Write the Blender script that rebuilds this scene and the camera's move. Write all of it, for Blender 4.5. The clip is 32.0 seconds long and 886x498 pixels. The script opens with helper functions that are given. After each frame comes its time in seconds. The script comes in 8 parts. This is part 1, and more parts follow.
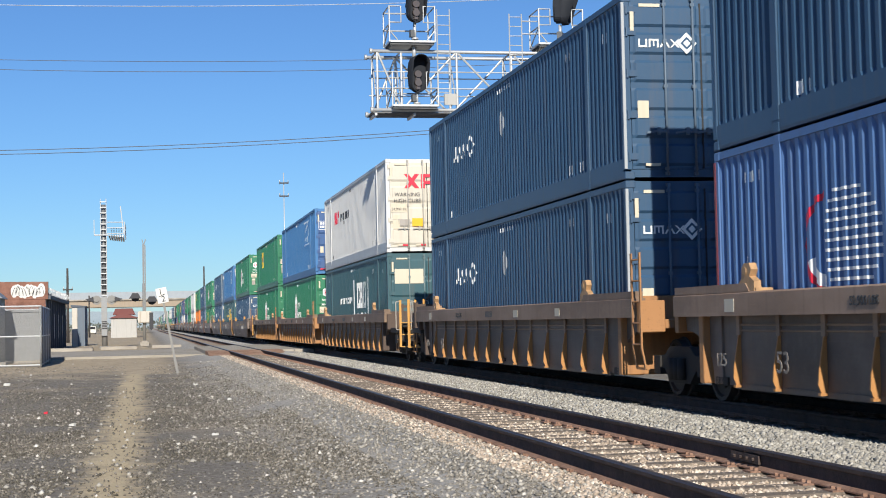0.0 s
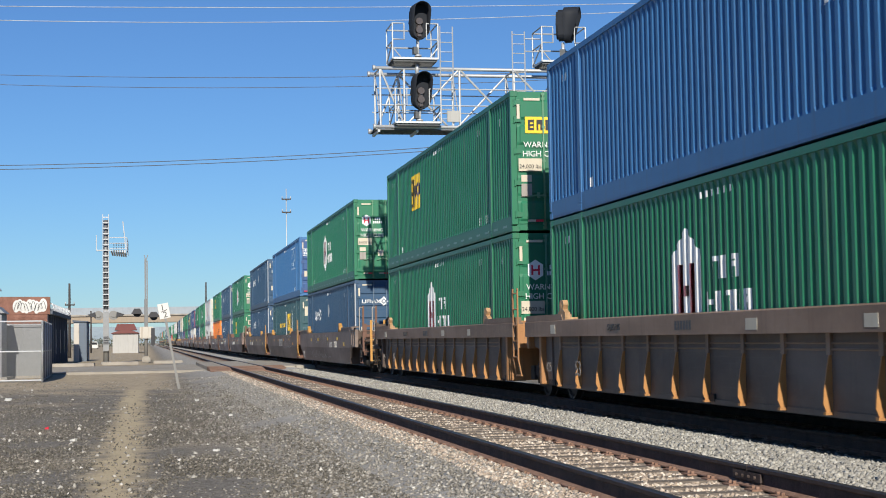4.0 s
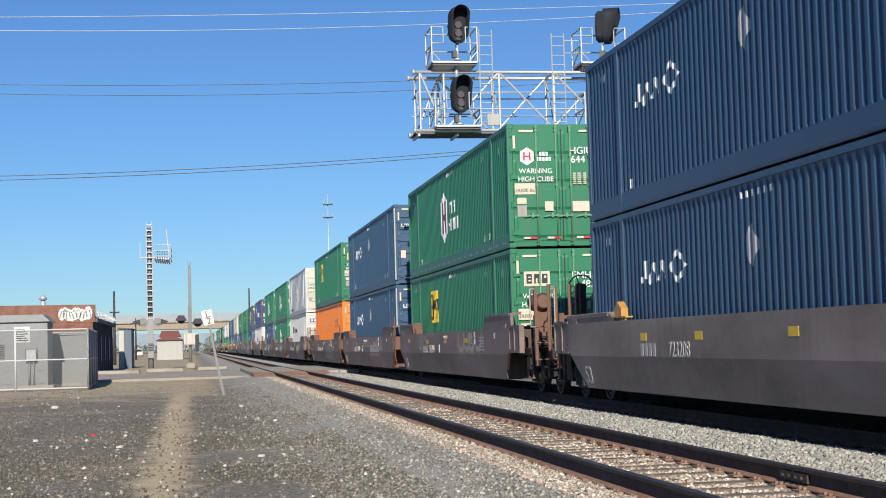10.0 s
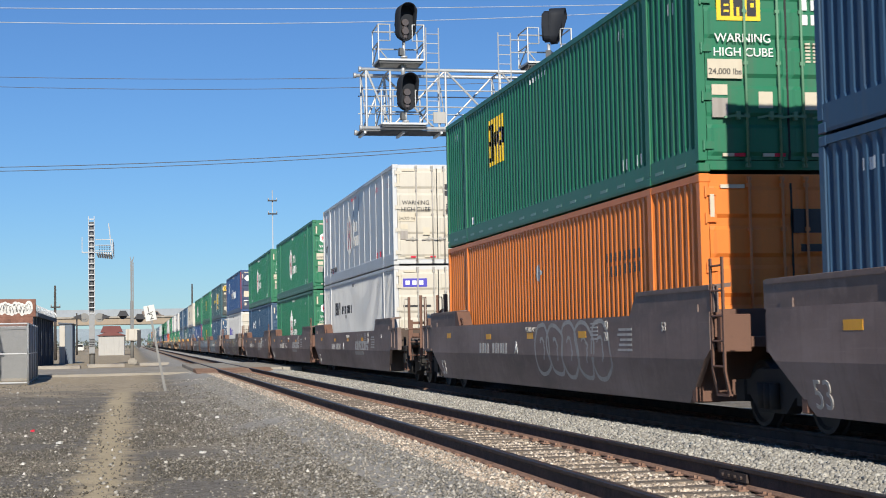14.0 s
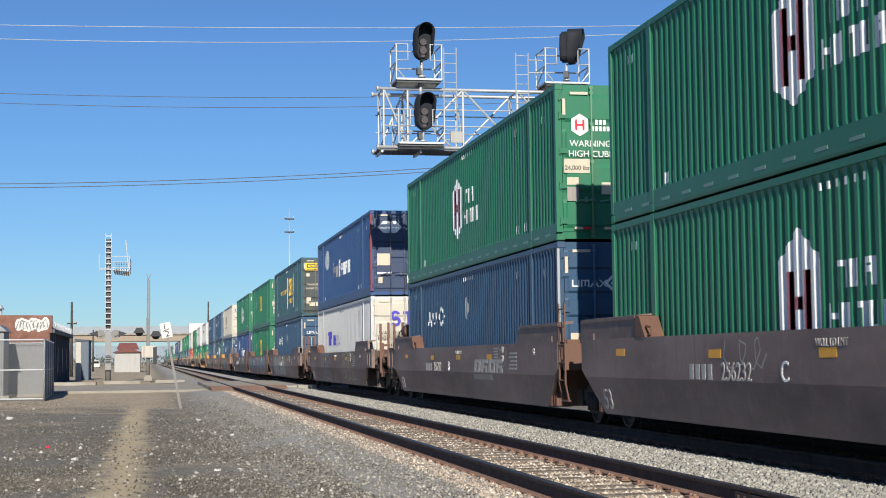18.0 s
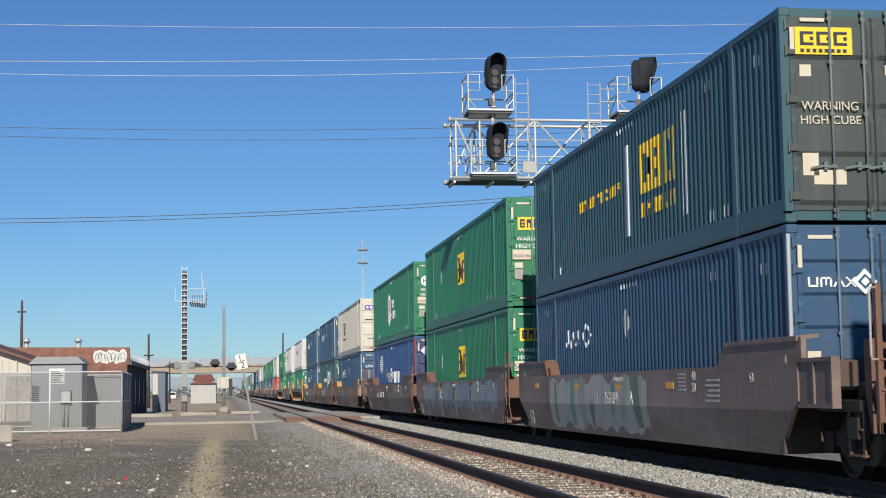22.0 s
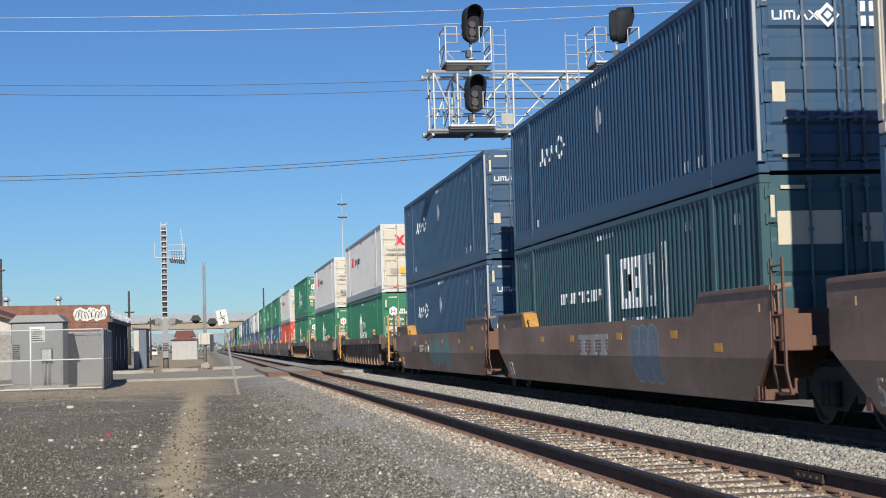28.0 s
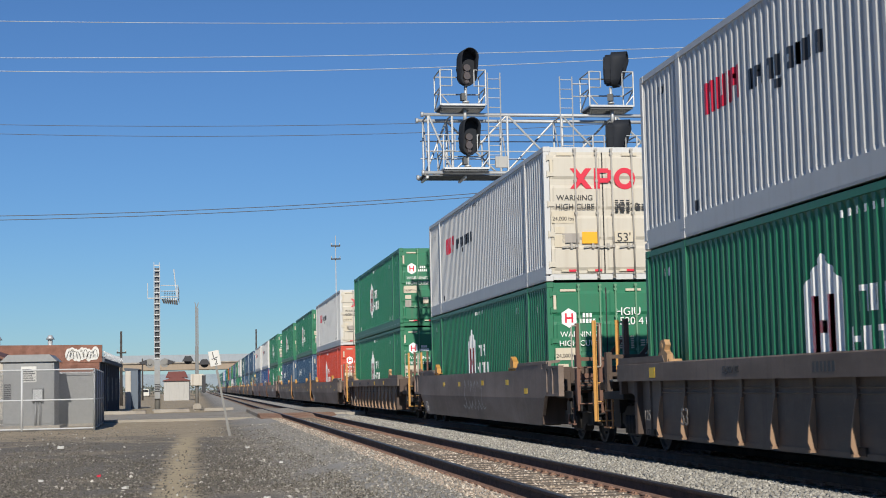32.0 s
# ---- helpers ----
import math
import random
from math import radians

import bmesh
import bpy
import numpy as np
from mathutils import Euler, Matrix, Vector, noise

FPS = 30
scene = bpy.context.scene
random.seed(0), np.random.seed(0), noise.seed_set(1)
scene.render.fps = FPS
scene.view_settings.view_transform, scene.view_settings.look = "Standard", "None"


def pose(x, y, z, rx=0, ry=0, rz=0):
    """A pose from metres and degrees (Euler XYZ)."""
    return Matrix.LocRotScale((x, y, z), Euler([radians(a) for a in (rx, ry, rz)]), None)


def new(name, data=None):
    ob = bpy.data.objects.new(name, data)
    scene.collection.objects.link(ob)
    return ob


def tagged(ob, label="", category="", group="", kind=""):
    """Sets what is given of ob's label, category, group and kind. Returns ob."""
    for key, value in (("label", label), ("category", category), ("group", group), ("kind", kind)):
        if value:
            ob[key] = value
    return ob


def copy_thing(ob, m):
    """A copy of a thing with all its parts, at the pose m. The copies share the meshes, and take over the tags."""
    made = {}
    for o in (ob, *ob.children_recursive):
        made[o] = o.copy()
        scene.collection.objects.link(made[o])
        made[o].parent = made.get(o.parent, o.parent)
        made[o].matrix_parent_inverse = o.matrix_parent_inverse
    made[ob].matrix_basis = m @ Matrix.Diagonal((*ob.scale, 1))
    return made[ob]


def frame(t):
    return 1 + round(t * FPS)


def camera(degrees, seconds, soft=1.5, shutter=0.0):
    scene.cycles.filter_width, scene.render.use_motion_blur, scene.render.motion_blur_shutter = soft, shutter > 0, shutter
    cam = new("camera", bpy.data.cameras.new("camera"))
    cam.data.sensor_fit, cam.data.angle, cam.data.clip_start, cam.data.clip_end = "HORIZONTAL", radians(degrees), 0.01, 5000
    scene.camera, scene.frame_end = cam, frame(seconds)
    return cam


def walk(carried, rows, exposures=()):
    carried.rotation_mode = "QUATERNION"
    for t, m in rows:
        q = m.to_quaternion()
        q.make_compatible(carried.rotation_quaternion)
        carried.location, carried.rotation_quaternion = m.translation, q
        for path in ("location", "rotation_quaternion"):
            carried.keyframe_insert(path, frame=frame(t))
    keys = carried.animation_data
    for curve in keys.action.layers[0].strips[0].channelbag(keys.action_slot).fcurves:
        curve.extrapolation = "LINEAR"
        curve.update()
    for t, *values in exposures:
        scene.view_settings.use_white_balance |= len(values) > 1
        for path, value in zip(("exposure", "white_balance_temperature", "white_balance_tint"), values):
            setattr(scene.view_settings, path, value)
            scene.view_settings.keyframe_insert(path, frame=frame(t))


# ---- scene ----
# The camera stands beside a siding and is held in the hand: it turns, and hardly shifts.
EYE_Z = 1.19
LENS = 32.85
cam = camera(LENS, 32.0, soft=1.0, shutter=0.06)
# seconds, yaw to the right of the track's line, pitch up, lean to the right
PATH = [
    (0, 11.26, 2.72, 1.21), (0.5, 11.27, 2.79, 1.21), (1, 11.18, 2.79, 1.19), (1.5, 11.05, 2.77, 1.11), (2, 10.99, 2.77, 1.07),
    (2.5, 11.02, 2.81, 1.08), (3, 11.12, 2.95, 0.98), (3.5, 11.21, 3.17, 0.96), (5.5, 10.93, 3.62, 0.86), (6, 10.77, 3.49, 0.91),
    (6.5, 10.65, 3.32, 1.00), (7, 10.53, 3.18, 1.18), (7.5, 10.40, 3.10, 1.50), (8, 10.27, 3.12, 1.87), (8.5, 10.15, 3.27, 2.13),
    (9, 9.97, 3.46, 2.23), (9.5, 9.73, 3.57, 2.02), (10, 9.60, 3.53, 1.59), (10.5, 9.70, 3.34, 1.23), (11, 10.08, 3.18, 0.89),
    (11.5, 10.62, 3.12, 0.73), (12, 11.16, 3.17, 0.80), (12.5, 11.54, 3.28, 0.98), (13, 11.70, 3.36, 1.10), (13.5, 11.75, 3.39, 1.14),
    (14, 11.71, 3.40, 1.12), (14.5, 11.63, 3.42, 1.17), (16.5, 11.44, 3.68, 0.82), (17, 11.43, 3.80, 0.67), (17.5, 11.33, 3.93, 0.59),
    (18, 11.10, 4.15, 0.65), (18.5, 10.65, 4.45, 0.78), (19, 9.99, 4.85, 0.92), (19.5, 9.25, 5.28, 0.99), (20, 8.69, 5.55, 1.03),
    (20.5, 8.35, 5.64, 0.97), (21, 8.23, 5.57, 0.82), (21.5, 8.26, 5.46, 0.74), (22, 8.32, 5.34, 0.84), (22.5, 8.32, 5.28, 0.88),
    (23, 8.22, 5.26, 0.95), (23.5, 8.05, 5.25, 0.90), (24, 7.83, 5.16, 0.81), (24.5, 7.62, 4.85, 0.63), (25, 7.54, 4.27, 0.45),
    (25.5, 7.77, 3.56, 0.25), (27.5, 8.96, 3.23, 1.35), (28, 9.06, 3.53, 1.64), (28.5, 9.18, 3.80, 1.58), (29, 9.28, 4.02, 1.34),
    (29.5, 9.29, 4.25, 1.16), (30, 9.26, 4.46, 1.11), (30.5, 9.25, 4.67, 1.15), (31, 9.28, 4.89, 1.15), (31.5, 9.33, 5.11, 1.16),
    (32, 9.35, 5.14, 1.25),
]


def cam_pose(yaw, pitch, lean):
    return pose(0, 0, EYE_Z) @ pose(0, 0, 0, 90 + pitch, 0, 0.03 - yaw) @ pose(0, 0, 0, 0, 0, -lean)


# the film's own exposure, in stops
STOPS = [(0, 0.70), (1.2, 0.66), (2, 0.50), (3, 0.52), (6, 0.60), (10, 0.62), (11, 0.46), (12.5, 0.62), (14, 0.55), (17, 0.45), (18.2, 0.60), (19.1, 0.54), (20, 0.32), (22, 0.44), (23, 0.52), (24, 0.48), (25, 0.40), (28, 0.45), (30, 0.40), (31, 0.14), (32, 0.30)]
walk(cam, [(t, cam_pose(a, b, c)) for t, a, b, c in PATH], exposures=STOPS)

# ---- light ----
SUN_FROM = Vector((-0.37, -3.3, 1.87)).normalized()
SUN_EL = math.asin(SUN_FROM.z)
SUN_AZ = math.atan2(SUN_FROM.x, SUN_FROM.y)
world = bpy.data.worlds.new("world")
scene.world = world
world.use_nodes = True
wn = world.node_tree
wn.nodes.clear()
sky = wn.nodes.new("ShaderNodeTexSky")
sky.sky_type = "NISHITA"
sky.sun_disc = False
sky.sun_elevation = SUN_EL
sky.sun_rotation = SUN_AZ
sky.air_density = 1.0
sky.dust_density = 0.0
sky.ozone_density = 3.0
bg = wn.nodes.new("ShaderNodeBackground")
bg.inputs["Strength"].default_value = 0.050
wout = wn.nodes.new("ShaderNodeOutputWorld")
tint = wn.nodes.new("ShaderNodeMix")
tint.data_type, tint.blend_type = "RGBA", "MULTIPLY"
tint.inputs[0].default_value = 1.0
tint.inputs[7].default_value = (0.575, 0.87, 1.265, 1)
wn.links.new(sky.outputs[0], tint.inputs[6])
wn.links.new(tint.outputs[2], bg.inputs[0])
wn.links.new(bg.outputs[0], wout.inputs[0])
sun_data = bpy.data.lights.new("sun", "SUN")
sun_data.energy = 3.85
sun_data.angle = radians(0.53)
sun_data.color = (1.0, 0.94, 0.82)
sun = new("sun", sun_data)
sun.matrix_world = Matrix.Translation((0, -20, 40)) @ (-SUN_FROM).to_track_quat("-Z", "Y").to_matrix().to_4x4()


# ---- materials ----
def nodes_of(name):
    m = bpy.data.materials.new(name)
    m.use_nodes = True
    nt = m.node_tree
    return m, nt, nt.nodes["Principled BSDF"]


def link(nt, a, b):
    nt.links.new(a, b)


def noise_node(nt, scale, detail=4.0, rough=0.6, stretch=None, coord="Object"):
    tc = nt.nodes.new("ShaderNodeTexCoord")
    mp = nt.nodes.new("ShaderNodeMapping")
    if stretch:
        mp.inputs["Scale"].default_value = stretch
    n = nt.nodes.new("ShaderNodeTexNoise")
    n.inputs["Scale"].default_value = scale
    n.inputs["Detail"].default_value = detail
    n.inputs["Roughness"].default_value = rough
    link(nt, tc.outputs[coord], mp.inputs["Vector"])
    link(nt, mp.outputs[0], n.inputs["Vector"])
    return n


def ramp(nt, src, stops):
    r = nt.nodes.new("ShaderNodeValToRGB")
    e = r.color_ramp.elements
    while len(e) < len(stops):
        e.new(0.5)
    for el, (p, c) in zip(e, stops):
        el.position = p
        el.color = (c, c, c, 1) if isinstance(c, (int, float)) else (*c, 1)
    link(nt, src, r.inputs[0])
    return r


def mixc(nt, fac, a, b, mode="MIX"):
    m = nt.nodes.new("ShaderNodeMix")
    m.data_type = "RGBA"
    m.blend_type = mode
    for sock, v in ((m.inputs[0], fac), (m.inputs[6], a), (m.inputs[7], b)):
        if isinstance(v, (int, float)):
            sock.default_value = v
        elif isinstance(v, tuple):
            sock.default_value = (*v, 1)
        else:
            link(nt, v, sock)
    return m.outputs[2]


def bump(nt, bsdf, height, strength=0.3, dist=0.01):
    b = nt.nodes.new("ShaderNodeBump")
    b.inputs["Strength"].default_value = strength
    b.inputs["Distance"].default_value = dist
    link(nt, height, b.inputs["Height"])
    link(nt, b.outputs[0], bsdf.inputs["Normal"])


def paint(name, col, rough=0.45, dirt=0.35, dirt_col=(0.12, 0.10, 0.085), spec=0.4):
    """Weathered paint: blotches, streaks that run down, fine dents."""
    m, nt, b = nodes_of(name)
    big = noise_node(nt, 0.9, 5.0, 0.65)
    streak = noise_node(nt, 1.0, 4.0, 0.6, (5.0, 5.0, 0.35))
    fine = noise_node(nt, 26.0, 3.0, 0.6)
    c1 = mixc(nt, ramp(nt, big.outputs[0], [(0.35, 0.0), (0.75, 0.35)]).outputs[0], col, tuple(min(1, x * 1.22 + 0.012) for x in col))
    c2 = mixc(nt, ramp(nt, streak.outputs[0], [(0.52, 0.0), (0.78, dirt)]).outputs[0], c1, dirt_col)
    c3 = mixc(nt, ramp(nt, fine.outputs[0], [(0.60, 0.0), (0.75, dirt * 0.6)]).outputs[0], c2, dirt_col)
    link(nt, c3, b.inputs["Base Color"])
    b.inputs["Roughness"].default_value = rough
    b.inputs["Specular IOR Level"].default_value = spec
    bump(nt, b, big.outputs[0], 0.12, 0.02)
    return m


def metal(name, col, rough=0.4, metallic=1.0, var=0.4):
    m, nt, b = nodes_of(name)
    n = noise_node(nt, 6.0, 5.0, 0.65)
    link(nt, mixc(nt, ramp(nt, n.outputs[0], [(0.3, 0.0), (0.75, var)]).outputs[0], col, tuple(x * 0.5 for x in col)), b.inputs["Base Color"])
    b.inputs["Metallic"].default_value = metallic
    b.inputs["Roughness"].default_value = rough
    return m


def rough_mat(name, cols, scale=3.0, rough=0.9, bstr=0.5, bdist=0.02, fine=40.0):
    """Concrete, asphalt, wood, dirt: three tones at two scales with relief."""
    m, nt, b = nodes_of(name)
    n1 = noise_node(nt, scale, 6.0, 0.65)
    n2 = noise_node(nt, fine, 4.0, 0.7)
    c = ramp(nt, n1.outputs[0], [(0.3, cols[0]), (0.5, cols[1]), (0.72, cols[2])]).outputs[0]
    c = mixc(nt, 0.5, c, ramp(nt, n2.outputs[0], [(0.3, 0.25), (0.7, 0.75)]).outputs[0], "OVERLAY")
    link(nt, c, b.inputs["Base Color"])
    b.inputs["Roughness"].default_value = rough
    b.inputs["Specular IOR Level"].default_value = 0.25
    bump(nt, b, n2.outputs[0], bstr, bdist)
    return m


def sill_paint(name, col, rust=(0.30, 0.15, 0.075)):
    """Old freight-car paint: dusty and dark fields, long scrapes, rust spots and runs; tone shifts from car to car."""
    m, nt, b = nodes_of(name)
    field = noise_node(nt, 0.55, 5.0, 0.6, (1.0, 0.55, 1.6))
    cloud = noise_node(nt, 2.6, 6.0, 0.7)
    run = noise_node(nt, 1.0, 5.0, 0.65, (7.0, 7.0, 0.3))
    scrape = noise_node(nt, 1.0, 5.0, 0.7, (3.0, 0.5, 22.0))
    fine = noise_node(nt, 38.0, 3.0, 0.6)
    dark, dust = tuple(x * 0.62 for x in col), tuple(min(1, x * 1.28 + 0.03) for x in col)
    c = ramp(nt, field.outputs[0], [(0.30, dark), (0.50, col), (0.70, dust)]).outputs[0]
    c = mixc(nt, ramp(nt, cloud.outputs[0], [(0.50, 0.0), (0.72, 0.5)]).outputs[0], c, dust)
    c = mixc(nt, ramp(nt, run.outputs[0], [(0.54, 0.0), (0.74, 0.5)]).outputs[0], c, dark)
    c = mixc(nt, ramp(nt, scrape.outputs[0], [(0.60, 0.0), (0.72, 0.4)]).outputs[0], c, dust)
    c = mixc(nt, ramp(nt, fine.outputs[0], [(0.63, 0.0), (0.72, 0.55)]).outputs[0], c, rust)
    info = nt.nodes.new("ShaderNodeObjectInfo")
    c = mixc(nt, 1.0, c, ramp(nt, info.outputs["Random"], [(0.0, 0.86), (1.0, 1.10)]).outputs[0], "MULTIPLY")
    link(nt, c, b.inputs["Base Color"])
    b.inputs["Roughness"].default_value = 0.58
    b.inputs["Specular IOR Level"].default_value = 0.4
    bump(nt, b, cloud.outputs[0], 0.2, 0.02)
    return m


WHITE = (0.535, 0.495, 0.42)
M = {
    "navy": paint("paint_navy", (0.031, 0.077, 0.146)),
    "blue": paint("paint_blue", (0.044, 0.155, 0.350)),
    "faded": paint("paint_faded_blue", (0.075, 0.155, 0.34)),
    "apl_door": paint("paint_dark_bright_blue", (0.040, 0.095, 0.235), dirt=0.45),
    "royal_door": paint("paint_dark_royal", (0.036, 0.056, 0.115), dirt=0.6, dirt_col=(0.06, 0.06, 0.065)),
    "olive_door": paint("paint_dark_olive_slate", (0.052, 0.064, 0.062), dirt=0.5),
    "royal": paint("paint_royal_blue", (0.028, 0.074, 0.200)),
    "green": paint("paint_green", (0.020, 0.163, 0.084)),
    "teal": paint("paint_slate_teal", (0.034, 0.090, 0.108)),
    "white": paint("paint_white", WHITE, dirt=0.22, dirt_col=(0.33, 0.25, 0.17)),
    # light grey; on white boxes' sides it is white with shade put in
    "grey": paint("paint_grey_shaded_white", (0.54, 0.54, 0.535), dirt=0.22, dirt_col=(0.33, 0.28, 0.22)),
    "orange": paint("paint_orange", (0.72, 0.20, 0.035), dirt=0.2),
    "red": paint("paint_red", (0.52, 0.06, 0.03), dirt=0.2),
    "logo_white": paint("marking_white", (0.80, 0.80, 0.78), dirt=0.12),
    "logo_red": paint("marking_red", (0.62, 0.02, 0.05), dirt=0.1),
    "post_red": paint("post_red", (0.24, 0.03, 0.028), dirt=0.4),
    "logo_yellow": paint("marking_yellow", (0.85, 0.55, 0.03), dirt=0.12),
    "logo_black": paint("marking_black", (0.03, 0.03, 0.035), dirt=0.1),
    "logo_blue": paint("marking_blue", (0.07, 0.06, 0.42), dirt=0.1),
    "logo_grey": paint("marking_grey", (0.34, 0.31, 0.28), dirt=0.4),
    "decal": paint("decal_cream", (0.56, 0.50, 0.39), dirt=0.25, dirt_col=(0.4, 0.3, 0.2)),
    "amber": paint("decal_amber", (0.85, 0.40, 0.02), dirt=0.1),
    "steel": metal("bare_steel", (0.42, 0.42, 0.43), 0.45),
    "galv": metal("galvanised_steel", (0.52, 0.53, 0.54), 0.5, 0.35, 0.3),
    "dark_steel": metal("dark_galvanised_steel", (0.12, 0.125, 0.13), 0.55, 0.5, 0.3),
    "rubber": paint("black_rubber", (0.015, 0.015, 0.016), rough=0.6),
    "brown": sill_paint("car_brown", (0.225, 0.160, 0.140)),
    "tan": sill_paint("car_tan_brown", (0.310, 0.195, 0.138)),
    "dark": sill_paint("car_dark_grey", (0.215, 0.164, 0.137)),
    "rib": sill_paint("car_rib_brown", (0.260, 0.172, 0.116), (0.40, 0.20, 0.07)),
    "yellow": paint("car_yellow", (0.50, 0.26, 0.065), rough=0.5, dirt=0.55, dirt_col=(0.15, 0.08, 0.04)),
    "rib_dark": sill_paint("car_rib_dark", (0.160, 0.120, 0.095), (0.34, 0.17, 0.07)),
    "smooth": paint("paint_off_white", (0.53, 0.54, 0.55), dirt=0.3, dirt_col=(0.33, 0.30, 0.27)),
    "mast_grey": metal("mast_grey", (0.19, 0.195, 0.20), 0.55, 0.4, 0.3),
    "cast_tan": paint("cast_tan", (0.44, 0.27, 0.14), rough=0.6, dirt=0.6, dirt_col=(0.12, 0.08, 0.05)),
    "faint": paint("faint_marking", (0.20, 0.175, 0.155), dirt=0.5),
    "maroon": paint("roof_maroon", (0.16, 0.055, 0.05), rough=0.8),
    "pale_wall": paint("wall_pale_grey", (0.40, 0.39, 0.37), rough=0.8, dirt=0.4),
    "screen": paint("parapet_blue_grey", (0.30, 0.33, 0.36), rough=0.8, dirt=0.3),
    "fence_grey": metal("fence_grey", (0.27, 0.275, 0.28), 0.5, 0.4, 0.3),
    # brown with the shade of the coupled gap put into the colour
    "end_brown": paint("end_brown", (0.085, 0.058, 0.045), rough=0.7, dirt=0.6, dirt_col=(0.03, 0.024, 0.02)),
    "ribplate": paint("stiffener_orange", (0.42, 0.20, 0.065), rough=0.6, dirt=0.6, dirt_col=(0.09, 0.055, 0.035)),
    "rib_worn": paint("stiffener_worn", (0.30, 0.19, 0.12), rough=0.65, dirt=0.6, dirt_col=(0.09, 0.06, 0.045)),
    # dark brown well wall, with the chord's shade put into the tone
    "well_shaded": sill_paint("car_well_shaded", (0.125, 0.092, 0.072), (0.26, 0.13, 0.06)),
    "hoop": paint("hoop_pale", (0.40, 0.36, 0.31), rough=0.5, dirt=0.5),
    "fitting": paint("fitting_orange_brown", (0.36, 0.175, 0.070), rough=0.6, dirt=0.6, dirt_col=(0.08, 0.05, 0.035)),
    "rust": paint("car_rust_red", (0.150, 0.076, 0.052), rough=0.65, dirt=0.5, dirt_col=(0.07, 0.045, 0.035)),
    "black": paint("grimy_black", (0.026, 0.024, 0.023), rough=0.75, dirt=0.5, dirt_col=(0.055, 0.043, 0.034), spec=0.3),
    "wheel": metal("wheel_steel", (0.030, 0.026, 0.024), 0.7, 0.0),
    "rail_side": rough_mat("rusty_rail_side", [(0.045, 0.034, 0.031), (0.07, 0.052, 0.047), (0.10, 0.072, 0.06)], 4.0, 0.85),
    "rail_foot": rough_mat("rusty_rail_foot", [(0.18, 0.105, 0.075), (0.25, 0.150, 0.108), (0.31, 0.20, 0.15)], 5.0, 0.9),
    "rail_top": metal("rail_head", (0.10, 0.082, 0.078), 0.42, 0.7),
    "tie": rough_mat("tie_timber", [(0.095, 0.078, 0.065), (0.155, 0.128, 0.105), (0.24, 0.20, 0.165)], 2.5, 0.9),
    "concrete": rough_mat("concrete", [(0.25, 0.22, 0.19), (0.33, 0.30, 0.26), (0.40, 0.365, 0.32)], 0.7, 0.9, 0.3, 0.01),
    "girder": paint("girder_tan", (0.30, 0.24, 0.18), rough=0.7),
    "cross_panel": rough_mat("crossing_panel", [(0.20, 0.11, 0.07), (0.30, 0.18, 0.12), (0.36, 0.26, 0.20)], 1.2, 0.9, 0.3, 0.01),
    "asphalt": rough_mat("asphalt", [(0.25, 0.225, 0.19), (0.31, 0.282, 0.24), (0.37, 0.335, 0.29)], 0.5, 0.92, 0.4, 0.01),
    "brick": rough_mat("brick_red", [(0.17, 0.085, 0.062), (0.23, 0.115, 0.085), (0.29, 0.15, 0.115)], 2.0, 0.9),
    "slate_wall": paint("wall_dark_blue", (0.085, 0.10, 0.125), rough=0.7),
    "cream_wall": paint("wall_cream", (0.50, 0.465, 0.41), rough=0.8, dirt=0.75, dirt_col=(0.27, 0.19, 0.13)),
    "roof_brown": paint("roof_brown", (0.14, 0.07, 0.055), rough=0.7),
    "wood_pole": rough_mat("pole_wood", [(0.045, 0.040, 0.038), (0.065, 0.058, 0.054), (0.10, 0.088, 0.08)], 3.0, 0.9),
    "wire": metal("overhead_wire", (0.50, 0.53, 0.58), 0.45, 0.3, 0.2),
    "sign_white": paint("sign_white", (0.60, 0.59, 0.56), dirt=0.15),
    "post_grey": paint("post_grey", (0.21, 0.205, 0.195), dirt=0.4),
    "pale_galv": paint("pale_galvanised", (0.50, 0.51, 0.52), dirt=0.3, dirt_col=(0.2, 0.2, 0.2)),
    "dark_wire": metal("dark_overhead_wire", (0.10, 0.11, 0.13), 0.6, 0.3, 0.2),
    "mark_pale": paint("marking_pale_grey", (0.36, 0.38, 0.40), dirt=0.3),
    "cabinet": metal("cabinet_aluminium", (0.27, 0.275, 0.28), 0.55, 0.3, 0.3),
    "glass_dark": metal("lens_dark", (0.03, 0.03, 0.035), 0.12, 0.0, 0.1),
    # pale bluish hills: the haze of distance is put into the colour
    "hill": rough_mat("far_hill_hazed", [(0.24, 0.29, 0.32), (0.28, 0.33, 0.36), (0.32, 0.37, 0.39)], 0.02, 1.0, 0.0),
    "leaf": rough_mat("foliage", [(0.035, 0.055, 0.02), (0.055, 0.08, 0.028), (0.08, 0.10, 0.04)], 3.0, 0.8),
}


# ---- mesh helpers ----
def box(bm, x0, x1, y0, y1, z0, z1, mi=0):
    vs = [bm.verts.new(p) for p in ((x0, y0, z0), (x1, y0, z0), (x1, y1, z0), (x0, y1, z0), (x0, y0, z1), (x1, y0, z1), (x1, y1, z1), (x0, y1, z1))]
    for q in ((0, 3, 2, 1), (4, 5, 6, 7), (0, 1, 5, 4), (1, 2, 6, 5), (2, 3, 7, 6), (3, 0, 4, 7)):
        bm.faces.new([vs[i] for i in q]).material_index = mi


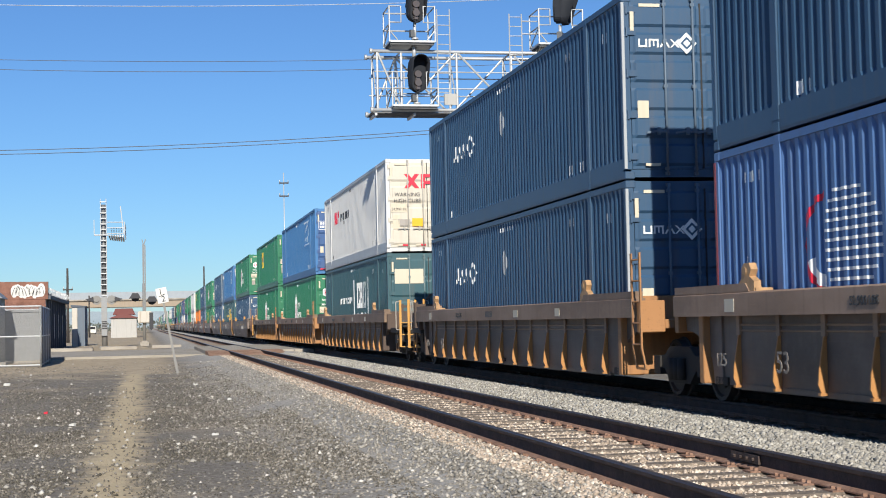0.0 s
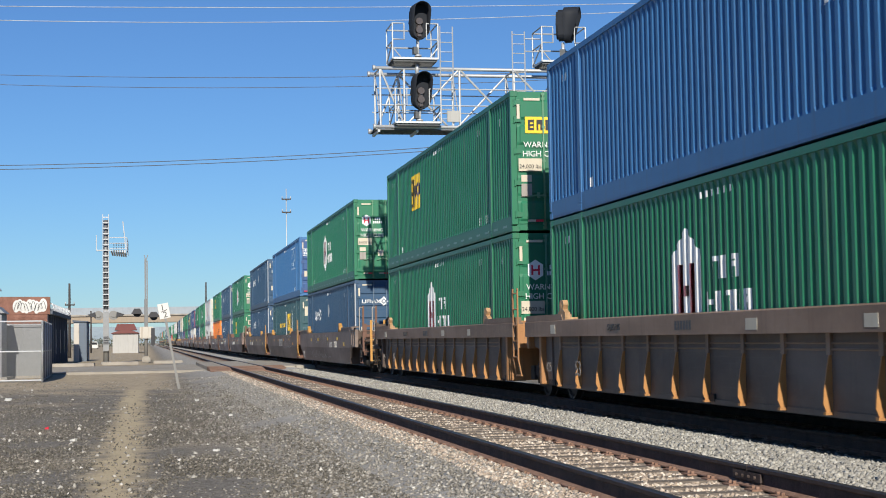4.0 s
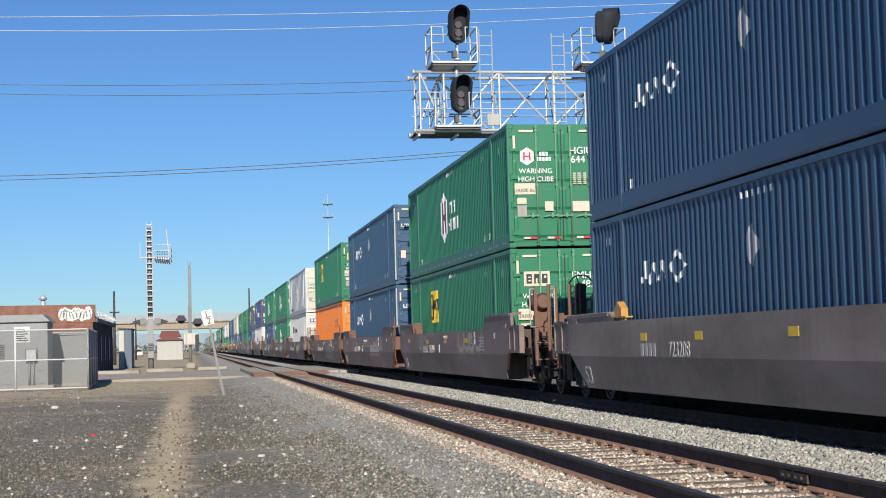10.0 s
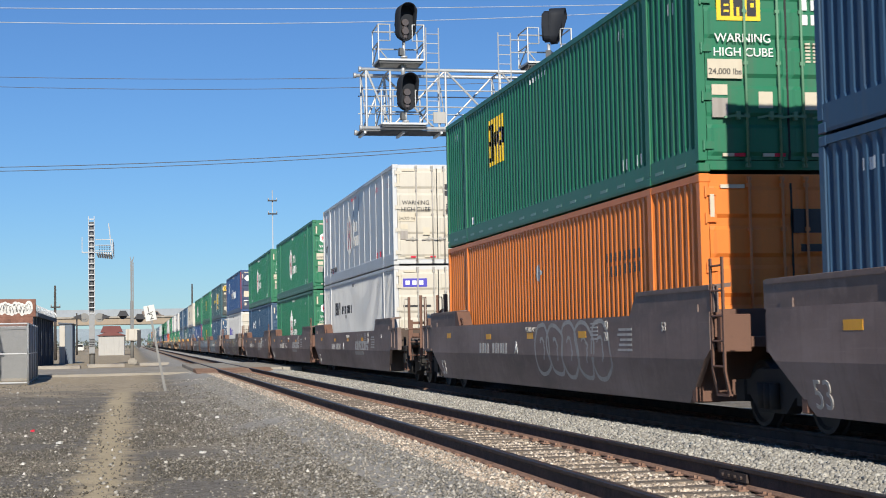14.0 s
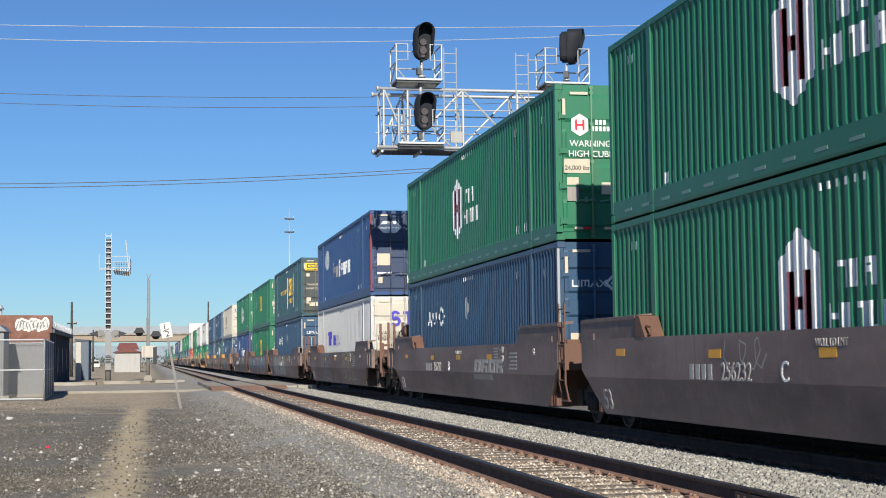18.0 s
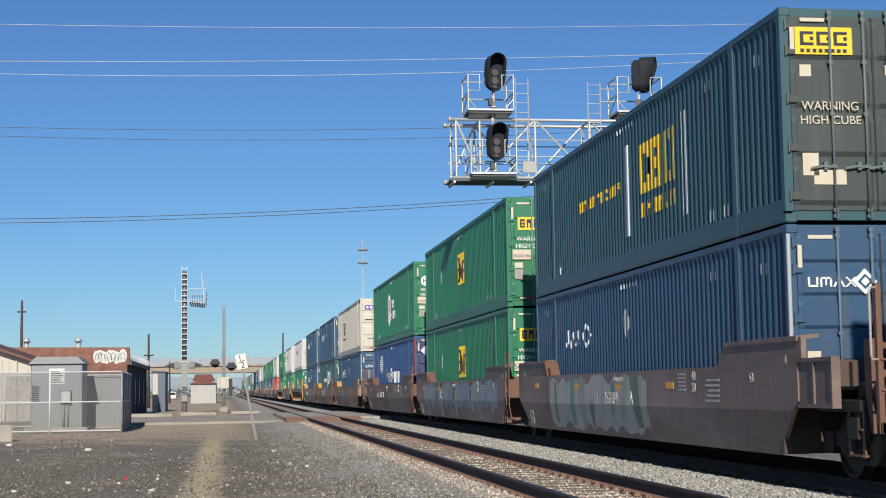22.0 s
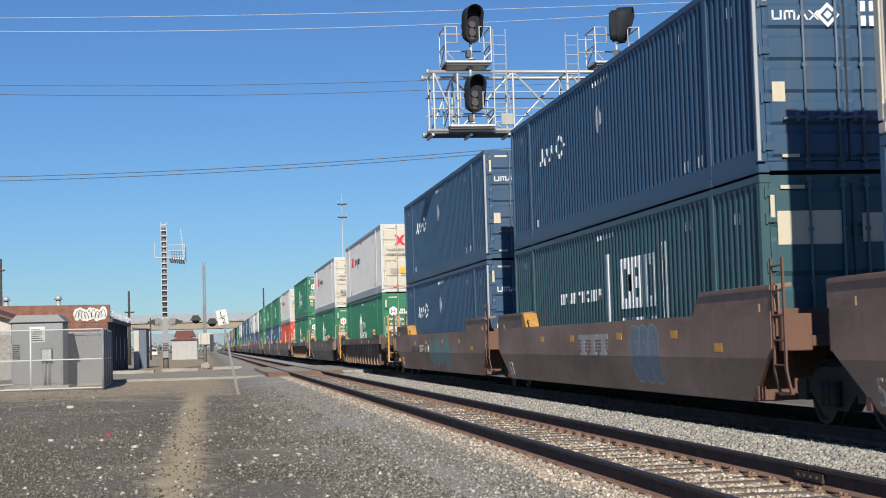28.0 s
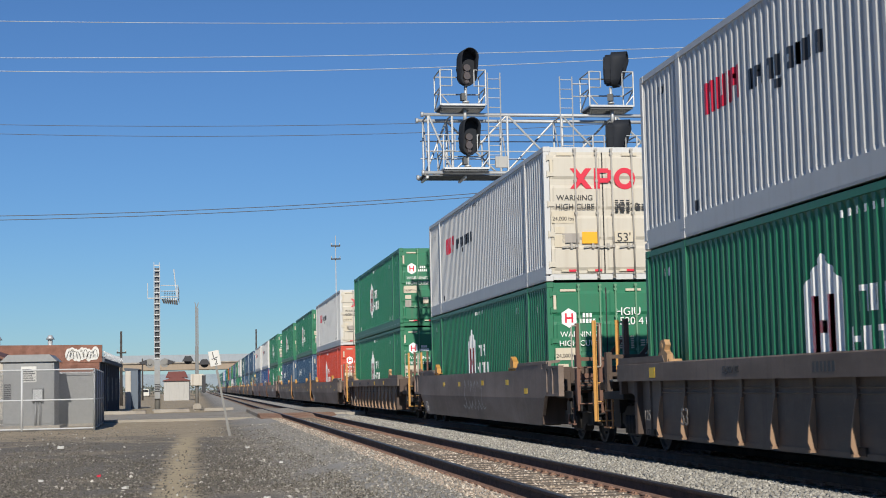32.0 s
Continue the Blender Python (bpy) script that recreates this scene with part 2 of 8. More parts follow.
def prism(bm, poly, axis, a, b, mi=0):
    """A polygon pushed along an axis from a to b; poly holds the two other coordinates in x, y, z order."""
    def at(p, w):
        q = list(p)
        q.insert(axis, w)
        return q
    lo = [bm.verts.new(at(p, a)) for p in poly]
    hi = [bm.verts.new(at(p, b)) for p in poly]
    n = len(poly)
    fs = [bm.faces.new(lo), bm.faces.new(hi[::-1])]
    fs += [bm.faces.new((lo[i], hi[i], hi[(i + 1) % n], lo[(i + 1) % n])) for i in range(n)]
    for f in fs:
        f.material_index = mi


def tube(bm, p, q, r, n=6, mi=0, r2=None):
    p, q = Vector(p), Vector(q)
    d = (q - p).normalized()
    u = d.orthogonal().normalized()
    w = d.cross(u)
    r2 = r if r2 is None else r2
    ra, rb = [], []
    for i in range(n):
        c = u * math.cos(2 * math.pi * i / n) + w * math.sin(2 * math.pi * i / n)
        ra.append(bm.verts.new(p + c * r))
        rb.append(bm.verts.new(q + c * r2))
    fs = [bm.faces.new(ra[::-1]), bm.faces.new(rb)]
    for i in range(n):
        f = bm.faces.new((ra[i], ra[(i + 1) % n], rb[(i + 1) % n], rb[i]))
        f.smooth = n > 6
        fs.append(f)
    for f in fs:
        f.material_index = mi


def path_tube(bm, pts, r, n=5, mi=0):
    """One bent rod through the points."""
    pts = [Vector(p) for p in pts]
    rings = []
    u = None
    for i, p in enumerate(pts):
        d = (pts[min(i + 1, len(pts) - 1)] - pts[max(i - 1, 0)]).normalized()
        u = d.orthogonal().normalized() if u is None else (u - d * u.dot(d)).normalized()
        w = d.cross(u)
        rings.append([bm.verts.new(p + (u * math.cos(2 * math.pi * k / n) + w * math.sin(2 * math.pi * k / n)) * r) for k in range(n)])
    for a, b in zip(rings, rings[1:]):
        for k in range(n):
            bm.faces.new((a[k], a[(k + 1) % n], b[(k + 1) % n], b[k])).material_index = mi
    bm.faces.new(rings[0][::-1]).material_index = mi
    bm.faces.new(rings[-1]).material_index = mi


def finish(bm, name, mats):
    bmesh.ops.recalc_face_normals(bm, faces=bm.faces[:])
    me = bpy.data.meshes.new(name)
    bm.to_mesh(me)
    bm.free()
    for m in (mats if isinstance(mats, (list, tuple)) else [mats]):
        me.materials.append(m)
    return me


def part(name, bm, material, parent=None, label="", kind=""):
    me = bm if isinstance(bm, bpy.types.Mesh) else finish(bm, name, material)
    ob = new(name, me)
    if parent:
        ob.parent = parent
    return tagged(ob, label, kind=kind)


def thing(name, label, category, group="", at=None, kind=""):
    ob = new(name)
    if at is not None:
        ob.matrix_basis = at
    return tagged(ob, label, category, group, kind)


def bm_new():
    return bmesh.new()


def text_mesh(body, size, mat, depth=0.004, cache={}):
    """Lettering with the built-in font, as a mesh in the x, z plane that faces -y."""
    key = (body, size, mat.name)
    if key not in cache:
        cu = bpy.data.curves.new("lettering", "FONT")
        cu.body, cu.size, cu.extrude = body, size, depth
        cu.align_x, cu.align_y = "CENTER", "CENTER"
        ob = bpy.data.objects.new("lettering", cu)
        scene.collection.objects.link(ob)
        dg = bpy.context.evaluated_depsgraph_get()
        me = bpy.data.meshes.new_from_object(ob.evaluated_get(dg))
        me.transform(pose(0, 0, 0, 90, 0, 0))
        me.materials.clear()
        me.materials.append(mat)
        bpy.data.objects.remove(ob)
        bpy.data.curves.remove(cu)
        me.name = "lettering"
        cache[key] = me
    return cache[key]

# ---- ground ----
NEAR_X, TRAIN_X = 4.53, 8.61          # centre lines of the two tracks
X_RAIL = 0.755                        # from centre line to rail centre
CROSS_A, CROSS_B = 71.5, 92.0         # the road that crosses the tracks


def ground_z(x):
    """Yard level, rising to the ballast of the tracks and falling behind them."""
    if x < 1.6:
        return -0.30
    if x < 2.9:
        return -0.30 + 0.128 * (x - 1.6) / 1.3
    if x < 3.6:
        return -0.172
    if x < 5.3:
        return -0.21
    if x < 5.8:
        return -0.178
    if x < 7.3:
        return -0.21 + 0.13 * math.sin(math.pi * (x - 5.8) / 1.5) ** 0.8
    if x < 15.5:
        return -0.21
    if x < 18:
        return -0.21 - 0.2 * (x - 15.5) / 2.5
    return -0.41


def ground_material():
    m, nt, b = nodes_of("gravel_ground")
    geo = nt.nodes.new("ShaderNodeNewGeometry")
    sep = nt.nodes.new("ShaderNodeSeparateXYZ")
    link(nt, geo.outputs["Position"], sep.inputs[0])

    def math_node(op, a, c=None):
        n = nt.nodes.new("ShaderNodeMath")
        n.operation = op
        for s, v in zip(n.inputs, (a, c)):
            if v is None:
                continue
            if isinstance(v, (int, float)):
                s.default_value = v
            else:
                link(nt, v, s)
        return n.outputs[0]

    def band(v, lo, hi):
        n = nt.nodes.new("ShaderNodeMapRange")
        n.interpolation_type = "SMOOTHSTEP"
        n.inputs[1].default_value, n.inputs[2].default_value = lo, hi
        link(nt, v, n.inputs[0])
        return n.outputs[0]

    big = noise_node(nt, 0.35, 5, 0.6)
    mid = noise_node(nt, 2.2, 5, 0.65)
    fine = noise_node(nt, 30.0, 5, 0.75)
    vor = nt.nodes.new("ShaderNodeTexVoronoi")
    vor.inputs["Scale"].default_value = 22.0
    link(nt, geo.outputs["Position"], vor.inputs["Vector"])
    stone = ramp(nt, vor.outputs["Color"], [(0.0, (0.114, 0.102, 0.089)), (0.55, (0.174, 0.157, 0.135)), (1.0, (0.251, 0.231, 0.200))]).outputs[0]
    wob = math_node("MULTIPLY", math_node("SUBTRACT", mid.outputs[0], 0.5), 1.1)
    x = math_node("ADD", sep.outputs[0], wob)
    y = math_node("ADD", sep.outputs[1], math_node("MULTIPLY", math_node("SUBTRACT", big.outputs[0], 0.5), 26.0))
    dirt = ramp(nt, mid.outputs[0], [(0.3, (0.29, 0.238, 0.17)), (0.5, (0.37, 0.305, 0.218)), (0.7, (0.45, 0.375, 0.275))]).outputs[0]
    dirt = mixc(nt, 0.6, dirt, ramp(nt, fine.outputs[0], [(0.3, 0.2), (0.7, 0.8)]).outputs[0], "OVERLAY")
    # a trodden path, and bare earth beyond the gravel
    fine_grey = math_node("MULTIPLY", math_node("MULTIPLY", band(x, 0.4, 3.0), math_node("SUBTRACT", 1.0, band(x, 3.3, 3.8))), 0.7)
    path = math_node("MULTIPLY", math_node("SUBTRACT", 1.0, band(math_node("ABSOLUTE", math_node("ADD", x, 0.36)), 0.06, 0.52)), 0.9)
    earth = math_node("MULTIPLY", band(y, 41.0, 55.0), math_node("SUBTRACT", 1.0, band(x, 0.2, 1.6)))
    patch = math_node("MULTIPLY", band(big.outputs[0], 0.5, 0.66), 0.45)
    rust = math_node("MULTIPLY", math_node("MULTIPLY", band(x, 3.2, 3.7), math_node("SUBTRACT", 1.0, band(x, 5.4, 5.9))), 0.6)
    shoulder = math_node("MULTIPLY", band(x, 5.5, 6.1), math_node("SUBTRACT", 1.0, band(x, 10.8, 11.4)))
    c = mixc(nt, patch, stone, dirt)
    c = mixc(nt, fine_grey, c, ramp(nt, vor.outputs["Color"], [(0.0, (0.303, 0.294, 0.276)), (1.0, (0.481, 0.464, 0.438))]).outputs[0])
    c = mixc(nt, shoulder, c, ramp(nt, vor.outputs["Color"], [(0.0, (0.269, 0.256, 0.237)), (0.6, (0.422, 0.403, 0.371)), (1.0, (0.550, 0.531, 0.493))]).outputs[0])
    c = mixc(nt, rust, c, (0.398, 0.309, 0.236))
    c = mixc(nt, path, c, mixc(nt, 0.75, dirt, (0.53, 0.43, 0.275)))
    c = mixc(nt, earth, c, dirt)
    link(nt, c, b.inputs["Base Color"])
    b.inputs["Roughness"].default_value = 0.95
    b.inputs["Specular IOR Level"].default_value = 0.2
    bump(nt, b, math_node("ADD", vor.outputs["Distance"], math_node("MULTIPLY", fine.outputs[0], 0.5)), 0.5, 0.025)
    return m


def ground():
    xs = [-2500, -900, -300, -120, -60, -30, -20, -14] + [-10 + 0.5 * i for i in range(56)] + [18.5, 20, 26, 40, 80, 200, 700, 2500]
    ys = [-900, -250, -80, -30, -10, 0] + [2 + 0.75 * i for i in range(70)] + [55 + 3 * i for i in range(40)] + [180, 220, 300, 420, 600, 900, 1600, 3600]
    verts, faces = [], []
    for y in ys:
        for x in xs:
            amp = 0.035 if (-12 < x < 2.6 and y < 110) else 0.0
            verts.append((x, y, ground_z(x) + amp * noise.noise(Vector((x * 0.7, y * 0.5, 3.1))) - 0.004))
    w = len(xs)
    for j in range(len(ys) - 1):
        for i in range(w - 1):
            a = j * w + i
            faces.append((a, a + 1, a + w + 1, a + w))
    me = bpy.data.meshes.new("ground")
    me.from_pydata(verts, [], faces)
    for p in me.polygons:
        p.use_smooth = True
    me.materials.append(ground_material())
    tagged(new("ground", me), "grey gravel yard with bare brown earth and a trodden path", "ground", kind="structure")


ground()


def stone_material(name, lo, mid_c, hi):
    m, nt, b = nodes_of(name)
    geo = nt.nodes.new("ShaderNodeNewGeometry")
    n = noise_node(nt, 18.0, 4, 0.7)
    c = ramp(nt, geo.outputs["Random Per Island"], [(0.0, lo), (0.68, mid_c), (1.0, hi)]).outputs[0]
    c = mixc(nt, 0.35, c, ramp(nt, n.outputs[0], [(0.3, 0.3), (0.7, 0.75)]).outputs[0], "OVERLAY")
    link(nt, c, b.inputs["Base Color"])
    b.inputs["Roughness"].default_value = 0.9
    b.inputs["Specular IOR Level"].default_value = 0.25
    return m


def stones(name, label, mat, count, y_range, x_of, size, seed, falloff=1.2, skip=None):
    """Crushed stones as flattened, uneven octahedra lying on the ground."""
    rng = np.random.default_rng(seed)
    u = rng.random(count)
    a, b = y_range
    k = 1 - falloff
    y = (a ** k + u * (b ** k - a ** k)) ** (1 / k)
    lo, hi = x_of(y)
    x = lo + rng.random(count) * (hi - lo)
    if skip is not None:
        keep = ~skip(x, y, rng)
        x, y = x[keep], y[keep]
    n = len(x)
    gz = np.interp(x, [-50, 1.6, 2.9, 3.55, 4.0, 5.2, 5.5, 5.8, 6.1, 6.55, 7.0, 7.3, 15.5, 18, 60], [-0.30, -0.30, -0.172, -0.172, -0.21, -0.21, -0.178, -0.178, -0.13, -0.08, -0.13, -0.21, -0.21, -0.41, -0.41])
    s = size[0] + (size[1] - size[0]) * rng.random(n) ** 2.2
    base = np.array([(1, 0, 0), (-1, 0, 0), (0, 1, 0), (0, -1, 0), (0, 0, 1), (0, 0, -1)], float)
    tris = np.array([(0, 2, 4), (2, 1, 4), (1, 3, 4), (3, 0, 4), (2, 0, 5), (1, 2, 5), (3, 1, 5), (0, 3, 5)])
    v = base[None] * (0.62 + 0.55 * rng.random((n, 6, 1))) + 0.22 * (rng.random((n, 6, 3)) - 0.5)
    ang = rng.random(n) * 2 * math.pi
    tilt = (rng.random(n) - 0.5) * 1.2
    ca, sa, ct, st = np.cos(ang), np.sin(ang), np.cos(tilt), np.sin(tilt)
    v = v * np.stack([s, s * (0.6 + 0.4 * rng.random(n)), s * (0.5 + 0.35 * rng.random(n))], 1)[:, None, :]
    xx, zz = v[..., 0] * ct[:, None] - v[..., 2] * st[:, None], v[..., 0] * st[:, None] + v[..., 2] * ct[:, None]
    vx, vy = xx * ca[:, None] - v[..., 1] * sa[:, None], xx * sa[:, None] + v[..., 1] * ca[:, None]
    pts = np.stack([vx + x[:, None], vy + y[:, None], zz + (gz + s * 0.22)[:, None]], 2).reshape(-1, 3)
    idx = (tris[None] + (np.arange(n) * 6)[:, None, None]).reshape(-1)
    me = bpy.data.meshes.new(name)
    me.vertices.add(len(pts))
    me.vertices.foreach_set("co", pts.ravel())
    me.loops.add(len(idx))
    me.loops.foreach_set("vertex_index", idx)
    me.polygons.add(len(idx) // 3)
    me.polygons.foreach_set("loop_start", np.arange(0, len(idx), 3))
    me.update(calc_edges=True)
    me.materials.append(mat)
    return tagged(new(name, me), label, "gravel", kind="stuff")


def on_path(x, y, rng):
    return (np.abs(x + 0.36 + 0.12 * np.sin(y * 0.6)) < 0.40) & (rng.random(len(x)) < 0.85)


def yard_bare(x, y, rng):
    """The trodden path, and the bare earth towards the road."""
    edge = 37 + 4 * np.sin(x * 1.3) + 3 * np.sin(x * 0.5 + 1)
    return on_path(x, y, rng) | ((y > edge) & (x < 0.9) & (rng.random(len(x)) < 0.62))


def in_track(x, y, rng):
    return (np.abs(np.abs(x - NEAR_X) - X_RAIL) < 0.11) | (np.abs(np.abs(x - TRAIN_X) - X_RAIL) < 0.11)


def fade_in(x, y, rng):
    """Few stones towards the yard, all of them beside the rail."""
    return in_track(x, y, rng) | (rng.random(len(x)) > np.clip((x + 0.3 * np.sin(y) - 0.2) / 2.6, 0, 1) ** 1.5)


stones("yard_gravel", "grey crushed stones strewn over the yard", stone_material("yard_stone", (0.081, 0.074, 0.062), (0.156, 0.140, 0.116), (0.312, 0.283, 0.242)),
       84000, (10.5, 60), lambda y: (-0.17 * y - 0.8, 2.3 + 0 * y), (0.008, 0.032), 5, 1.25, yard_bare)
stones("fine_gravel", "fine grey gravel beside the siding", stone_material("grey_stone", (0.150, 0.138, 0.120), (0.285, 0.263, 0.230), (0.46, 0.430, 0.385)),
       34000, (10.5, 60), lambda y: (0.2 + 0 * y, 3.75 + 0 * y), (0.010, 0.036), 15, 1.25, fade_in)
stones("loose_stones", "pale larger stones lying about the yard", stone_material("pale_stone", (0.307, 0.288, 0.256), (0.422, 0.397, 0.358), (0.666, 0.627, 0.576)),
       800, (11, 75), lambda y: (-0.17 * y - 0.8, 3.0 + 0 * y), (0.02, 0.055), 8, 1.3)
stones("shoulder_ballast", "light grey ballast stones between the two tracks", stone_material("ballast_stone", (0.241, 0.227, 0.202), (0.358, 0.339, 0.302), (0.482, 0.459, 0.412)),
       42000, (9, 66), lambda y: (5.55 + 0 * y, 7.6 + 0 * y), (0.018, 0.05), 6, 1.3, in_track)
stones("siding_ballast", "rust-stained ballast between the sleepers of the siding", stone_material("rusty_stone", (0.320, 0.254, 0.196), (0.498, 0.409, 0.330), (0.749, 0.660, 0.552)),
       34000, (9, 68), lambda y: (3.2 + 0 * y, 5.75 + 0 * y), (0.014, 0.042), 7, 1.3, in_track)


# ---- tracks ----
RAIL_PROFILE = [(-0.07, -0.18), (0.07, -0.18), (0.07, -0.168), (0.012, -0.145), (0.009, -0.05), (0.034, -0.036), (0.036, -0.006), (0.028, 0.0), (-0.028, 0.0), (-0.036, -0.006), (-0.034, -0.036), (-0.009, -0.05), (-0.012, -0.145), (-0.07, -0.168)]


def rail_mesh(a, b):
    bm = bm_new()
    rings = [[bm.verts.new((x, y, z)) for x, z in RAIL_PROFILE] for y in (a, b)]
    n = len(RAIL_PROFILE)
    for i in range(n):
        f = bm.faces.new((rings[0][i], rings[1][i], rings[1][(i + 1) % n], rings[0][(i + 1) % n]))
        lo = min(RAIL_PROFILE[i][1], RAIL_PROFILE[(i + 1) % n][1])
        f.material_index = 1 if lo > -0.007 else (2 if lo < -0.16 else 0)
    bm.faces.new(rings[0])
    bm.faces.new(rings[1][::-1])
    return finish(bm, "rail", [M["rail_side"], M["rail_top"], M["rail_foot"]])


def track(name, label, cx, a, b, tie_from, tie_to):
    t = thing(name, label, "railway track", "tracks", pose(cx, 0, 0), kind="structure")
    me = rail_mesh(a, b)
    for s in (-1, 1):
        r = part("rail", me, None, t, "rust-brown steel rail with a worn head")
        r.location = (s * X_RAIL, 0, 0)
    bm = bm_new()
    box(bm, -1.28, 1.28, -0.11, 0.11, -0.34, -0.185)
    bmesh.ops.bevel(bm, geom=bm.edges[:], offset=0.012, segments=1, affect="EDGES")
    tie = finish(bm, "sleeper", M["tie"])
    bm = bm_new()
    rnd = random.Random(int(cx * 10))
    y = tie_from
    while y < tie_to:
        o = part("sleeper", tie, None, t)
        o.location = (rnd.uniform(-0.05, 0.05), y, rnd.uniform(-0.012, 0.004))
        o.rotation_euler = (0, 0, rnd.uniform(-0.02, 0.02))
        for s in (-1, 1):
            box(bm, s * X_RAIL - 0.165, s * X_RAIL + 0.165, y - 0.09, y + 0.09, -0.187, -0.172)
            for dx in (-0.10, 0.10):
                for dy in (-0.05, 0.05):
                    box(bm, s * X_RAIL + dx - 0.016, s * X_RAIL + dx + 0.016, y + dy - 0.014, y + dy + 0.014, -0.175, -0.148)
        y += 0.53
    part("tie_plates", bm, M["rail_foot"], t, "rusty tie plates with spikes", kind="stuff")
    return t


siding = track("track_siding", "rusty siding track on timber sleepers, empty", NEAR_X, -15, 640, 5.0, CROSS_A)
main = track("track_main", "main track on ballast in the train's shadow", TRAIN_X, -60, 900, 8.0, 48.0)
bm = bm_new()
for dx in (-0.03, 0.03):
    box(bm, X_RAIL + dx - 0.011, X_RAIL + dx + 0.011, 12.45, 13.07, -0.13, -0.055)
    for k in range(4):
        tube(bm, (X_RAIL + dx * 1.0, 12.55 + 0.14 * k, -0.092), (X_RAIL + dx * 2.1, 12.55 + 0.14 * k, -0.092), 0.016, 6)
box(bm, X_RAIL - 0.037, X_RAIL + 0.037, 12.755, 12.765, -0.05, 0.003)
part("joint_bar", bm, M["rail_side"], siding, "bolted joint bar on the rail")

# ---- the road crossing ----
bm = bm_new()
box(bm, -60, 40, CROSS_A + 2.5, CROSS_B, -0.5, -0.19)
road = part("road", bm, M["asphalt"], label="worn grey asphalt road crossing the tracks", kind="structure")
tagged(road, category="road")
cross = thing("level_crossing", "rust-stained concrete crossing panels between the rails", "level crossing", kind="structure")
for cx in (NEAR_X, TRAIN_X):
    for lo, hi in ((-1.75, -0.84), (-0.67, 0.67), (0.84, 1.75)):
        for k in range(5):
            bm = bm_new()
            y0 = CROSS_A - 0.6 + (k - 0.5) * 4.2 if k else CROSS_A - 0.6
            box(bm, cx + lo, cx + hi, y0 + 0.02, y0 + (4.17 if k else 2.07), -0.25, -0.012)
            bmesh.ops.bevel(bm, geom=bm.edges[:], offset=0.02, segments=1, affect="EDGES")
            part("panel", bm, M["cross_panel"] if k == 0 and cx < 6 else M["asphalt"], cross)
bm = bm_new()
prism(bm, [(CROSS_A - 3.6, -0.26), (CROSS_A - 0.6, -0.26), (CROSS_A - 0.6, -0.014), (CROSS_A - 3.6, -0.215)], 0, NEAR_X - 1.75, NEAR_X + 1.75)
part("ramp", bm, M["cross_panel"], cross, "worn ramp up to the crossing panels")
bm = bm_new()
box(bm, NEAR_X + 1.77, TRAIN_X - 1.77, CROSS_A - 0.4, CROSS_B, -0.3, -0.02)
part("infill", bm, M["asphalt"], cross)
for k, (x0, x1, y0) in enumerate(((-9.0, -3.4, 100.2), (-3.0, -0.6, 104.0), (0.4, 2.4, 106.0), (-16, -9.4, 97.5))):
    bm = bm_new()
    box(bm, x0, x1, y0, y0 + 1.6, -0.5, -0.10)
    bmesh.ops.bevel(bm, geom=bm.edges[:], offset=0.03, segments=2, affect="EDGES")
    o = part("kerb", bm, M["concrete"], label="pale concrete kerb island beside the road", kind="structure")
    tagged(o, category="kerb")


# ---- containers ----
CL, CW, CH = 16.154, 2.591, 2.896
POST = 1.98                            # lifting posts stand this far from each end
PITCH, DEPTH = 0.222, 0.040


def corr_points(a, b):
    """Outline of a corrugated sheet from a to b: crest at 0, valley at DEPTH."""
    n = max(1, round((b - a) / PITCH))
    p = (b - a) / n
    out = [(a, 0.0)]
    for i in range(n):
        s = a + i * p
        out += [(s + 0.22 * p, 0.0), (s + 0.42 * p, DEPTH), (s + 0.68 * p, DEPTH), (s + 0.88 * p, 0.0)]
    out.append((b, 0.0))
    return out


SIDE_PTS = corr_points(0.13, POST - 0.09) + corr_points(POST + 0.09, CL - POST - 0.09) + corr_points(CL - POST + 0.09, CL - 0.13)
SIDE_Y = np.array([p[0] for p in SIDE_PTS])
SIDE_D = np.array([p[1] for p in SIDE_PTS])


def side_mesh(mat, smooth=False):
    bm = bm_new()
    segs = [(0.12, POST - 0.08), (POST + 0.08, CL - POST - 0.08), (CL - POST + 0.08, CL - 0.12)]
    for a, b in segs:
        pts = [(a, 0.012), (b, 0.012)] if smooth else corr_points(a, b)
        # the pressed sheet runs out to a flat edge above and below
        rows = [[bm.verts.new((0.022 + d * k, y, z)) for y, d in pts] for z, k in ((0.30, 0.0), (0.38, 1.0), (CH - 0.20, 1.0), (CH - 0.09, 0.0))]
        for lo, hi in zip(rows, rows[1:]):
            for i in range(len(pts) - 1):
                bm.faces.new((lo[i], lo[i + 1], hi[i + 1], hi[i]))
    return finish(bm, "side_panel", mat)


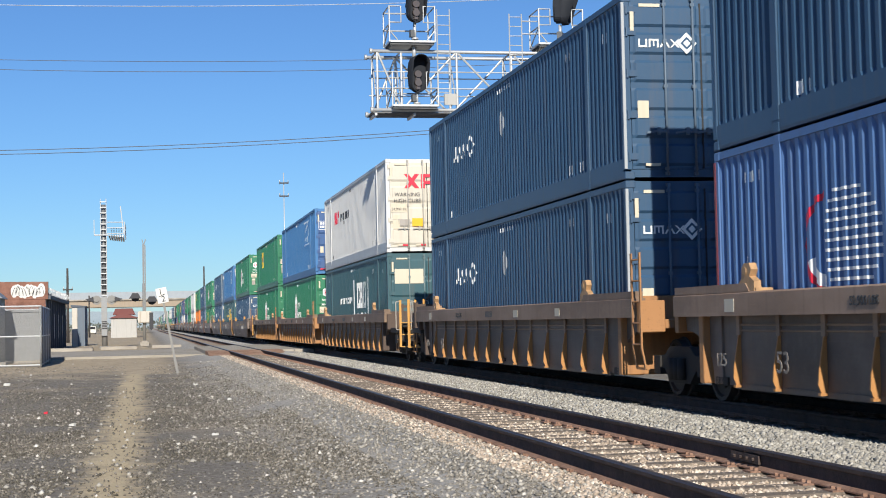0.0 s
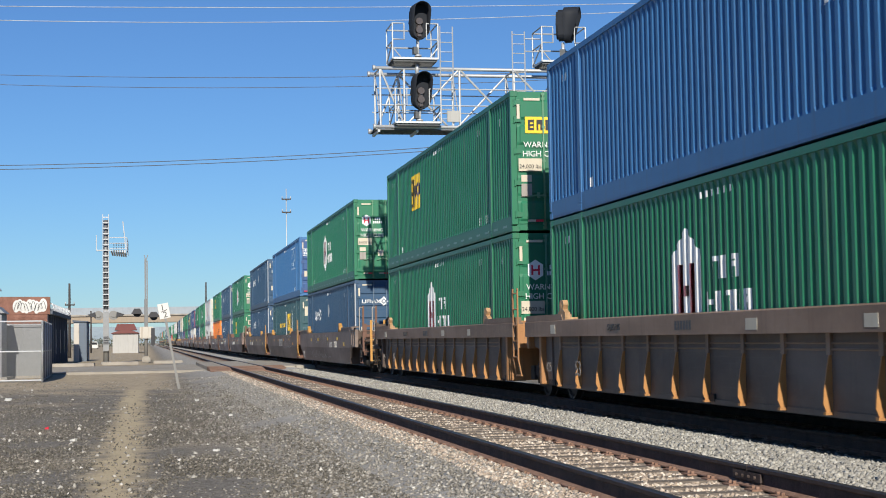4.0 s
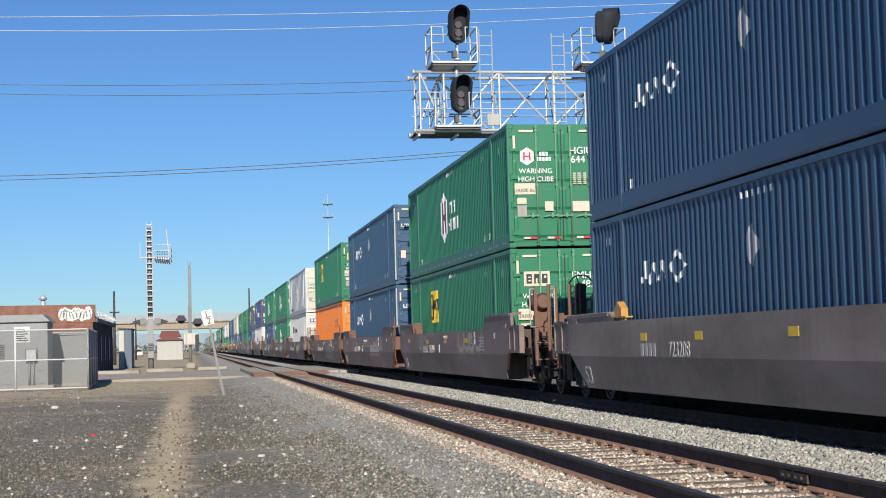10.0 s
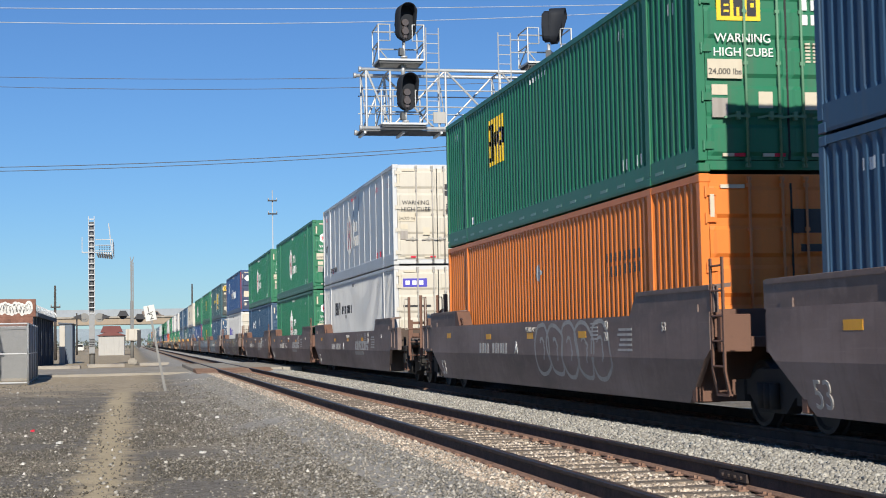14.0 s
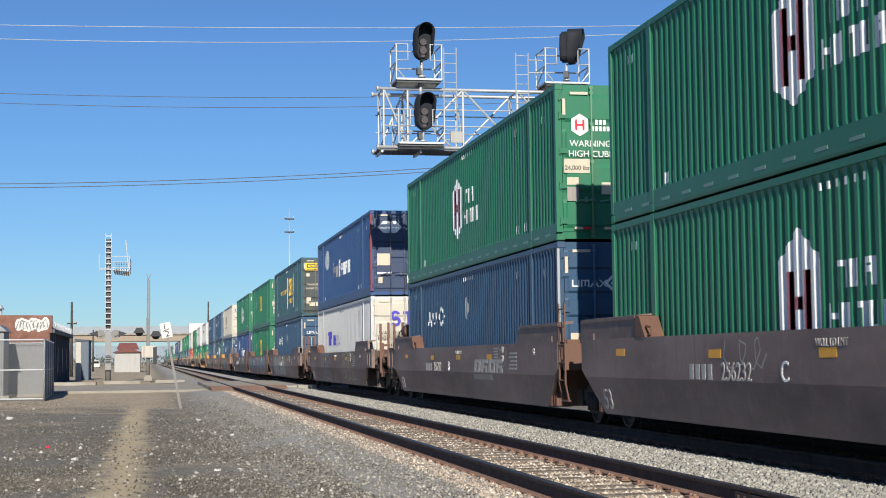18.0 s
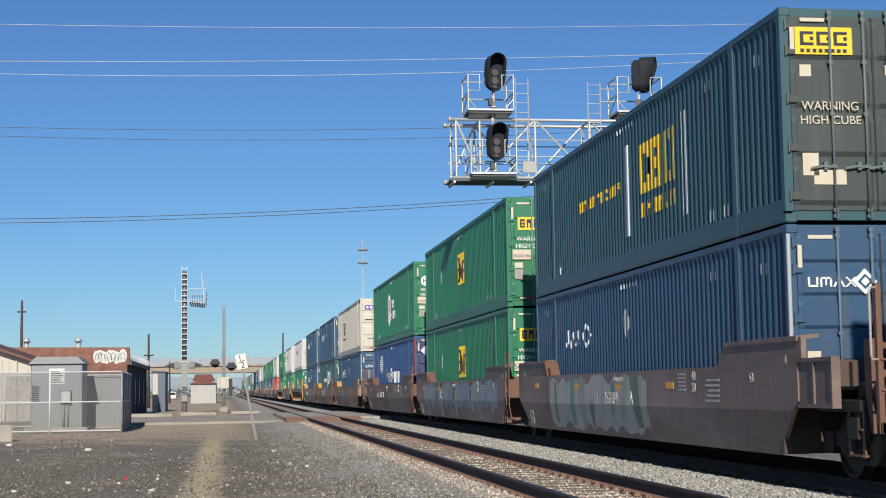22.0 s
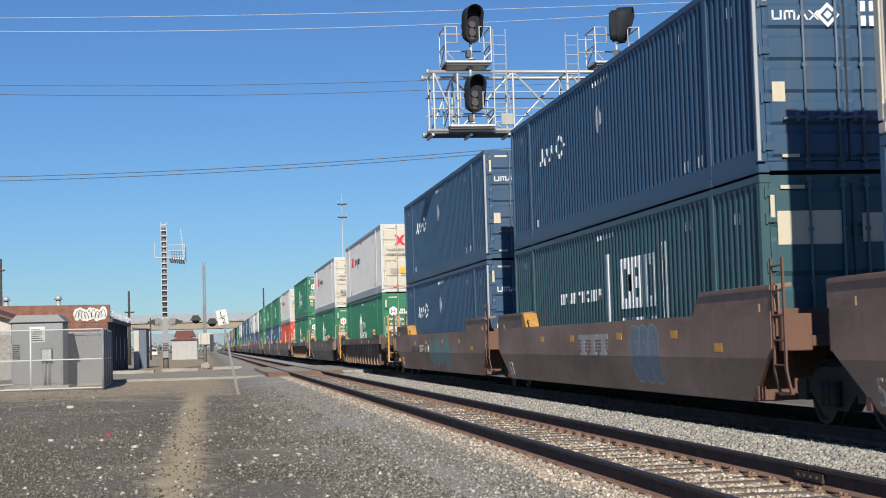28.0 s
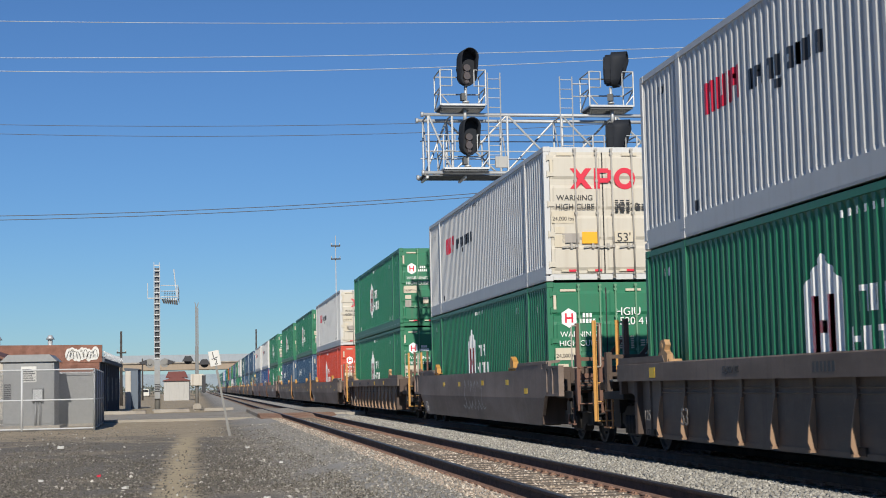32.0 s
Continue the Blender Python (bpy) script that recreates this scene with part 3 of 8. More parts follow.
def frame_mesh(mat, lite=False):
    bm = bm_new()
    if lite:
        for y in (0.0, POST - 0.09, CL - POST - 0.09, CL - 0.18):
            for x in (0.0, CW - 0.16):
                box(bm, x, x + 0.16, y, y + 0.18, 0.0, 0.15)
                box(bm, x, x + 0.16, y, y + 0.18, CH - 0.12, CH)
    for x0, x1 in ((0.004, 0.07), (CW - 0.07, CW - 0.004)):
        box(bm, x0, x1, 0.1, CL - 0.1, CH - 0.10, CH - 0.008)
    for s in (0, 1):
        poly = [(0.006, 0.32), (0.07, 0.32), (0.07, 0.012), (0.014, 0.012), (0.008, 0.05)]
        if s:
            poly = [(CW - x, z) for x, z in poly][::-1]
        prism(bm, poly, 1, 0.1, CL - 0.1)
    box(bm, 0.1, CW - 0.1, 0.1, CL - 0.1, 0.10, 0.16)
    for y in (0.0, CL - 0.12):
        for x in (0.0, CW - 0.12):
            box(bm, x, x + 0.12, y, y + 0.12, 0.15, CH - 0.12)
    for y in (POST - 0.085, CL - POST - 0.085):
        for x in (0.0, CW - 0.075):
            box(bm, x, x + 0.075, y, y + 0.17, 0.15, CH - 0.10)
    box(bm, 0.1, CW - 0.1, 0.02, 0.12, CH - 0.12, CH - 0.01)
    box(bm, 0.1, CW - 0.1, 0.02, 0.12, 0.03, 0.15)
    box(bm, 0.1, CW - 0.1, CL - 0.12, CL - 0.02, CH - 0.12, CH - 0.01)
    box(bm, 0.1, CW - 0.1, CL - 0.12, CL - 0.02, 0.03, 0.15)
    return finish(bm, "frame", mat)


def casting_mesh(mat):
    bm = bm_new()
    box(bm, -0.081, 0.081, -0.089, 0.089, -0.06, 0.06)
    bmesh.ops.bevel(bm, geom=bm.edges[:], offset=0.012, segments=1, affect="EDGES")
    return finish(bm, "corner_casting", mat)


def roof_mesh(mat):
    bm = bm_new()
    pts = [(y, d * 0.5) for y, d in corr_points(0.1, CL - 0.1)]
    lo = [bm.verts.new((0.06, y, CH - 0.03 - d)) for y, d in pts]
    hi = [bm.verts.new((CW - 0.06, y, CH - 0.03 - d)) for y, d in pts]
    for i in range(len(pts) - 1):
        bm.faces.new((lo[i], lo[i + 1], hi[i + 1], hi[i]))
    return finish(bm, "roof", mat)


def front_mesh(mat):
    bm = bm_new()
    pts = corr_points(0.11, CW - 0.11)
    lo = [bm.verts.new((x, CL - 0.03 - d, 0.14)) for x, d in pts]
    hi = [bm.verts.new((x, CL - 0.03 - d, CH - 0.11)) for x, d in pts]
    for i in range(len(pts) - 1):
        bm.faces.new((lo[i], hi[i], hi[i + 1], lo[i + 1]))
    return finish(bm, "front_wall", mat)


def door_mesh(mat, bars=5):
    """One door leaf, 1.16 wide, pressed into horizontal ribs; face at y = 0."""
    bm = bm_new()
    w, h0, h1 = 1.155, 0.16, CH - 0.12
    gap = (h1 - h0) / bars
    prof = [(0.012, h0)]
    for i in range(bars):
        z = h0 + (h1 - h0) * (i + 0.5) / bars
        prof += [(0.012, z - gap * 0.40), (-0.022, z - gap * 0.30), (-0.022, z + gap * 0.30), (0.012, z + gap * 0.40)]
    prof += [(0.012, h1), (0.05, h1), (0.05, h0)]
    cols = []
    for x, k in ((0.0, 0.0), (0.05, 0.0), (0.085, 1.0), (w - 0.085, 1.0), (w - 0.05, 0.0), (w, 0.0)):
        cols.append([bm.verts.new((x, y if k else max(y, -0.0), z)) for y, z in prof])
    n = len(prof)
    for a, b in zip(cols, cols[1:]):
        for i in range(n):
            bm.faces.new((a[i], a[(i + 1) % n], b[(i + 1) % n], b[i]))
    bm.faces.new(cols[0])
    bm.faces.new(cols[-1][::-1])
    return finish(bm, "door", mat)


def lock_mesh(mat):
    bm = bm_new()
    tube(bm, (0, -0.05, 0.07), (0, -0.05, CH - 0.05), 0.019, 8)
    for z in (0.08, 0.16, 0.75, 1.45, 2.15, CH - 0.16, CH - 0.07):
        box(bm, -0.032, 0.032, -0.062, -0.012, z - 0.024, z + 0.024)
    prism(bm, [(-0.33, 0.70), (-0.18, 0.725), (0.03, 0.715), (0.03, 0.745), (-0.18, 0.755), (-0.33, 0.73)], 1, -0.082, -0.062)
    box(bm, -0.15, -0.10, -0.075, -0.015, 0.69, 0.80)
    return finish(bm, "locking_bar", mat)


def hinge_mesh(mat):
    bm = bm_new()
    box(bm, -0.07, 0.07, -0.03, 0.01, -0.05, 0.05)
    tube(bm, (-0.075, -0.02, -0.07), (-0.075, -0.02, 0.07), 0.016, 6)
    return finish(bm, "hinge", mat)


def side_marking(polys, mats):
    """Painted shapes that follow the corrugated side. polys: (convex outline in y, z; material index)."""
    bm = bm_new()
    for poly, mi in polys:
        ys = [p[0] for p in poly]
        a, b = min(ys), max(ys)
        cuts = sorted({a, b, *ys, *[float(y) for y in SIDE_Y if a < y < b]})
        n = len(poly)

        def span(y):
            zs = []
            for i in range(n):
                (ya, za), (yb, zb) = poly[i], poly[(i + 1) % n]
                if ya == yb:
                    if abs(y - ya) < 1e-9:
                        zs += [za, zb]
                elif min(ya, yb) - 1e-9 <= y <= max(ya, yb) + 1e-9:
                    zs.append(za + (zb - za) * (y - ya) / (yb - ya))
            return min(zs), max(zs)
        for y0, y1 in zip(cuts, cuts[1:]):
            if y1 - y0 < 1e-6:
                continue
            e = 1e-7
            (l0, h0), (l1, h1) = span(y0 + e), span(y1 - e)
            d0, d1 = np.interp([y0, y1], SIDE_Y, SIDE_D)
            vs = [bm.verts.new(p) for p in ((0.018 + d0, y0, l0), (0.018 + d1, y1, l1), (0.018 + d1, y1, h1), (0.018 + d0, y0, h0))]
            try:
                bm.faces.new(vs).material_index = mi
            except ValueError:
                pass
    me = bpy.data.meshes.new("side_marking")
    bm.to_mesh(me)
    bm.free()
    for m in mats:
        me.materials.append(m)
    return me


def rect(y0, y1, z0, z1, mi=0):
    return ([(y0, z0), (y1, z0), (y1, z1), (y0, z1)], mi)


def bars(y0, z0, h, widths, gap, mi=0):
    """A row of upright bars that stands for lettering."""
    out = []
    for w in widths:
        out.append(rect(y0, y0 + w, z0, z0 + h, mi))
        y0 += w + gap
    return out


def ring(cy, cz, r, t, mi=0, n=4, rot=0.0, sy=1.0):
    """A polygonal ring as convex pieces."""
    pts = [(cy + sy * math.cos(rot + 2 * math.pi * i / n), cz + math.sin(rot + 2 * math.pi * i / n)) for i in range(n)]
    out = []
    for i in range(n):
        a0, a1 = rot + 2 * math.pi * i / n, rot + 2 * math.pi * (i + 1) / n
        q = [(cy + sy * k * math.cos(a), cz + k * math.sin(a)) for a, k in ((a0, r), (a1, r), (a1, r - t), (a0, r - t))]
        out.append((q, mi))
    return out


def hexagon(cy, cz, w, h, mi=0):
    return ([(cy - w / 2, cz - h * 0.28), (cy, cz - h / 2), (cy + w / 2, cz - h * 0.28), (cy + w / 2, cz + h * 0.28), (cy, cz + h / 2), (cy - w / 2, cz + h * 0.28)], mi)


def diamond(cy, cz, w, h, mi=0):
    return ([(cy - w / 2, cz), (cy, cz - h / 2), (cy + w / 2, cz), (cy, cz + h / 2)], mi)


def small_marks(mi=0):
    """Small code panels near the two ends of a side."""
    return (bars(CL - 1.35, 2.42, 0.13, [0.05, 0.04, 0.06, 0.05], 0.07, mi) + bars(13.3, 0.36, 0.16, [0.05, 0.05, 0.05], 0.08, mi)
            + bars(0.9, 2.3, 0.16, [0.05, 0.05], 0.06, mi) + bars(2.3, 0.36, 0.17, [0.05, 0.04, 0.05, 0.04, 0.05, 0.04], 0.12, mi) + bars(7.4, 2.60, 0.09, [0.06, 0.05, 0.06, 0.05, 0.06, 0.05], 0.16, mi)
            + bars(2.6, 2.38, 0.14, [0.06, 0.05, 0.06, 0.05], 0.14, mi))


def stroke(y0, z0, y1, z1, w, mi=0):
    """A straight painted stroke of width w."""
    d = math.hypot(y1 - y0, z1 - z0)
    py, pz = -(z1 - z0) / d * w / 2, (y1 - y0) / d * w / 2
    return ([(y0 + py, z0 + pz), (y1 + py, z1 + pz), (y1 - py, z1 - pz), (y0 - py, z0 - pz)], mi)


def frames(y0, z0, h, widths, gap, t, mi=0):
    """A row of hollow boxes and bars that stands for large lettering; t is the stroke."""
    out = []
    for k, w in enumerate(widths):
        out += [rect(y0, y0 + t, z0, z0 + h, mi), rect(y0 + w - t, y0 + w, z0, z0 + h, mi)]
        if k % 3 != 1:
            out.append(rect(y0 + t, y0 + w - t, z0 + h - t, z0 + h, mi))
        if k % 3 != 2:
            out.append(rect(y0 + t, y0 + w - t, z0 + (0 if k % 2 else h * 0.45), z0 + (0 if k % 2 else h * 0.45) + t, mi))
        y0 += w + gap
    return out


# Side logos as plain shapes. y runs from the doors (0) to the far end.
def logo_umax():
    h = [rect(12.86, 13.0, 1.72, 2.02), rect(13.02, 13.18, 1.66, 1.76), stroke(12.75, 1.64, 12.55, 1.95, 0.10), stroke(12.52, 1.95, 12.32, 1.66, 0.10), stroke(12.25, 1.66, 12.08, 1.96, 0.10), stroke(12.08, 1.96, 11.9, 1.68, 0.10)]
    return h + ring(11.3, 1.85, 0.30, 0.10, 0, 4, 0.0, 1.35)


def logo_umax_spot():
    return [diamond(8.2, 1.96, 0.50, 0.66, 1)]


def logo_hub(y=9.15):
    h = [([(y - 0.6, 0.95), (y + 0.6, 0.95), (y + 0.6, 1.85), (y, 2.25), (y - 0.6, 1.85)], 0)]
    h += [rect(y - 0.34, y - 0.16, 0.98, 1.75, 1), rect(y + 0.16, y + 0.34, 0.98, 1.75, 1), rect(y - 0.16, y + 0.16, 1.30, 1.45, 1)]
    return h + frames(y - 1.85, 1.50, 0.30, [0.26, 0.2, 0.26], 0.09, 0.07) + frames(y - 2.25, 1.02, 0.32, [0.24, 0.2, 0.24, 0.2, 0.24], 0.09, 0.07)


def logo_hub_top(y=9.15):
    h = [hexagon(y, 1.48, 1.25, 1.46, 0), rect(y - 0.34, y - 0.16, 1.02, 1.95, 1), rect(y + 0.16, y + 0.34, 1.02, 1.95, 1), rect(y - 0.16, y + 0.16, 1.40, 1.58, 1)]
    return h + frames(y - 1.85, 1.50, 0.34, [0.26, 0.2, 0.26], 0.09, 0.08) + frames(y - 2.25, 1.02, 0.34, [0.24, 0.2, 0.24, 0.2, 0.24], 0.09, 0.08)


def logo_emp(y=11.3):
    h = [rect(y - 0.72, y + 0.72, 1.43, 2.40, 1), rect(y + 0.28, y + 0.42, 1.52, 2.30, 2), rect(y + 0.42, y + 0.62, 1.52, 1.62, 2), rect(y + 0.42, y + 0.62, 1.86, 1.96, 2), rect(y + 0.42, y + 0.62, 2.2, 2.3, 2)]
    h += [stroke(y + 0.2, 1.55, y + 0.12, 2.1, 0.09, 2), stroke(y + 0.1, 2.1, y - 0.02, 1.6, 0.09, 2), stroke(y - 0.04, 1.6, y - 0.16, 2.1, 0.09, 3), rect(y - 0.32, y - 0.24, 1.52, 2.15, 3), rect(y - 0.58, y - 0.32, 2.05, 2.15, 3), rect(y - 0.58, y - 0.32, 1.78, 1.88, 3), rect(y - 0.62, y - 0.54, 1.8, 2.13, 3)]
    return h


def logo_emp_low():
    return [([(y - 3.4, z - 0.27) for y, z in p], m) for p, m in logo_emp()] + [diamond(12.3, 1.73, 0.40, 0.55, 0)]


def logo_emp_near():
    return [([(y, z - 0.05) for y, z in p], m) for p, m in logo_emp()]


def logo_csx(mi=0):
    h = [rect(7.76, 8.03, 0.62, 2.31, 0), rect(4.22, 4.49, 0.62, 2.31, 0)]
    for a, b in ((4.82, 5.58), (5.66, 6.3), (6.4, 7.12)):
        h += [rect(a, a + 0.22, 1.28, 2.17, mi), rect(b - 0.22, b, 1.28, 2.17, mi), rect(a + 0.22, b - 0.22, 1.98, 2.17, mi), rect(a + 0.22, b - 0.22, 1.28, 1.46, mi)]
    h += [rect(5.9, 6.1, 1.62, 1.82, mi), rect(6.4, 6.62, 1.58, 1.88, 2)] + frames(4.9, 0.86, 0.26, [0.28, 0.24, 0.28, 0.24, 0.28, 0.24], 0.10, 0.09, mi)
    return h + frames(8.35, 1.48, 0.22, [0.26, 0.24, 0.1, 0.26, 0.24, 0.26, 0.24, 0.26, 0.24, 0.26], 0.10, 0.07, mi)


def logo_apl():
    h = [rect(2.62, 4.72, 2.49, 2.56), rect(2.62, 4.66, 1.47, 1.54), rect(2.80, 2.90, 1.60, 2.25)]
    h += [q for q in ring(3.35, 2.0, 0.42, 0.09, 0, 16, 0.0, 1.1)[0:9]]
    h += [rect(4.30, 4.44, 2.0, 2.26), stroke(4.2, 2.02, 4.0, 2.26, 0.10)] + frames(3.05, 1.62, 0.24, [0.2, 0.16, 0.2, 0.16, 0.22], 0.10, 0.07)
    return h + bars(2.45, 0.36, 0.14, [0.06, 0.05, 0.06, 0.05], 0.16)


def logo_pacer():
    h = []
    for i in range(9):
        z = 1.64 + 0.09 * i
        w = 0.72 * math.sqrt(max(0.05, 1 - ((i - 4) / 4.6) ** 2))
        h.append(rect(12.75 - w, 12.75 + w, z, z + 0.04, 0))
    for k, (a, b) in enumerate(((10.85, 10.5), (10.42, 10.1), (10.02, 9.72), (9.64, 9.34), (9.26, 9.0))):
        h += frames(b, 1.16, 0.62 if k == 0 else 0.42, [a - b], 0.0, 0.10, 1)
    for k, (a, b) in enumerate(((8.8, 8.35), (8.2, 7.9), (7.8, 7.3), (7.2, 6.85), (6.75, 6.3), (6.15, 5.75), (5.62, 5.25))):
        h += frames(b, 1.12, 0.66 if k == 0 else 0.48, [a - b], 0.0, 0.12, 0)
    return h


def logo_pacer_near():
    """Striped disc with a red arc at its far edge, and worn marks by the end."""
    h = []
    for i in range(11):
        z = 1.02 + 0.108 * i
        w = 0.86 * math.sqrt(max(0.05, 1 - ((i - 5) / 5.6) ** 2))
        h.append(rect(12.55 - w, 12.75 + w * 0.3, z, z + 0.036, 0))
    arc = ring(13.0, 1.55, 0.58, 0.08, 1, 16, 0.0, 1.0)
    h += arc[12:] + arc[:4] + [q for q in ring(13.0, 1.55, 0.50, 0.14, 0, 16, 0.0, 1.0)[12:15]]
    h += [rect(15.0, 15.3, 0.42, 0.86, 2), rect(15.0, 15.06, 1.1, 1.5, 0), rect(15.18, 15.24, 1.1, 1.5, 0), rect(15.06, 15.18, 1.28, 1.33, 0)]
    return h


def logo_stg():
    h = frames(11.2, 1.36, 0.56, [0.44, 0.40, 0.46], 0.10, 0.15, 1) + frames(8.5, 1.36, 0.40, [0.2, 0.3, 0.12, 0.32, 0.3, 0.32, 0.2], 0.10, 0.10, 1)
    return h + bars(13.2, 0.6, 1.5, [0.05], 0.1, 2)


def logo_xpo():
    return (frames(11.62, 1.70, 0.46, [0.42, 0.40, 0.46], 0.07, 0.16, 1) + frames(8.85, 1.72, 0.28, [0.2, 0.26, 0.1, 0.26, 0.2, 0.24, 0.26, 0.1], 0.11, 0.09, 2)
            + [rect(10.1, 10.35, 1.56, 1.68, 2)] + bars(2.5, 0.66, 0.2, [0.06], 0.1, 2) + bars(13.5, 0.66, 0.2, [0.06], 0.1, 2))


def logo_schn(y=4.3):
    return [rect(2.4, 4.1, 1.93, 2.07, 2), rect(2.5, 3.3, 1.72, 1.88, 2), rect(3.4, 4.05, 1.70, 1.86, 2), diamond(8.2, 1.96, 0.4, 0.42, 1)]


def logo_csxw(y=10.5):
    return frames(y, 1.3, 0.75, [0.5, 0.5, 0.5], 0.12, 0.14, 2) + [rect(y - 0.4, y + 2.2, 0.98, 1.08, 2)]


def plate(bm, x0, x1, z0, z1, mi, y=-0.034):
    box(bm, x0, x1, y, y + 0.02, z0, z1, mi)


def door_plates(style):
    """Flat markings of the door end: x from 0 to CW, material slots: body colour, white, red, yellow/amber, black, decal, blue."""
    bm = bm_new()
    W_, R_, A_, K_, D_, B_ = 1, 2, 3, 4, 5, 6
    for x in (0.28, 1.72):
        plate(bm, x, x + 0.34, CH - 0.20, CH - 0.15, D_)
    for x in (0.13, CW - 0.19):
        plate(bm, x, x + 0.06, CH - 0.58, CH - 0.28, D_)
    if style not in ("navy", "royal", "csxy", "stg"):
        for x in (0.33, 0.9, 1.6, 2.15):
            plate(bm, x, x + 0.16, 0.20, 0.245, D_)
            plate(bm, x + 0.16, x + 0.32, 0.20, 0.245, R_)
    if style in ("green",):
        prism(bm, [(0.30, 2.02), (0.46, 1.92), (0.62, 2.02), (0.62, 2.24), (0.46, 2.34), (0.30, 2.24)], 1, -0.034, -0.014, W_)
        for x in (0.37, 0.51):
            plate(bm, x, x + 0.04, 2.03, 2.23, R_, -0.038)
        plate(bm, 0.41, 0.51, 2.11, 2.15, R_, -0.038)
        for x, z, n in ((0.76, 2.14, 3), (0.68, 2.02, 5)):
            for k in range(n):
                plate(bm, x + 0.075 * k, x + 0.075 * k + 0.05, z, z + 0.09, W_)
    if style in ("emp", "empc"):
        plate(bm, 0.30, 0.92, 2.02, 2.36, A_ if style == "emp" else D_)
        hole = A_ if style == "emp" else D_
        for x in (0.36, 0.54, 0.73):
            plate(bm, x, x + 0.13, 2.08, 2.30, K_, -0.038)
        plate(bm, 0.40, 0.47, 2.13, 2.16, hole, -0.04)
        plate(bm, 0.40, 0.47, 2.21, 2.24, hole, -0.04)
        plate(bm, 0.58, 0.62, 2.08, 2.20, hole, -0.04)
        plate(bm, 0.78, 0.83, 2.20, 2.26, hole, -0.04)
    if style in ("green", "emp", "empc", "xpo", "hubw"):
        ink = K_ if style in ("xpo", "hubw") else D_
        for k in range(6):
            for a in (1.55, 1.66, 1.80):
                plate(bm, a, a + 0.07 + 0.02 * ((k * 3 + int(a * 10)) % 3), 1.47 + 0.048 * k, 1.497 + 0.048 * k, ink)
        for k in range(3):
            for a in (2.02, 2.14, 2.28):
                plate(bm, a, a + 0.09, 1.52 + 0.05 * k, 1.55 + 0.05 * k, ink)
        plate(bm, 1.52, 1.98, 0.83, 1.07, D_)
        plate(bm, 2.02, 2.42, 0.81, 1.09, A_) if style != "xpo" else plate(bm, 0.80, 1.16, 0.80, 1.05, A_)
        plate(bm, 0.86, 1.06, 0.85, 1.07, D_) if style != "xpo" else plate(bm, 0.36, 0.74, 0.82, 1.02, 7)
        plate(bm, 0.20, 0.42, 0.72, 0.98, 7 if style != "xpo" else D_)
        plate(bm, 0.20, 0.42, 1.02, 1.16, D_)
        plate(bm, 0.15, 0.64, 1.24, 1.50, D_)
    if style == "xpo":
        for xa, xb in ((0.58, 0.92), (0.92, 0.58)):
            prism(bm, [(xa - 0.01, 1.98), (xa + 0.13, 1.98), (xb + 0.13, 2.42), (xb - 0.01, 2.42)], 1, -0.034 - 0.002 * (xa < xb), -0.014, R_)
        for x0, x1, z0, z1 in ((1.10, 1.23, 1.98, 2.42), (1.23, 1.42, 2.32, 2.42), (1.23, 1.42, 2.11, 2.21), (1.40, 1.48, 2.14, 2.39)):
            plate(bm, x0, x1, z0, z1, R_)
        for k in range(20):
            a0, a1 = 2 * math.pi * k / 20, 2 * math.pi * (k + 1) / 20
            prism(bm, [(1.78 + r * math.cos(a), 2.20 + r * math.sin(a)) for a, r in ((a0, 0.235), (a1, 0.235), (a1, 0.125), (a0, 0.125))], 1, -0.034, -0.014, R_)
    if style == "navy":
        for x0, x1, za, zb in ((0.26, 0.285, 2.07, 2.19), (0.26, 0.40, 2.06, 2.085), (0.375, 0.40, 2.07, 2.19), (0.43, 0.455, 2.06, 2.19), (0.50, 0.52, 2.08, 2.19), (0.43, 0.59, 2.165, 2.19), (0.565, 0.59, 2.06, 2.19)):
            plate(bm, x0, x1, za, zb, W_)
        for xa, xb in ((0.62, 0.69), (0.76, 0.69), (0.79, 0.92), (0.92, 0.79)):
            prism(bm, [(xa - 0.014, 2.06), (xa + 0.014, 2.06), (xb + 0.014, 2.19), (xb - 0.014, 2.19)], 1, -0.034, -0.014, W_)
        for r, mi, y in ((0.17, W_, -0.034), (0.105, 0, -0.038), (0.06, W_, -0.042)):
            prism(bm, [(1.05 - r, 2.13), (1.05, 2.13 - r), (1.05 + r, 2.13), (1.05, 2.13 + r)], 1, y, y + 0.02, mi)
        plate(bm, 0.22, 0.40, 0.95, 1.22, D_)
        for x in (0.33, 2.15):
            plate(bm, x, x + 0.24, 0.20, 0.245, D_)
    if style in ("teal",):
        plate(bm, 0.22, 1.12, 1.95, 2.40, D_)
        plate(bm, 1.42, 2.25, 1.97, 2.36, D_)
    if style == "csxy":
        plate(bm, 0.20, 1.0, 2.25, 2.62, A_)
        for x in (0.27, 0.50, 0.74):
            for x0, x1, z0, z1 in ((0.0, 0.05, 2.37, 2.56), (0.05, 0.19, 2.52, 2.56), (0.05, 0.19, 2.37, 2.41), (0.14, 0.19, 2.44, 2.49)):
                plate(bm, x + x0, x + x1, z0, z1, K_, -0.038)
        for k in range(8):
            plate(bm, 0.27 + 0.085 * k, 0.325 + 0.085 * k, 2.275, 2.325, K_, -0.038)
        for x, z, w, h in ((0.25, 1.95, 0.16, 0.16), (1.45, 1.98, 0.5, 0.14), (0.25, 0.62, 0.22, 0.3), (0.4, 0.5, 0.45, 0.2), (1.6, 0.7, 0.45, 0.25)):
            plate(bm, x, x + w, z, z + h, D_)
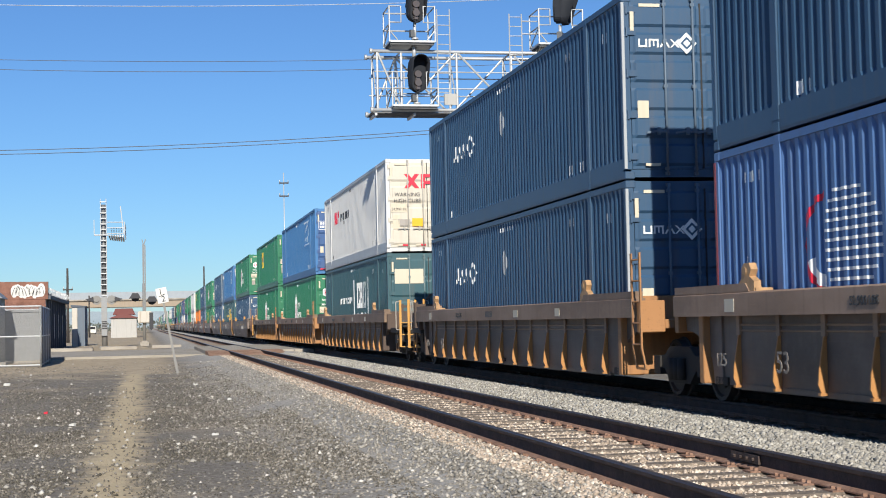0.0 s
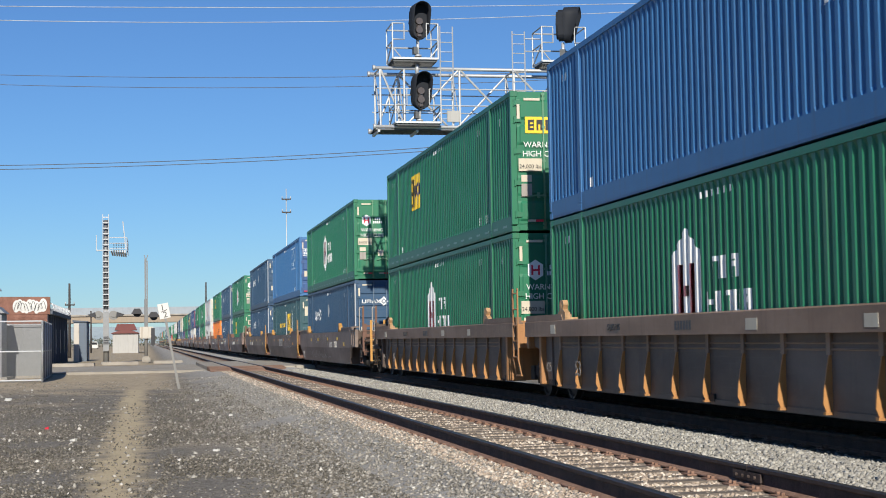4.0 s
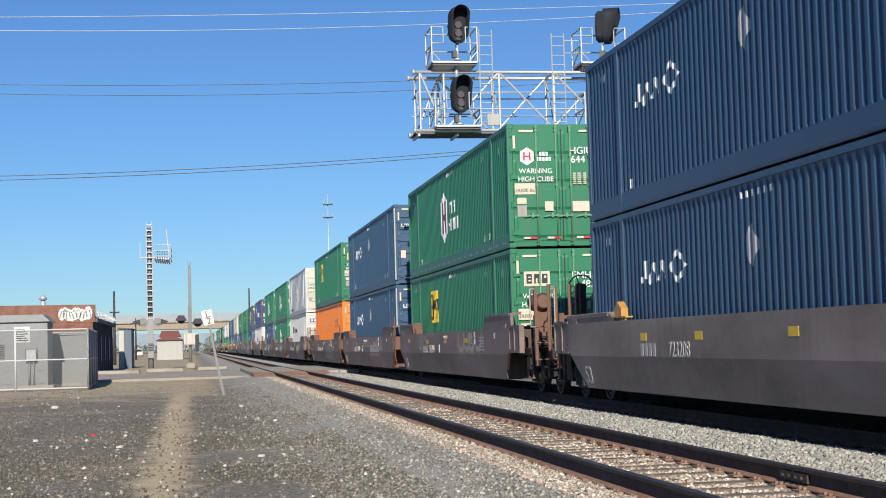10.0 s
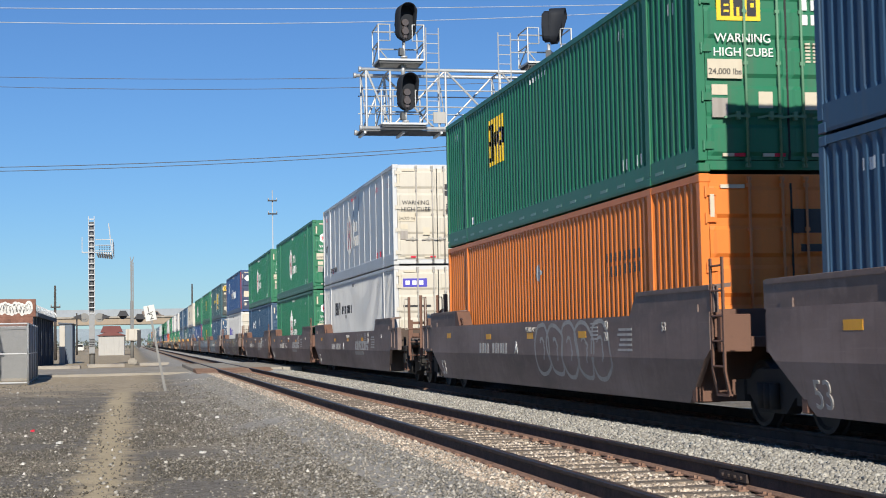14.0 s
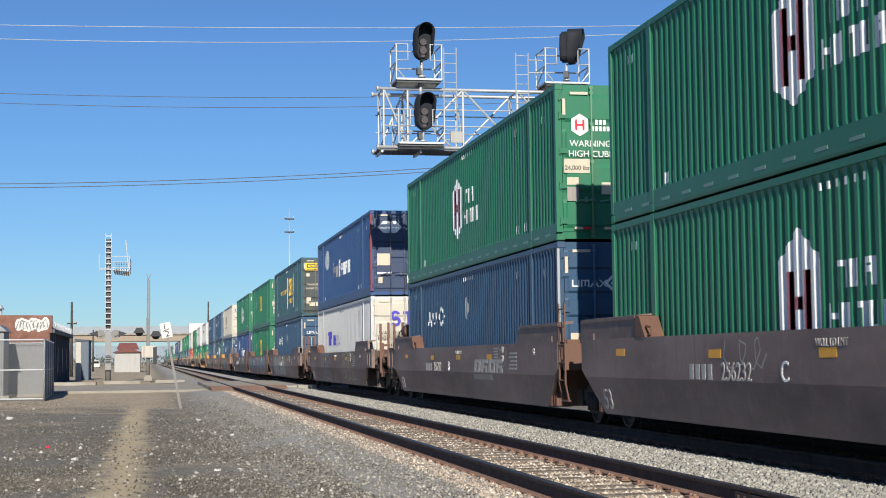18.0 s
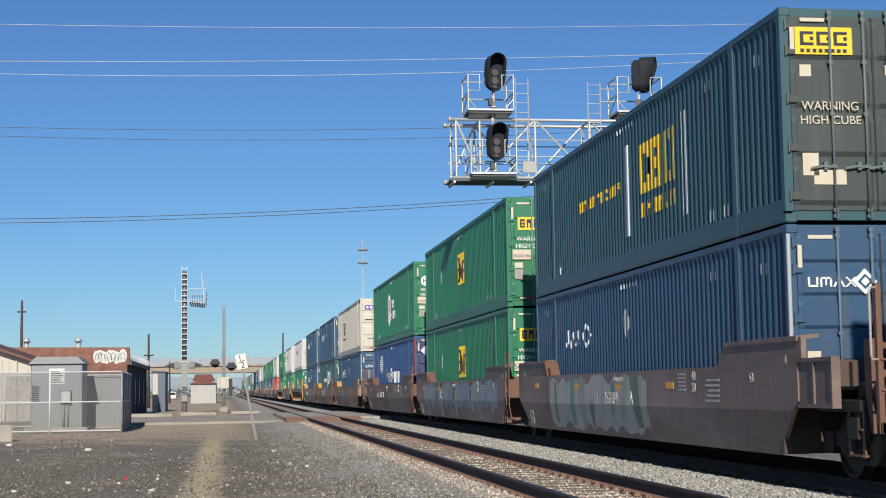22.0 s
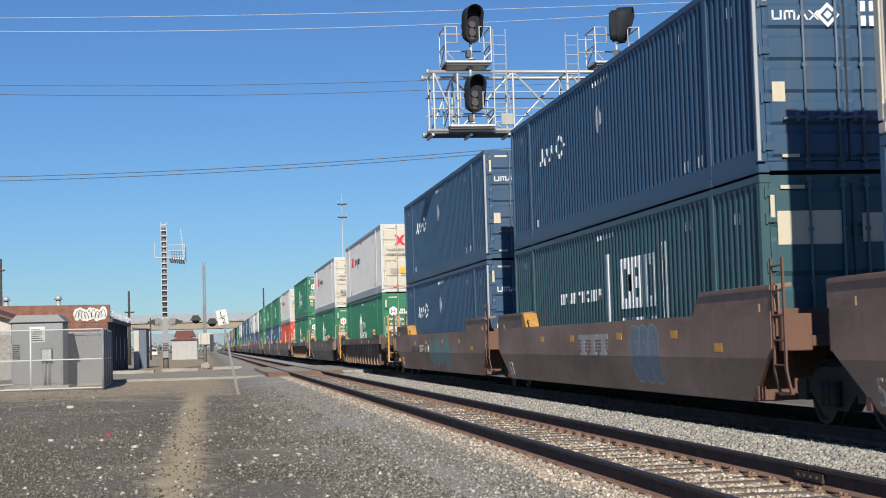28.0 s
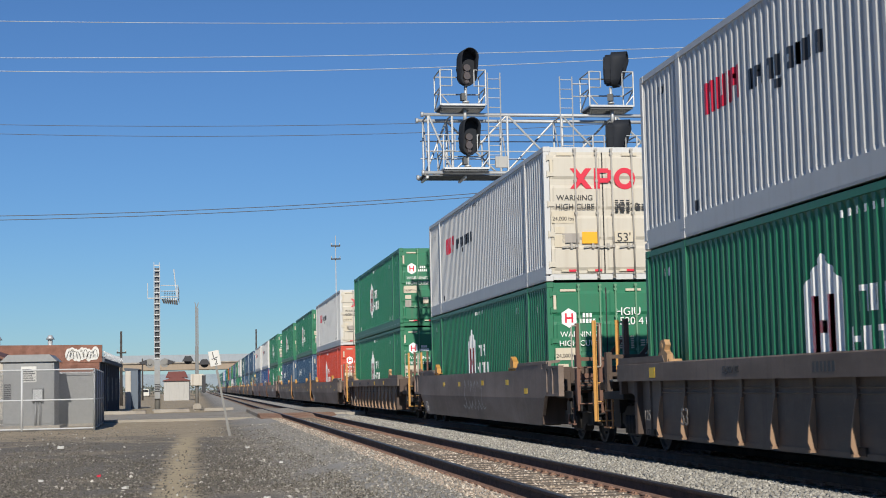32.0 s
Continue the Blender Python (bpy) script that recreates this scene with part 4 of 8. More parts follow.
    if style == "apl":
        plate(bm, 0.16, 1.02, 1.96, 2.34, W_)
        plate(bm, 0.18, 1.0, 1.98, 2.32, 0, -0.038)
        for k in range(3):
            plate(bm, 0.24 + 0.1 * k, 0.31 + 0.1 * k, 2.18, 2.28, W_, -0.042)
        for k in range(8):
            plate(bm, 0.22 + 0.07 * k, 0.27 + 0.07 * k, 2.03, 2.13, W_, -0.042)
        for k in range(7):
            a = -0.6 + 0.3 * k
            plate(bm, 0.80 + 0.13 * math.cos(a), 0.84 + 0.13 * math.cos(a), 2.13 + 0.13 * math.sin(a), 2.17 + 0.13 * math.sin(a), W_, -0.042)
        plate(bm, 0.22, 0.36, 0.95, 1.22, D_)
        plate(bm, 0.78, 0.98, 0.98, 1.16, A_)
        plate(bm, 0.2, 0.5, 0.2, 0.26, R_)
    if style == "royal":
        for cx in (0.66, 1.90):
            prism(bm, [(cx - 0.42, 2.32), (cx - 0.22, 2.12), (cx + 0.22, 2.12), (cx + 0.42, 2.32), (cx + 0.22, 2.52), (cx - 0.22, 2.52)], 1, -0.034, -0.014, W_)
        plate(bm, 0.22, 0.70, 1.02, 1.42, D_)
        for k in range(6):
            plate(bm, 1.40, 1.46, 1.03 + 0.068 * k, 1.065 + 0.068 * k, W_)
            plate(bm, 1.54, 1.78 - 0.03 * (k % 3), 1.03 + 0.068 * k, 1.065 + 0.068 * k, W_)
        for z in (1.20, 1.27):
            for a in (1.92, 2.06, 2.26):
                plate(bm, a, a + 0.12, z, z + 0.045, W_)
        plate(bm, 0.22, 0.72, 0.72, 0.79, W_)
        plate(bm, 0.26, 0.40, 0.42, 0.62, D_)
        plate(bm, 1.24, 1.36, 0.42, 0.72, D_)
        plate(bm, 1.98, 2.46, 0.50, 0.76, D_)
    if style == "stg":
        def arc(cx, cz, r, t, a0, a1, n=12):
            for k in range(n):
                p, q = math.radians(a0 + (a1 - a0) * k / n), math.radians(a0 + (a1 - a0) * (k + 1) / n)
                prism(bm, [(cx + e * math.cos(w), cz + e * math.sin(w)) for w, e in ((p, r), (q, r), (q, r - t), (p, r - t))], 1, -0.034, -0.014, B_)
        arc(0.83, 2.245, 0.165, 0.10, 20, 275)
        arc(0.84, 2.045, 0.175, 0.10, 95, -155)
        plate(bm, 1.09, 1.47, 2.29, 2.38, B_)
        plate(bm, 1.235, 1.325, 1.90, 2.29, B_)
        arc(1.76, 2.14, 0.26, 0.10, 40, 325, 18)
        plate(bm, 1.77, 2.02, 2.06, 2.15, B_)
    if style == "orange":
        plate(bm, 1.3, 2.2, 2.10, 2.42, K_)
        plate(bm, 1.4, 2.1, 1.85, 1.95, K_)
        plate(bm, 0.30, 0.6, 0.75, 1.05, D_)
    if style == "cream":
        plate(bm, 0.25, 0.95, 2.28, 2.52, B_)
        for k in range(3):
            plate(bm, 0.32 + 0.2 * k, 0.44 + 0.2 * k, 2.34, 2.46, W_, -0.038)
        plate(bm, 0.25, 1.05, 1.7, 1.76, K_)
        plate(bm, 1.6, 2.3, 2.2, 2.3, K_)
    return bm


# name: body, side colour, door plate style, side logo and its three colours, words on the doors, label
LIVERY = {
    "umax": ("navy", "navy", "navy", logo_umax, ("logo_white", "logo_white", "logo_white"), "", "navy blue corrugated 53-foot container with white diamond marks", 6),
    # white boxes: grey side stands for white paint in shade
    "xpo": ("white", "grey", "xpo", logo_xpo, ("logo_white", "logo_red", "logo_black"), "xpo", "white corrugated 53-foot container with red block lettering", 4),
    "csx": ("teal", "teal", "teal", lambda: logo_csx(0), ("logo_white", "logo_white", "teal"), "", "dark slate container with white bracketed side marking", 4),
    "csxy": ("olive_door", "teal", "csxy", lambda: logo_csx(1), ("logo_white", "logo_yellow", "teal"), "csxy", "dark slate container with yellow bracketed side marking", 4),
    "csxl": ("teal", "teal", "teal", lambda: logo_csx(1), ("logo_white", "logo_yellow", "teal"), "", "dark slate container with yellow bracketed marking and white door patches", 4),
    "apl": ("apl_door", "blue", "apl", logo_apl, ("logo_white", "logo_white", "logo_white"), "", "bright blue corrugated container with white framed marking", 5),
    "hub": ("green", "green", "green", logo_hub, ("logo_white", "logo_red", "logo_white"), "hub", "green corrugated container with red and white shield marking", 4),
    "hubt": ("green", "green", "green", logo_hub_top, ("logo_white", "logo_red", "logo_white"), "hub", "green corrugated container with red and white hexagon marking", 4),
    "emp": ("green", "green", "emp", logo_emp, ("logo_white", "logo_yellow", "logo_black"), "emp", "green corrugated container with a yellow square marking", 5),
    "empc": ("green", "green", "empc", logo_emp_near, ("logo_white", "logo_yellow", "logo_black"), "emp", "green container with a yellow side square and cream door plate", 5),
    "empl": ("green", "green", "emp", logo_emp_low, ("mark_pale", "logo_yellow", "logo_black"), "emp", "green corrugated container with a yellow square and pale diamond", 5),
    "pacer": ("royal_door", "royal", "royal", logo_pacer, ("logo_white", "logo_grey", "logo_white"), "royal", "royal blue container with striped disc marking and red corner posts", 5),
    "pacb": ("faded", "faded", "royal", logo_pacer_near, ("logo_white", "logo_red", "logo_white"), "royal", "faded mid-blue container with striped disc and red corner posts", 5),
    "stg": ("white", "grey", "stg", logo_stg, ("logo_white", "logo_blue", "logo_black"), "stg", "white corrugated container with blue block lettering", 4),
    "schn": ("orange", "orange", "orange", logo_schn, ("logo_white", "mark_pale", "logo_black"), "", "orange corrugated container with small black side marking", 5),
    "hubw": ("white", "smooth", "hubw", logo_hub_top, ("grey", "logo_red", "logo_red"), "xpo", "white smooth-sided container with pale red marking", 4),
    "xpow": ("white", "grey", "cream", logo_xpo, ("logo_white", "logo_black", "logo_black"), "", "white corrugated container with black side lettering", 4),
    "csxw": ("white", "white", "cream", logo_csxw, ("logo_white", "logo_black", "logo_black"), "", "cream white container with dark side marking, soiled", 4),
    "hubr": ("red", "red", "green", logo_hub, ("logo_white", "logo_white", "logo_white"), "hub", "orange-red corrugated container with white marking", 4),
}
M["slot"] = paint("slot_pale_green", (0.17, 0.30, 0.24), dirt=0.5)
# locking bars carry the body's paint, rubbed pale
BODY = {"navy": (0.10, 0.14, 0.19), "blue": (0.10, 0.22, 0.38), "royal_door": (0.08, 0.10, 0.14), "apl_door": (0.09, 0.15, 0.28), "olive_door": (0.12, 0.15, 0.15), "faded": (0.10, 0.18, 0.34), "green": (0.12, 0.26, 0.16), "teal": (0.12, 0.17, 0.18), "white": (0.36, 0.34, 0.31), "orange": (0.60, 0.22, 0.08), "red": (0.46, 0.12, 0.08)}
for k, v in BODY.items():
    M["bar_" + k] = paint("locking_bar_" + k, v, rough=0.5, dirt=0.5)
PROTO = {}


def build_container(key, lite=False):
    body, side, style, logo, lm, words, label, nbars = LIVERY[key]
    mb, ms = M[body], M[side]
    c = thing("container", label, "shipping container", "containers on the train")
    smooth = key == "hubw"
    s1 = part("side_panel", side_mesh(ms, smooth), None, c)
    s2 = part("side_panel", s1.data, None, c)
    s2.matrix_basis = Matrix.Translation((CW, CL, 0)) @ pose(0, 0, 0, 0, 0, 180)
    part("frame", frame_mesh(ms, lite), None, c)
    part("roof", roof_mesh(ms), None, c)
    part("front_wall", front_mesh(mb), None, c)
    cast = casting_mesh(ms)
    for y in () if lite else (0.09, POST, CL - POST, CL - 0.09):
        for x in (0.079, CW - 0.079):
            for z in (0.06, CH - 0.06):
                o = part("corner_casting", cast, None, c)
                o.location = (x, y, z)
    dm = door_mesh(mb, nbars)
    lk = lock_mesh(M["bar_" + body])
    hg = hinge_mesh(mb)
    for k, x in enumerate((0.13, CW / 2 + 0.005)):
        d = part("door", dm, None, c)
        d.location = (x, 0.0, 0)
        for lx in () if lite else ((0.55, 1.02) if k == 0 else (0.19, 0.64)):
            l = part("locking_bar", lk, None, d, "painted locking bar with handle")
            l.location = (lx, 0, 0)
        for z in () if lite else (0.35, 1.0, 1.65, 2.3, 2.65):
            h = part("hinge", hg, None, d)
            h.location = (0.02 if k == 0 else 1.135, 0, z)
            if k:
                h.rotation_euler = (0, radians(180), 0)
    bm = bm_new()
    box(bm, CW / 2 - 0.018, CW / 2 + 0.008, -0.006, 0.03, 0.17, CH - 0.13)
    part("door_gasket", bm, M["rubber"], c, "dark rubber seal between the doors")
    if key in ("pacer", "pacb"):
        for y in (-0.010, CL - 0.05):
            for x in (-0.006, CW - 0.056):
                bm = bm_new()
                box(bm, x, x + 0.062, y, y + 0.06, 0.16, CH - 0.13)
                part("corner_post", bm, M["post_red"], c, "red corner post")
    if key == "umax":
        for x in (-0.016, CW - 0.049):
            bm = bm_new()
            box(bm, x + 0.01, x + 0.055, -0.012, 0.03, 0.16, CH - 0.13)
            part("corner_post", bm, M["mark_pale"], c, "pale corner post strip")
    part("door_marking", finish(door_plates(style), "door_marking", [mb, M["logo_white"], M["logo_red"], M["logo_yellow"] if style in ("emp", "empc", "csxy") else M["amber"], M["logo_black"], M["decal"], M["logo_blue"], M["logo_grey"]]), None, c, "small code panels and markings on the doors", kind="stuff")
    mats = [M[k] for k in lm] + [ms]
    if key in ("emp", "empc", "empl"):
        mats[3] = M["logo_blue"]
    part("side_logo", side_marking(logo(), mats), None, c)
    if key == "umax":
        mats[1] = M["mark_pale"]
        part("side_diamond", side_marking(logo_umax_spot(), mats), None, c, "pale grey diamond")
    if key != "schn":
        part("side_codes", side_marking(small_marks(2 if body == "white" else 0), mats), None, c, "small painted codes", kind="stuff")
    if not lite and key in ("hubt", "emp"):
        bm = bm_new()
        prism(bm, [(0.003, 0.12), (0.012, 0.12), (0.012, 0.165), (0.003, 0.165)], 1, 0, 0.34)
        slot = finish(bm, "rail_slot", M["slot"])
        for k in range(18):
            part("rail_slot", slot, None, c).location = (0, 0.5 + 0.86 * k, 0)

    def words_at(body_text, size, x, z, mat):
        o = part("lettering", text_mesh(body_text, size, mat), None, c)
        o.location = (x, -0.037, z)
    if words and not lite:
        ink = M["logo_black"] if words in ("xpo", "stg") else (M["decal"] if words == "csxy" else M["logo_white"])
        if words in ("hub", "emp", "xpo", "csxy"):
            z = 1.78 if words != "csxy" else 1.55
            words_at("WARNING", 0.165, 0.66, z, ink)
            words_at("HIGH CUBE", 0.165, 0.66, z - 0.19, ink)
        if words == "stg":
            words_at("WARNING", 0.165, 0.66, 1.66, ink)
            words_at("HIGH CUBE", 0.165, 0.66, 1.47, ink)
        if words in ("hub", "emp", "xpo"):
            words_at("53'", 0.27, 2.18 if words != "xpo" else 1.72, 1.27 if words != "xpo" else 0.92, ink)
        if words in ("hub", "emp", "xpo"):
            words_at("24,000 lbs", 0.115, 0.395, 1.33, M["logo_black"])
        if words == "royal":
            words_at("24,000 lbs", 0.135, 2.22, 0.62, M["logo_black"])
    if key == "hubw" and not lite:
        for body_text, size, y, z in (("53'", 0.34, 15.2, 1.36), ("TOP LIFT ONLY", 0.24, 13.3, 0.47)):
            o = part("lettering", text_mesh(body_text, size, M["logo_black"]), None, c)
            o.matrix_basis = Matrix.Translation((0.012, y, z)) @ pose(0, 0, 0, 0, 0, -90)
        for k in range(13):
            bm = bm_new()
            y = 0.9 + 1.2 * k
            box(bm, 0.022, 0.04, y - 0.025, y + 0.025, 0.34, CH - 0.1)
            part("panel_seam", bm, ms, c)
    return c


def container(key, m, lite):
    """The far end of the train never comes near, so its boxes go without locks and castings."""
    if (key, lite) not in PROTO:
        PROTO[key, lite] = build_container(key, lite)
        PROTO[key, lite].matrix_basis = m
        return PROTO[key, lite]
    return copy_thing(PROTO[key, lite], m)


# ---- well cars ----
SIDE_X = TRAIN_X - 7.04                 # half width over the sides
MID = 1.63                              # half the gap between the boxes of one articulated car
WHEELS = []


def wheelset_mesh():
    bm = bm_new()
    tube(bm, (-1.05, 0, 0), (1.05, 0, 0), 0.075, 8)
    for s in (-1, 1):
        prof = [(0.685, 0.455), (0.705, 0.455), (0.72, 0.425), (0.82, 0.42), (0.82, 0.37), (0.785, 0.34), (0.785, 0.15), (0.84, 0.13), (0.84, 0.08)]
        n = 20
        rings = [[bm.verts.new((s * x, r * math.cos(2 * math.pi * i / n), r * math.sin(2 * math.pi * i / n))) for i in range(n)] for x, r in prof]
        for a, b in zip(rings, rings[1:]):
            for i in range(n):
                bm.faces.new((a[i], a[(i + 1) % n], b[(i + 1) % n], b[i]))
        bm.faces.new(rings[0])
        bm.faces.new(rings[-1][::-1])
        for k in range(3):
            a = 2 * math.pi * k / 3
            tube(bm, (s * 0.83, 0.24 * math.cos(a), 0.24 * math.sin(a)), (s * 0.795, 0.24 * math.cos(a), 0.24 * math.sin(a)), 0.03, 6)
        tube(bm, (s * 0.84, 0, 0), (s * 1.08, 0, 0), 0.10, 8)
    return finish(bm, "wheelset", M["wheel"])


def sideframe_mesh():
    bm = bm_new()
    prism(bm, [(-1.12, 0.40), (-1.12, 0.56), (-0.62, 0.62), (-0.42, 0.74), (0.42, 0.74), (0.62, 0.62), (1.12, 0.56), (1.12, 0.40), (0.66, 0.42), (0.40, 0.22), (-0.40, 0.22), (-0.66, 0.42)], 0, -0.09, 0.09)
    for y in (-0.89, 0.89):
        box(bm, -0.12, 0.12, y - 0.13, y + 0.13, 0.33, 0.60)
    for y in (-0.18, 0.0, 0.18):
        tube(bm, (-0.13, y, 0.27), (-0.13, y, 0.58), 0.07, 8)
    return finish(bm, "side_frame", M["black"])


def bolster_mesh():
    bm = bm_new()
    box(bm, -1.0, 1.0, -0.2, 0.2, 0.45, 0.72)
    # brake beams and rods between the wheels
    for y in (-1.42, -0.40, 0.30, 1.32):
        box(bm, -0.62, 0.62, y, y + 0.10, 0.28, 0.48)
    for x in (-0.5, 0.42):
        box(bm, x, x + 0.08, -1.4, 1.4, 0.48, 0.62)
    box(bm, -0.45, 0.45, -1.25, 1.25, 0.30, 0.74)
    tube(bm, (0, 0, 0.6), (0, 0, 0.95), 0.28, 12)
    return finish(bm, "bolster", M["black"])


BOGIE = [wheelset_mesh(), sideframe_mesh(), bolster_mesh()]


def bogie(parent, y, spin):
    b = part("bogie", BOGIE[2], None, parent, "grimy four-wheel bogie")
    b.location = (0, y, 0)
    for s in (-1, 1):
        f = part("side_frame", BOGIE[1], None, b)
        f.location = (s * 1.0, 0, 0)
    for dy in (-0.89, 0.89):
        w = part("wheelset", BOGIE[0], None, b, "steel wheelset, worn tread")
        w.location = (0, dy, 0.42)
        if spin:
            WHEELS.append((w, dy))


def smooth_side(mat):
    """Plain side sill of a well car: upright above, folded inward below, raised at both ends. x = 0 is the outer face."""
    bm = bm_new()
    a, b = -1.05, CL + 1.05
    prof = [(0.0, 1.46), (0.0, 0.86), (0.10, 0.28), (0.16, 0.28), (0.07, 0.86), (0.07, 1.46)]
    prism(bm, prof, 1, 0.55, CL - 0.55)
    for e, s in ((0.55, -1), (CL - 0.55, 1)):
        o = e + s * 1.25
        tip = e + s * 0.45
        vs = []
        for w in (0.0, 0.07):
            vs.append([(w, e, 1.46), (w, e, 0.86), (w + 0.10, e, 0.28), (w + 0.10, tip, 0.28), (w, o, 0.86), (w, e + s * 1.45, 0.98), (w, e + s * 1.45, 1.46)])
        A = [bm.verts.new(p) for p in vs[0]]
        B = [bm.verts.new(p) for p in vs[1]]
        n = len(A)
        for q in (A, B):
            bm.faces.new(q[:2] + q[4:])
            bm.faces.new(q[1:5])
        for i in range(n):
            bm.faces.new((A[i], A[(i + 1) % n], B[(i + 1) % n], B[i]))
    return finish(bm, "side_sill", mat)


def rib_side(mat):
    bm = bm_new()
    prism(bm, [(0.0, 1.17), (0.22, 1.17), (0.22, 1.46), (0.02, 1.46), (0.0, 1.44)], 1, -0.95, CL + 0.95)
    # wall, flange and arches below the chord: shade is painted in, darker brown
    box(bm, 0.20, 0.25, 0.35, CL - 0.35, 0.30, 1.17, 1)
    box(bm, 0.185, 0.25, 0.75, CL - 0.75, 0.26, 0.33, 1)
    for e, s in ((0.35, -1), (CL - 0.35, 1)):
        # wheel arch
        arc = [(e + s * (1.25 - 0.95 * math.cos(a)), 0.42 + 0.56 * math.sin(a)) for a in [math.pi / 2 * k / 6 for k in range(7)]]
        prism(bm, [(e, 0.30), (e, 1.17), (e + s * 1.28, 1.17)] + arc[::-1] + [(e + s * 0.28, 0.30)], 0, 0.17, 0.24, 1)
        # raised end of the top chord
        prism(bm, [(e - s * 1.3, 1.46), (e - s * 1.2, 1.56), (e + s * 1.25, 1.56), (e + s * 1.25, 1.46)], 0, 0.01, 0.20)
    gap = (CL - 1.8) / 12
    for k in range(12):
        y = 0.9 + k * gap
        for z in (0.99, 1.06):
            tube(bm, (0.192, y + 0.04, z), (0.192, y + gap - 0.04, z), 0.014, 5, 0)
    for k in range(13):
        # upright channel behind each stiffener
        y = 0.9 + k * gap
        box(bm, 0.165, 0.20, y - 0.05, y + 0.05, 0.93, 1.17, 0)
    return finish(bm, "side_sill", [mat, M["well_shaded"]])


def rib_mesh(mat):
    """Tapered stiffener plate with a small foot."""
    bm = bm_new()
    prism(bm, [(0.205, 0.31), (0.125, 0.31), (0.088, 0.40), (0.100, 0.55), (0.178, 0.98), (0.205, 1.0)], 1, -0.012, 0.012)
    box(bm, 0.10, 0.205, -0.035, 0.03, 0.285, 0.315)
    return finish(bm, "stiffener", mat)


def riser_mesh(mat, top):
    """Raised wing at the end of a side with a sloping guide plate."""
    bm = bm_new()
    prism(bm, [(-1.0, 1.45), (2.25, 1.45), (1.95, top), (-1.0, top)], 0, 0.02, 0.09)
    prism(bm, [(0.0, top - 0.05), (0.0, top + 0.01), (0.30, top + 0.04), (0.30, top - 0.01)], 1, -0.9, 1.9)
    box(bm, 0.0, 0.14, -0.5, -0.2, 1.44, 1.56)
    return finish(bm, "guide_plate", mat)


def wedge_mesh(mat):
    """Slanting box that closes the inner end of a guide plate, with a lashing hook."""
    bm = bm_new()
    prism(bm, [(-0.42, 1.46), (0.02, 1.46), (0.02, 1.79), (-0.16, 1.77)], 0, 0.0, 0.30)
    path_tube(bm, [(0.05, -0.40, 1.48), (0.05, -0.56, 1.50), (0.05, -0.56, 1.60), (0.05, -0.34, 1.62)], 0.018, 5)
    return finish(bm, "guide_wedge", mat)


def guide_mesh(mat, gable):
    """Container guide: an angled cast lug on the sill."""
    bm = bm_new()
    if gable:
        prism(bm, [(-0.20, 1.53), (0.20, 1.53), (0.20, 1.66), (0.03, 1.78), (-0.20, 1.66)], 0, 0.02, 0.14)
        for k in range(5):
            tube(bm, (0.05, -0.34 + 0.17 * k, 1.46), (0.05, -0.34 + 0.17 * k, 1.53), 0.02, 6)
        box(bm, 0.03, 0.16, -0.40, 0.40, 1.505, 1.53)
    else:
        prism(bm, [(-0.24, 1.46), (0.22, 1.46), (0.22, 1.56), (0.14, 1.62), (0.13, 1.74), (0.05, 1.80), (-0.10, 1.80), (-0.16, 1.72), (-0.10, 1.64), (-0.24, 1.58)], 0, 0.04, 0.13)
        tube(bm, (0.03, 0.02, 1.70), (0.14, 0.02, 1.70), 0.05, 10)
        box(bm, 0.05, 0.26, -0.28, 0.28, 1.44, 1.50)
    return finish(bm, "container_guide", mat)


def end_pieces():
    """End platform, cross beams and draft sill as named boxes; y = 0 at the face of the box."""
    return [("end_platform", (-1.35, 1.35, -0.95, -0.20, 1.00, 1.14)), ("draft_sill", (-0.35, 0.35, -1.75, -0.20, 0.78, 0.99)), ("bulkhead", (-1.5, 1.5, -0.20, -0.05, 0.30, 1.50)),
            ("end_bracket", (-1.5, -1.1, -1.1, -0.96, 0.95, 1.42)), ("end_bracket", (1.1, 1.5, -1.1, -0.96, 0.95, 1.42))]


def coupler_pieces():
    return [("brake_rigging", (-0.62, 0.62, -2.55, -0.7, 0.30, 0.77)), ("hanger", (-1.12, -0.95, -2.85, -2.45, 0.35, 1.0)), ("hanger", (0.95, 1.12, -2.85, -2.45, 0.35, 1.0)),
            ("cross_beam", (-1.35, 1.35, -2.9, -2.6, 1.02, 1.16)), ("end_deck", (-1.1, 1.1, -2.58, -0.97, 1.10, 1.16)), ("side_beam", (-1.42, -1.0, -2.4, -1.15, 0.86, 1.0)), ("side_beam", (1.0, 1.42, -2.4, -1.15, 0.86, 1.0))]


def box_mesh(name, dims, mat):
    bm = bm_new()
    box(bm, *dims)
    bmesh.ops.bevel(bm, geom=bm.edges[:], offset=0.012, segments=1, affect="EDGES")
    return finish(bm, name, mat)


def coupler_mesh(mat):
    """Shank, knuckle and striker in one casting."""
    bm = bm_new()
    box(bm, -0.30, 0.30, -3.0, -1.78, 0.72, 1.0)
    box(bm, -0.12, 0.12, -3.5, -2.9, 0.78, 0.98)
    prism(bm, [(-0.22, -3.40), (0.20, -3.40), (0.24, -3.66), (0.05, -3.78), (-0.18, -3.66)], 2, 0.72, 1.06)
    return finish(bm, "coupler", mat)


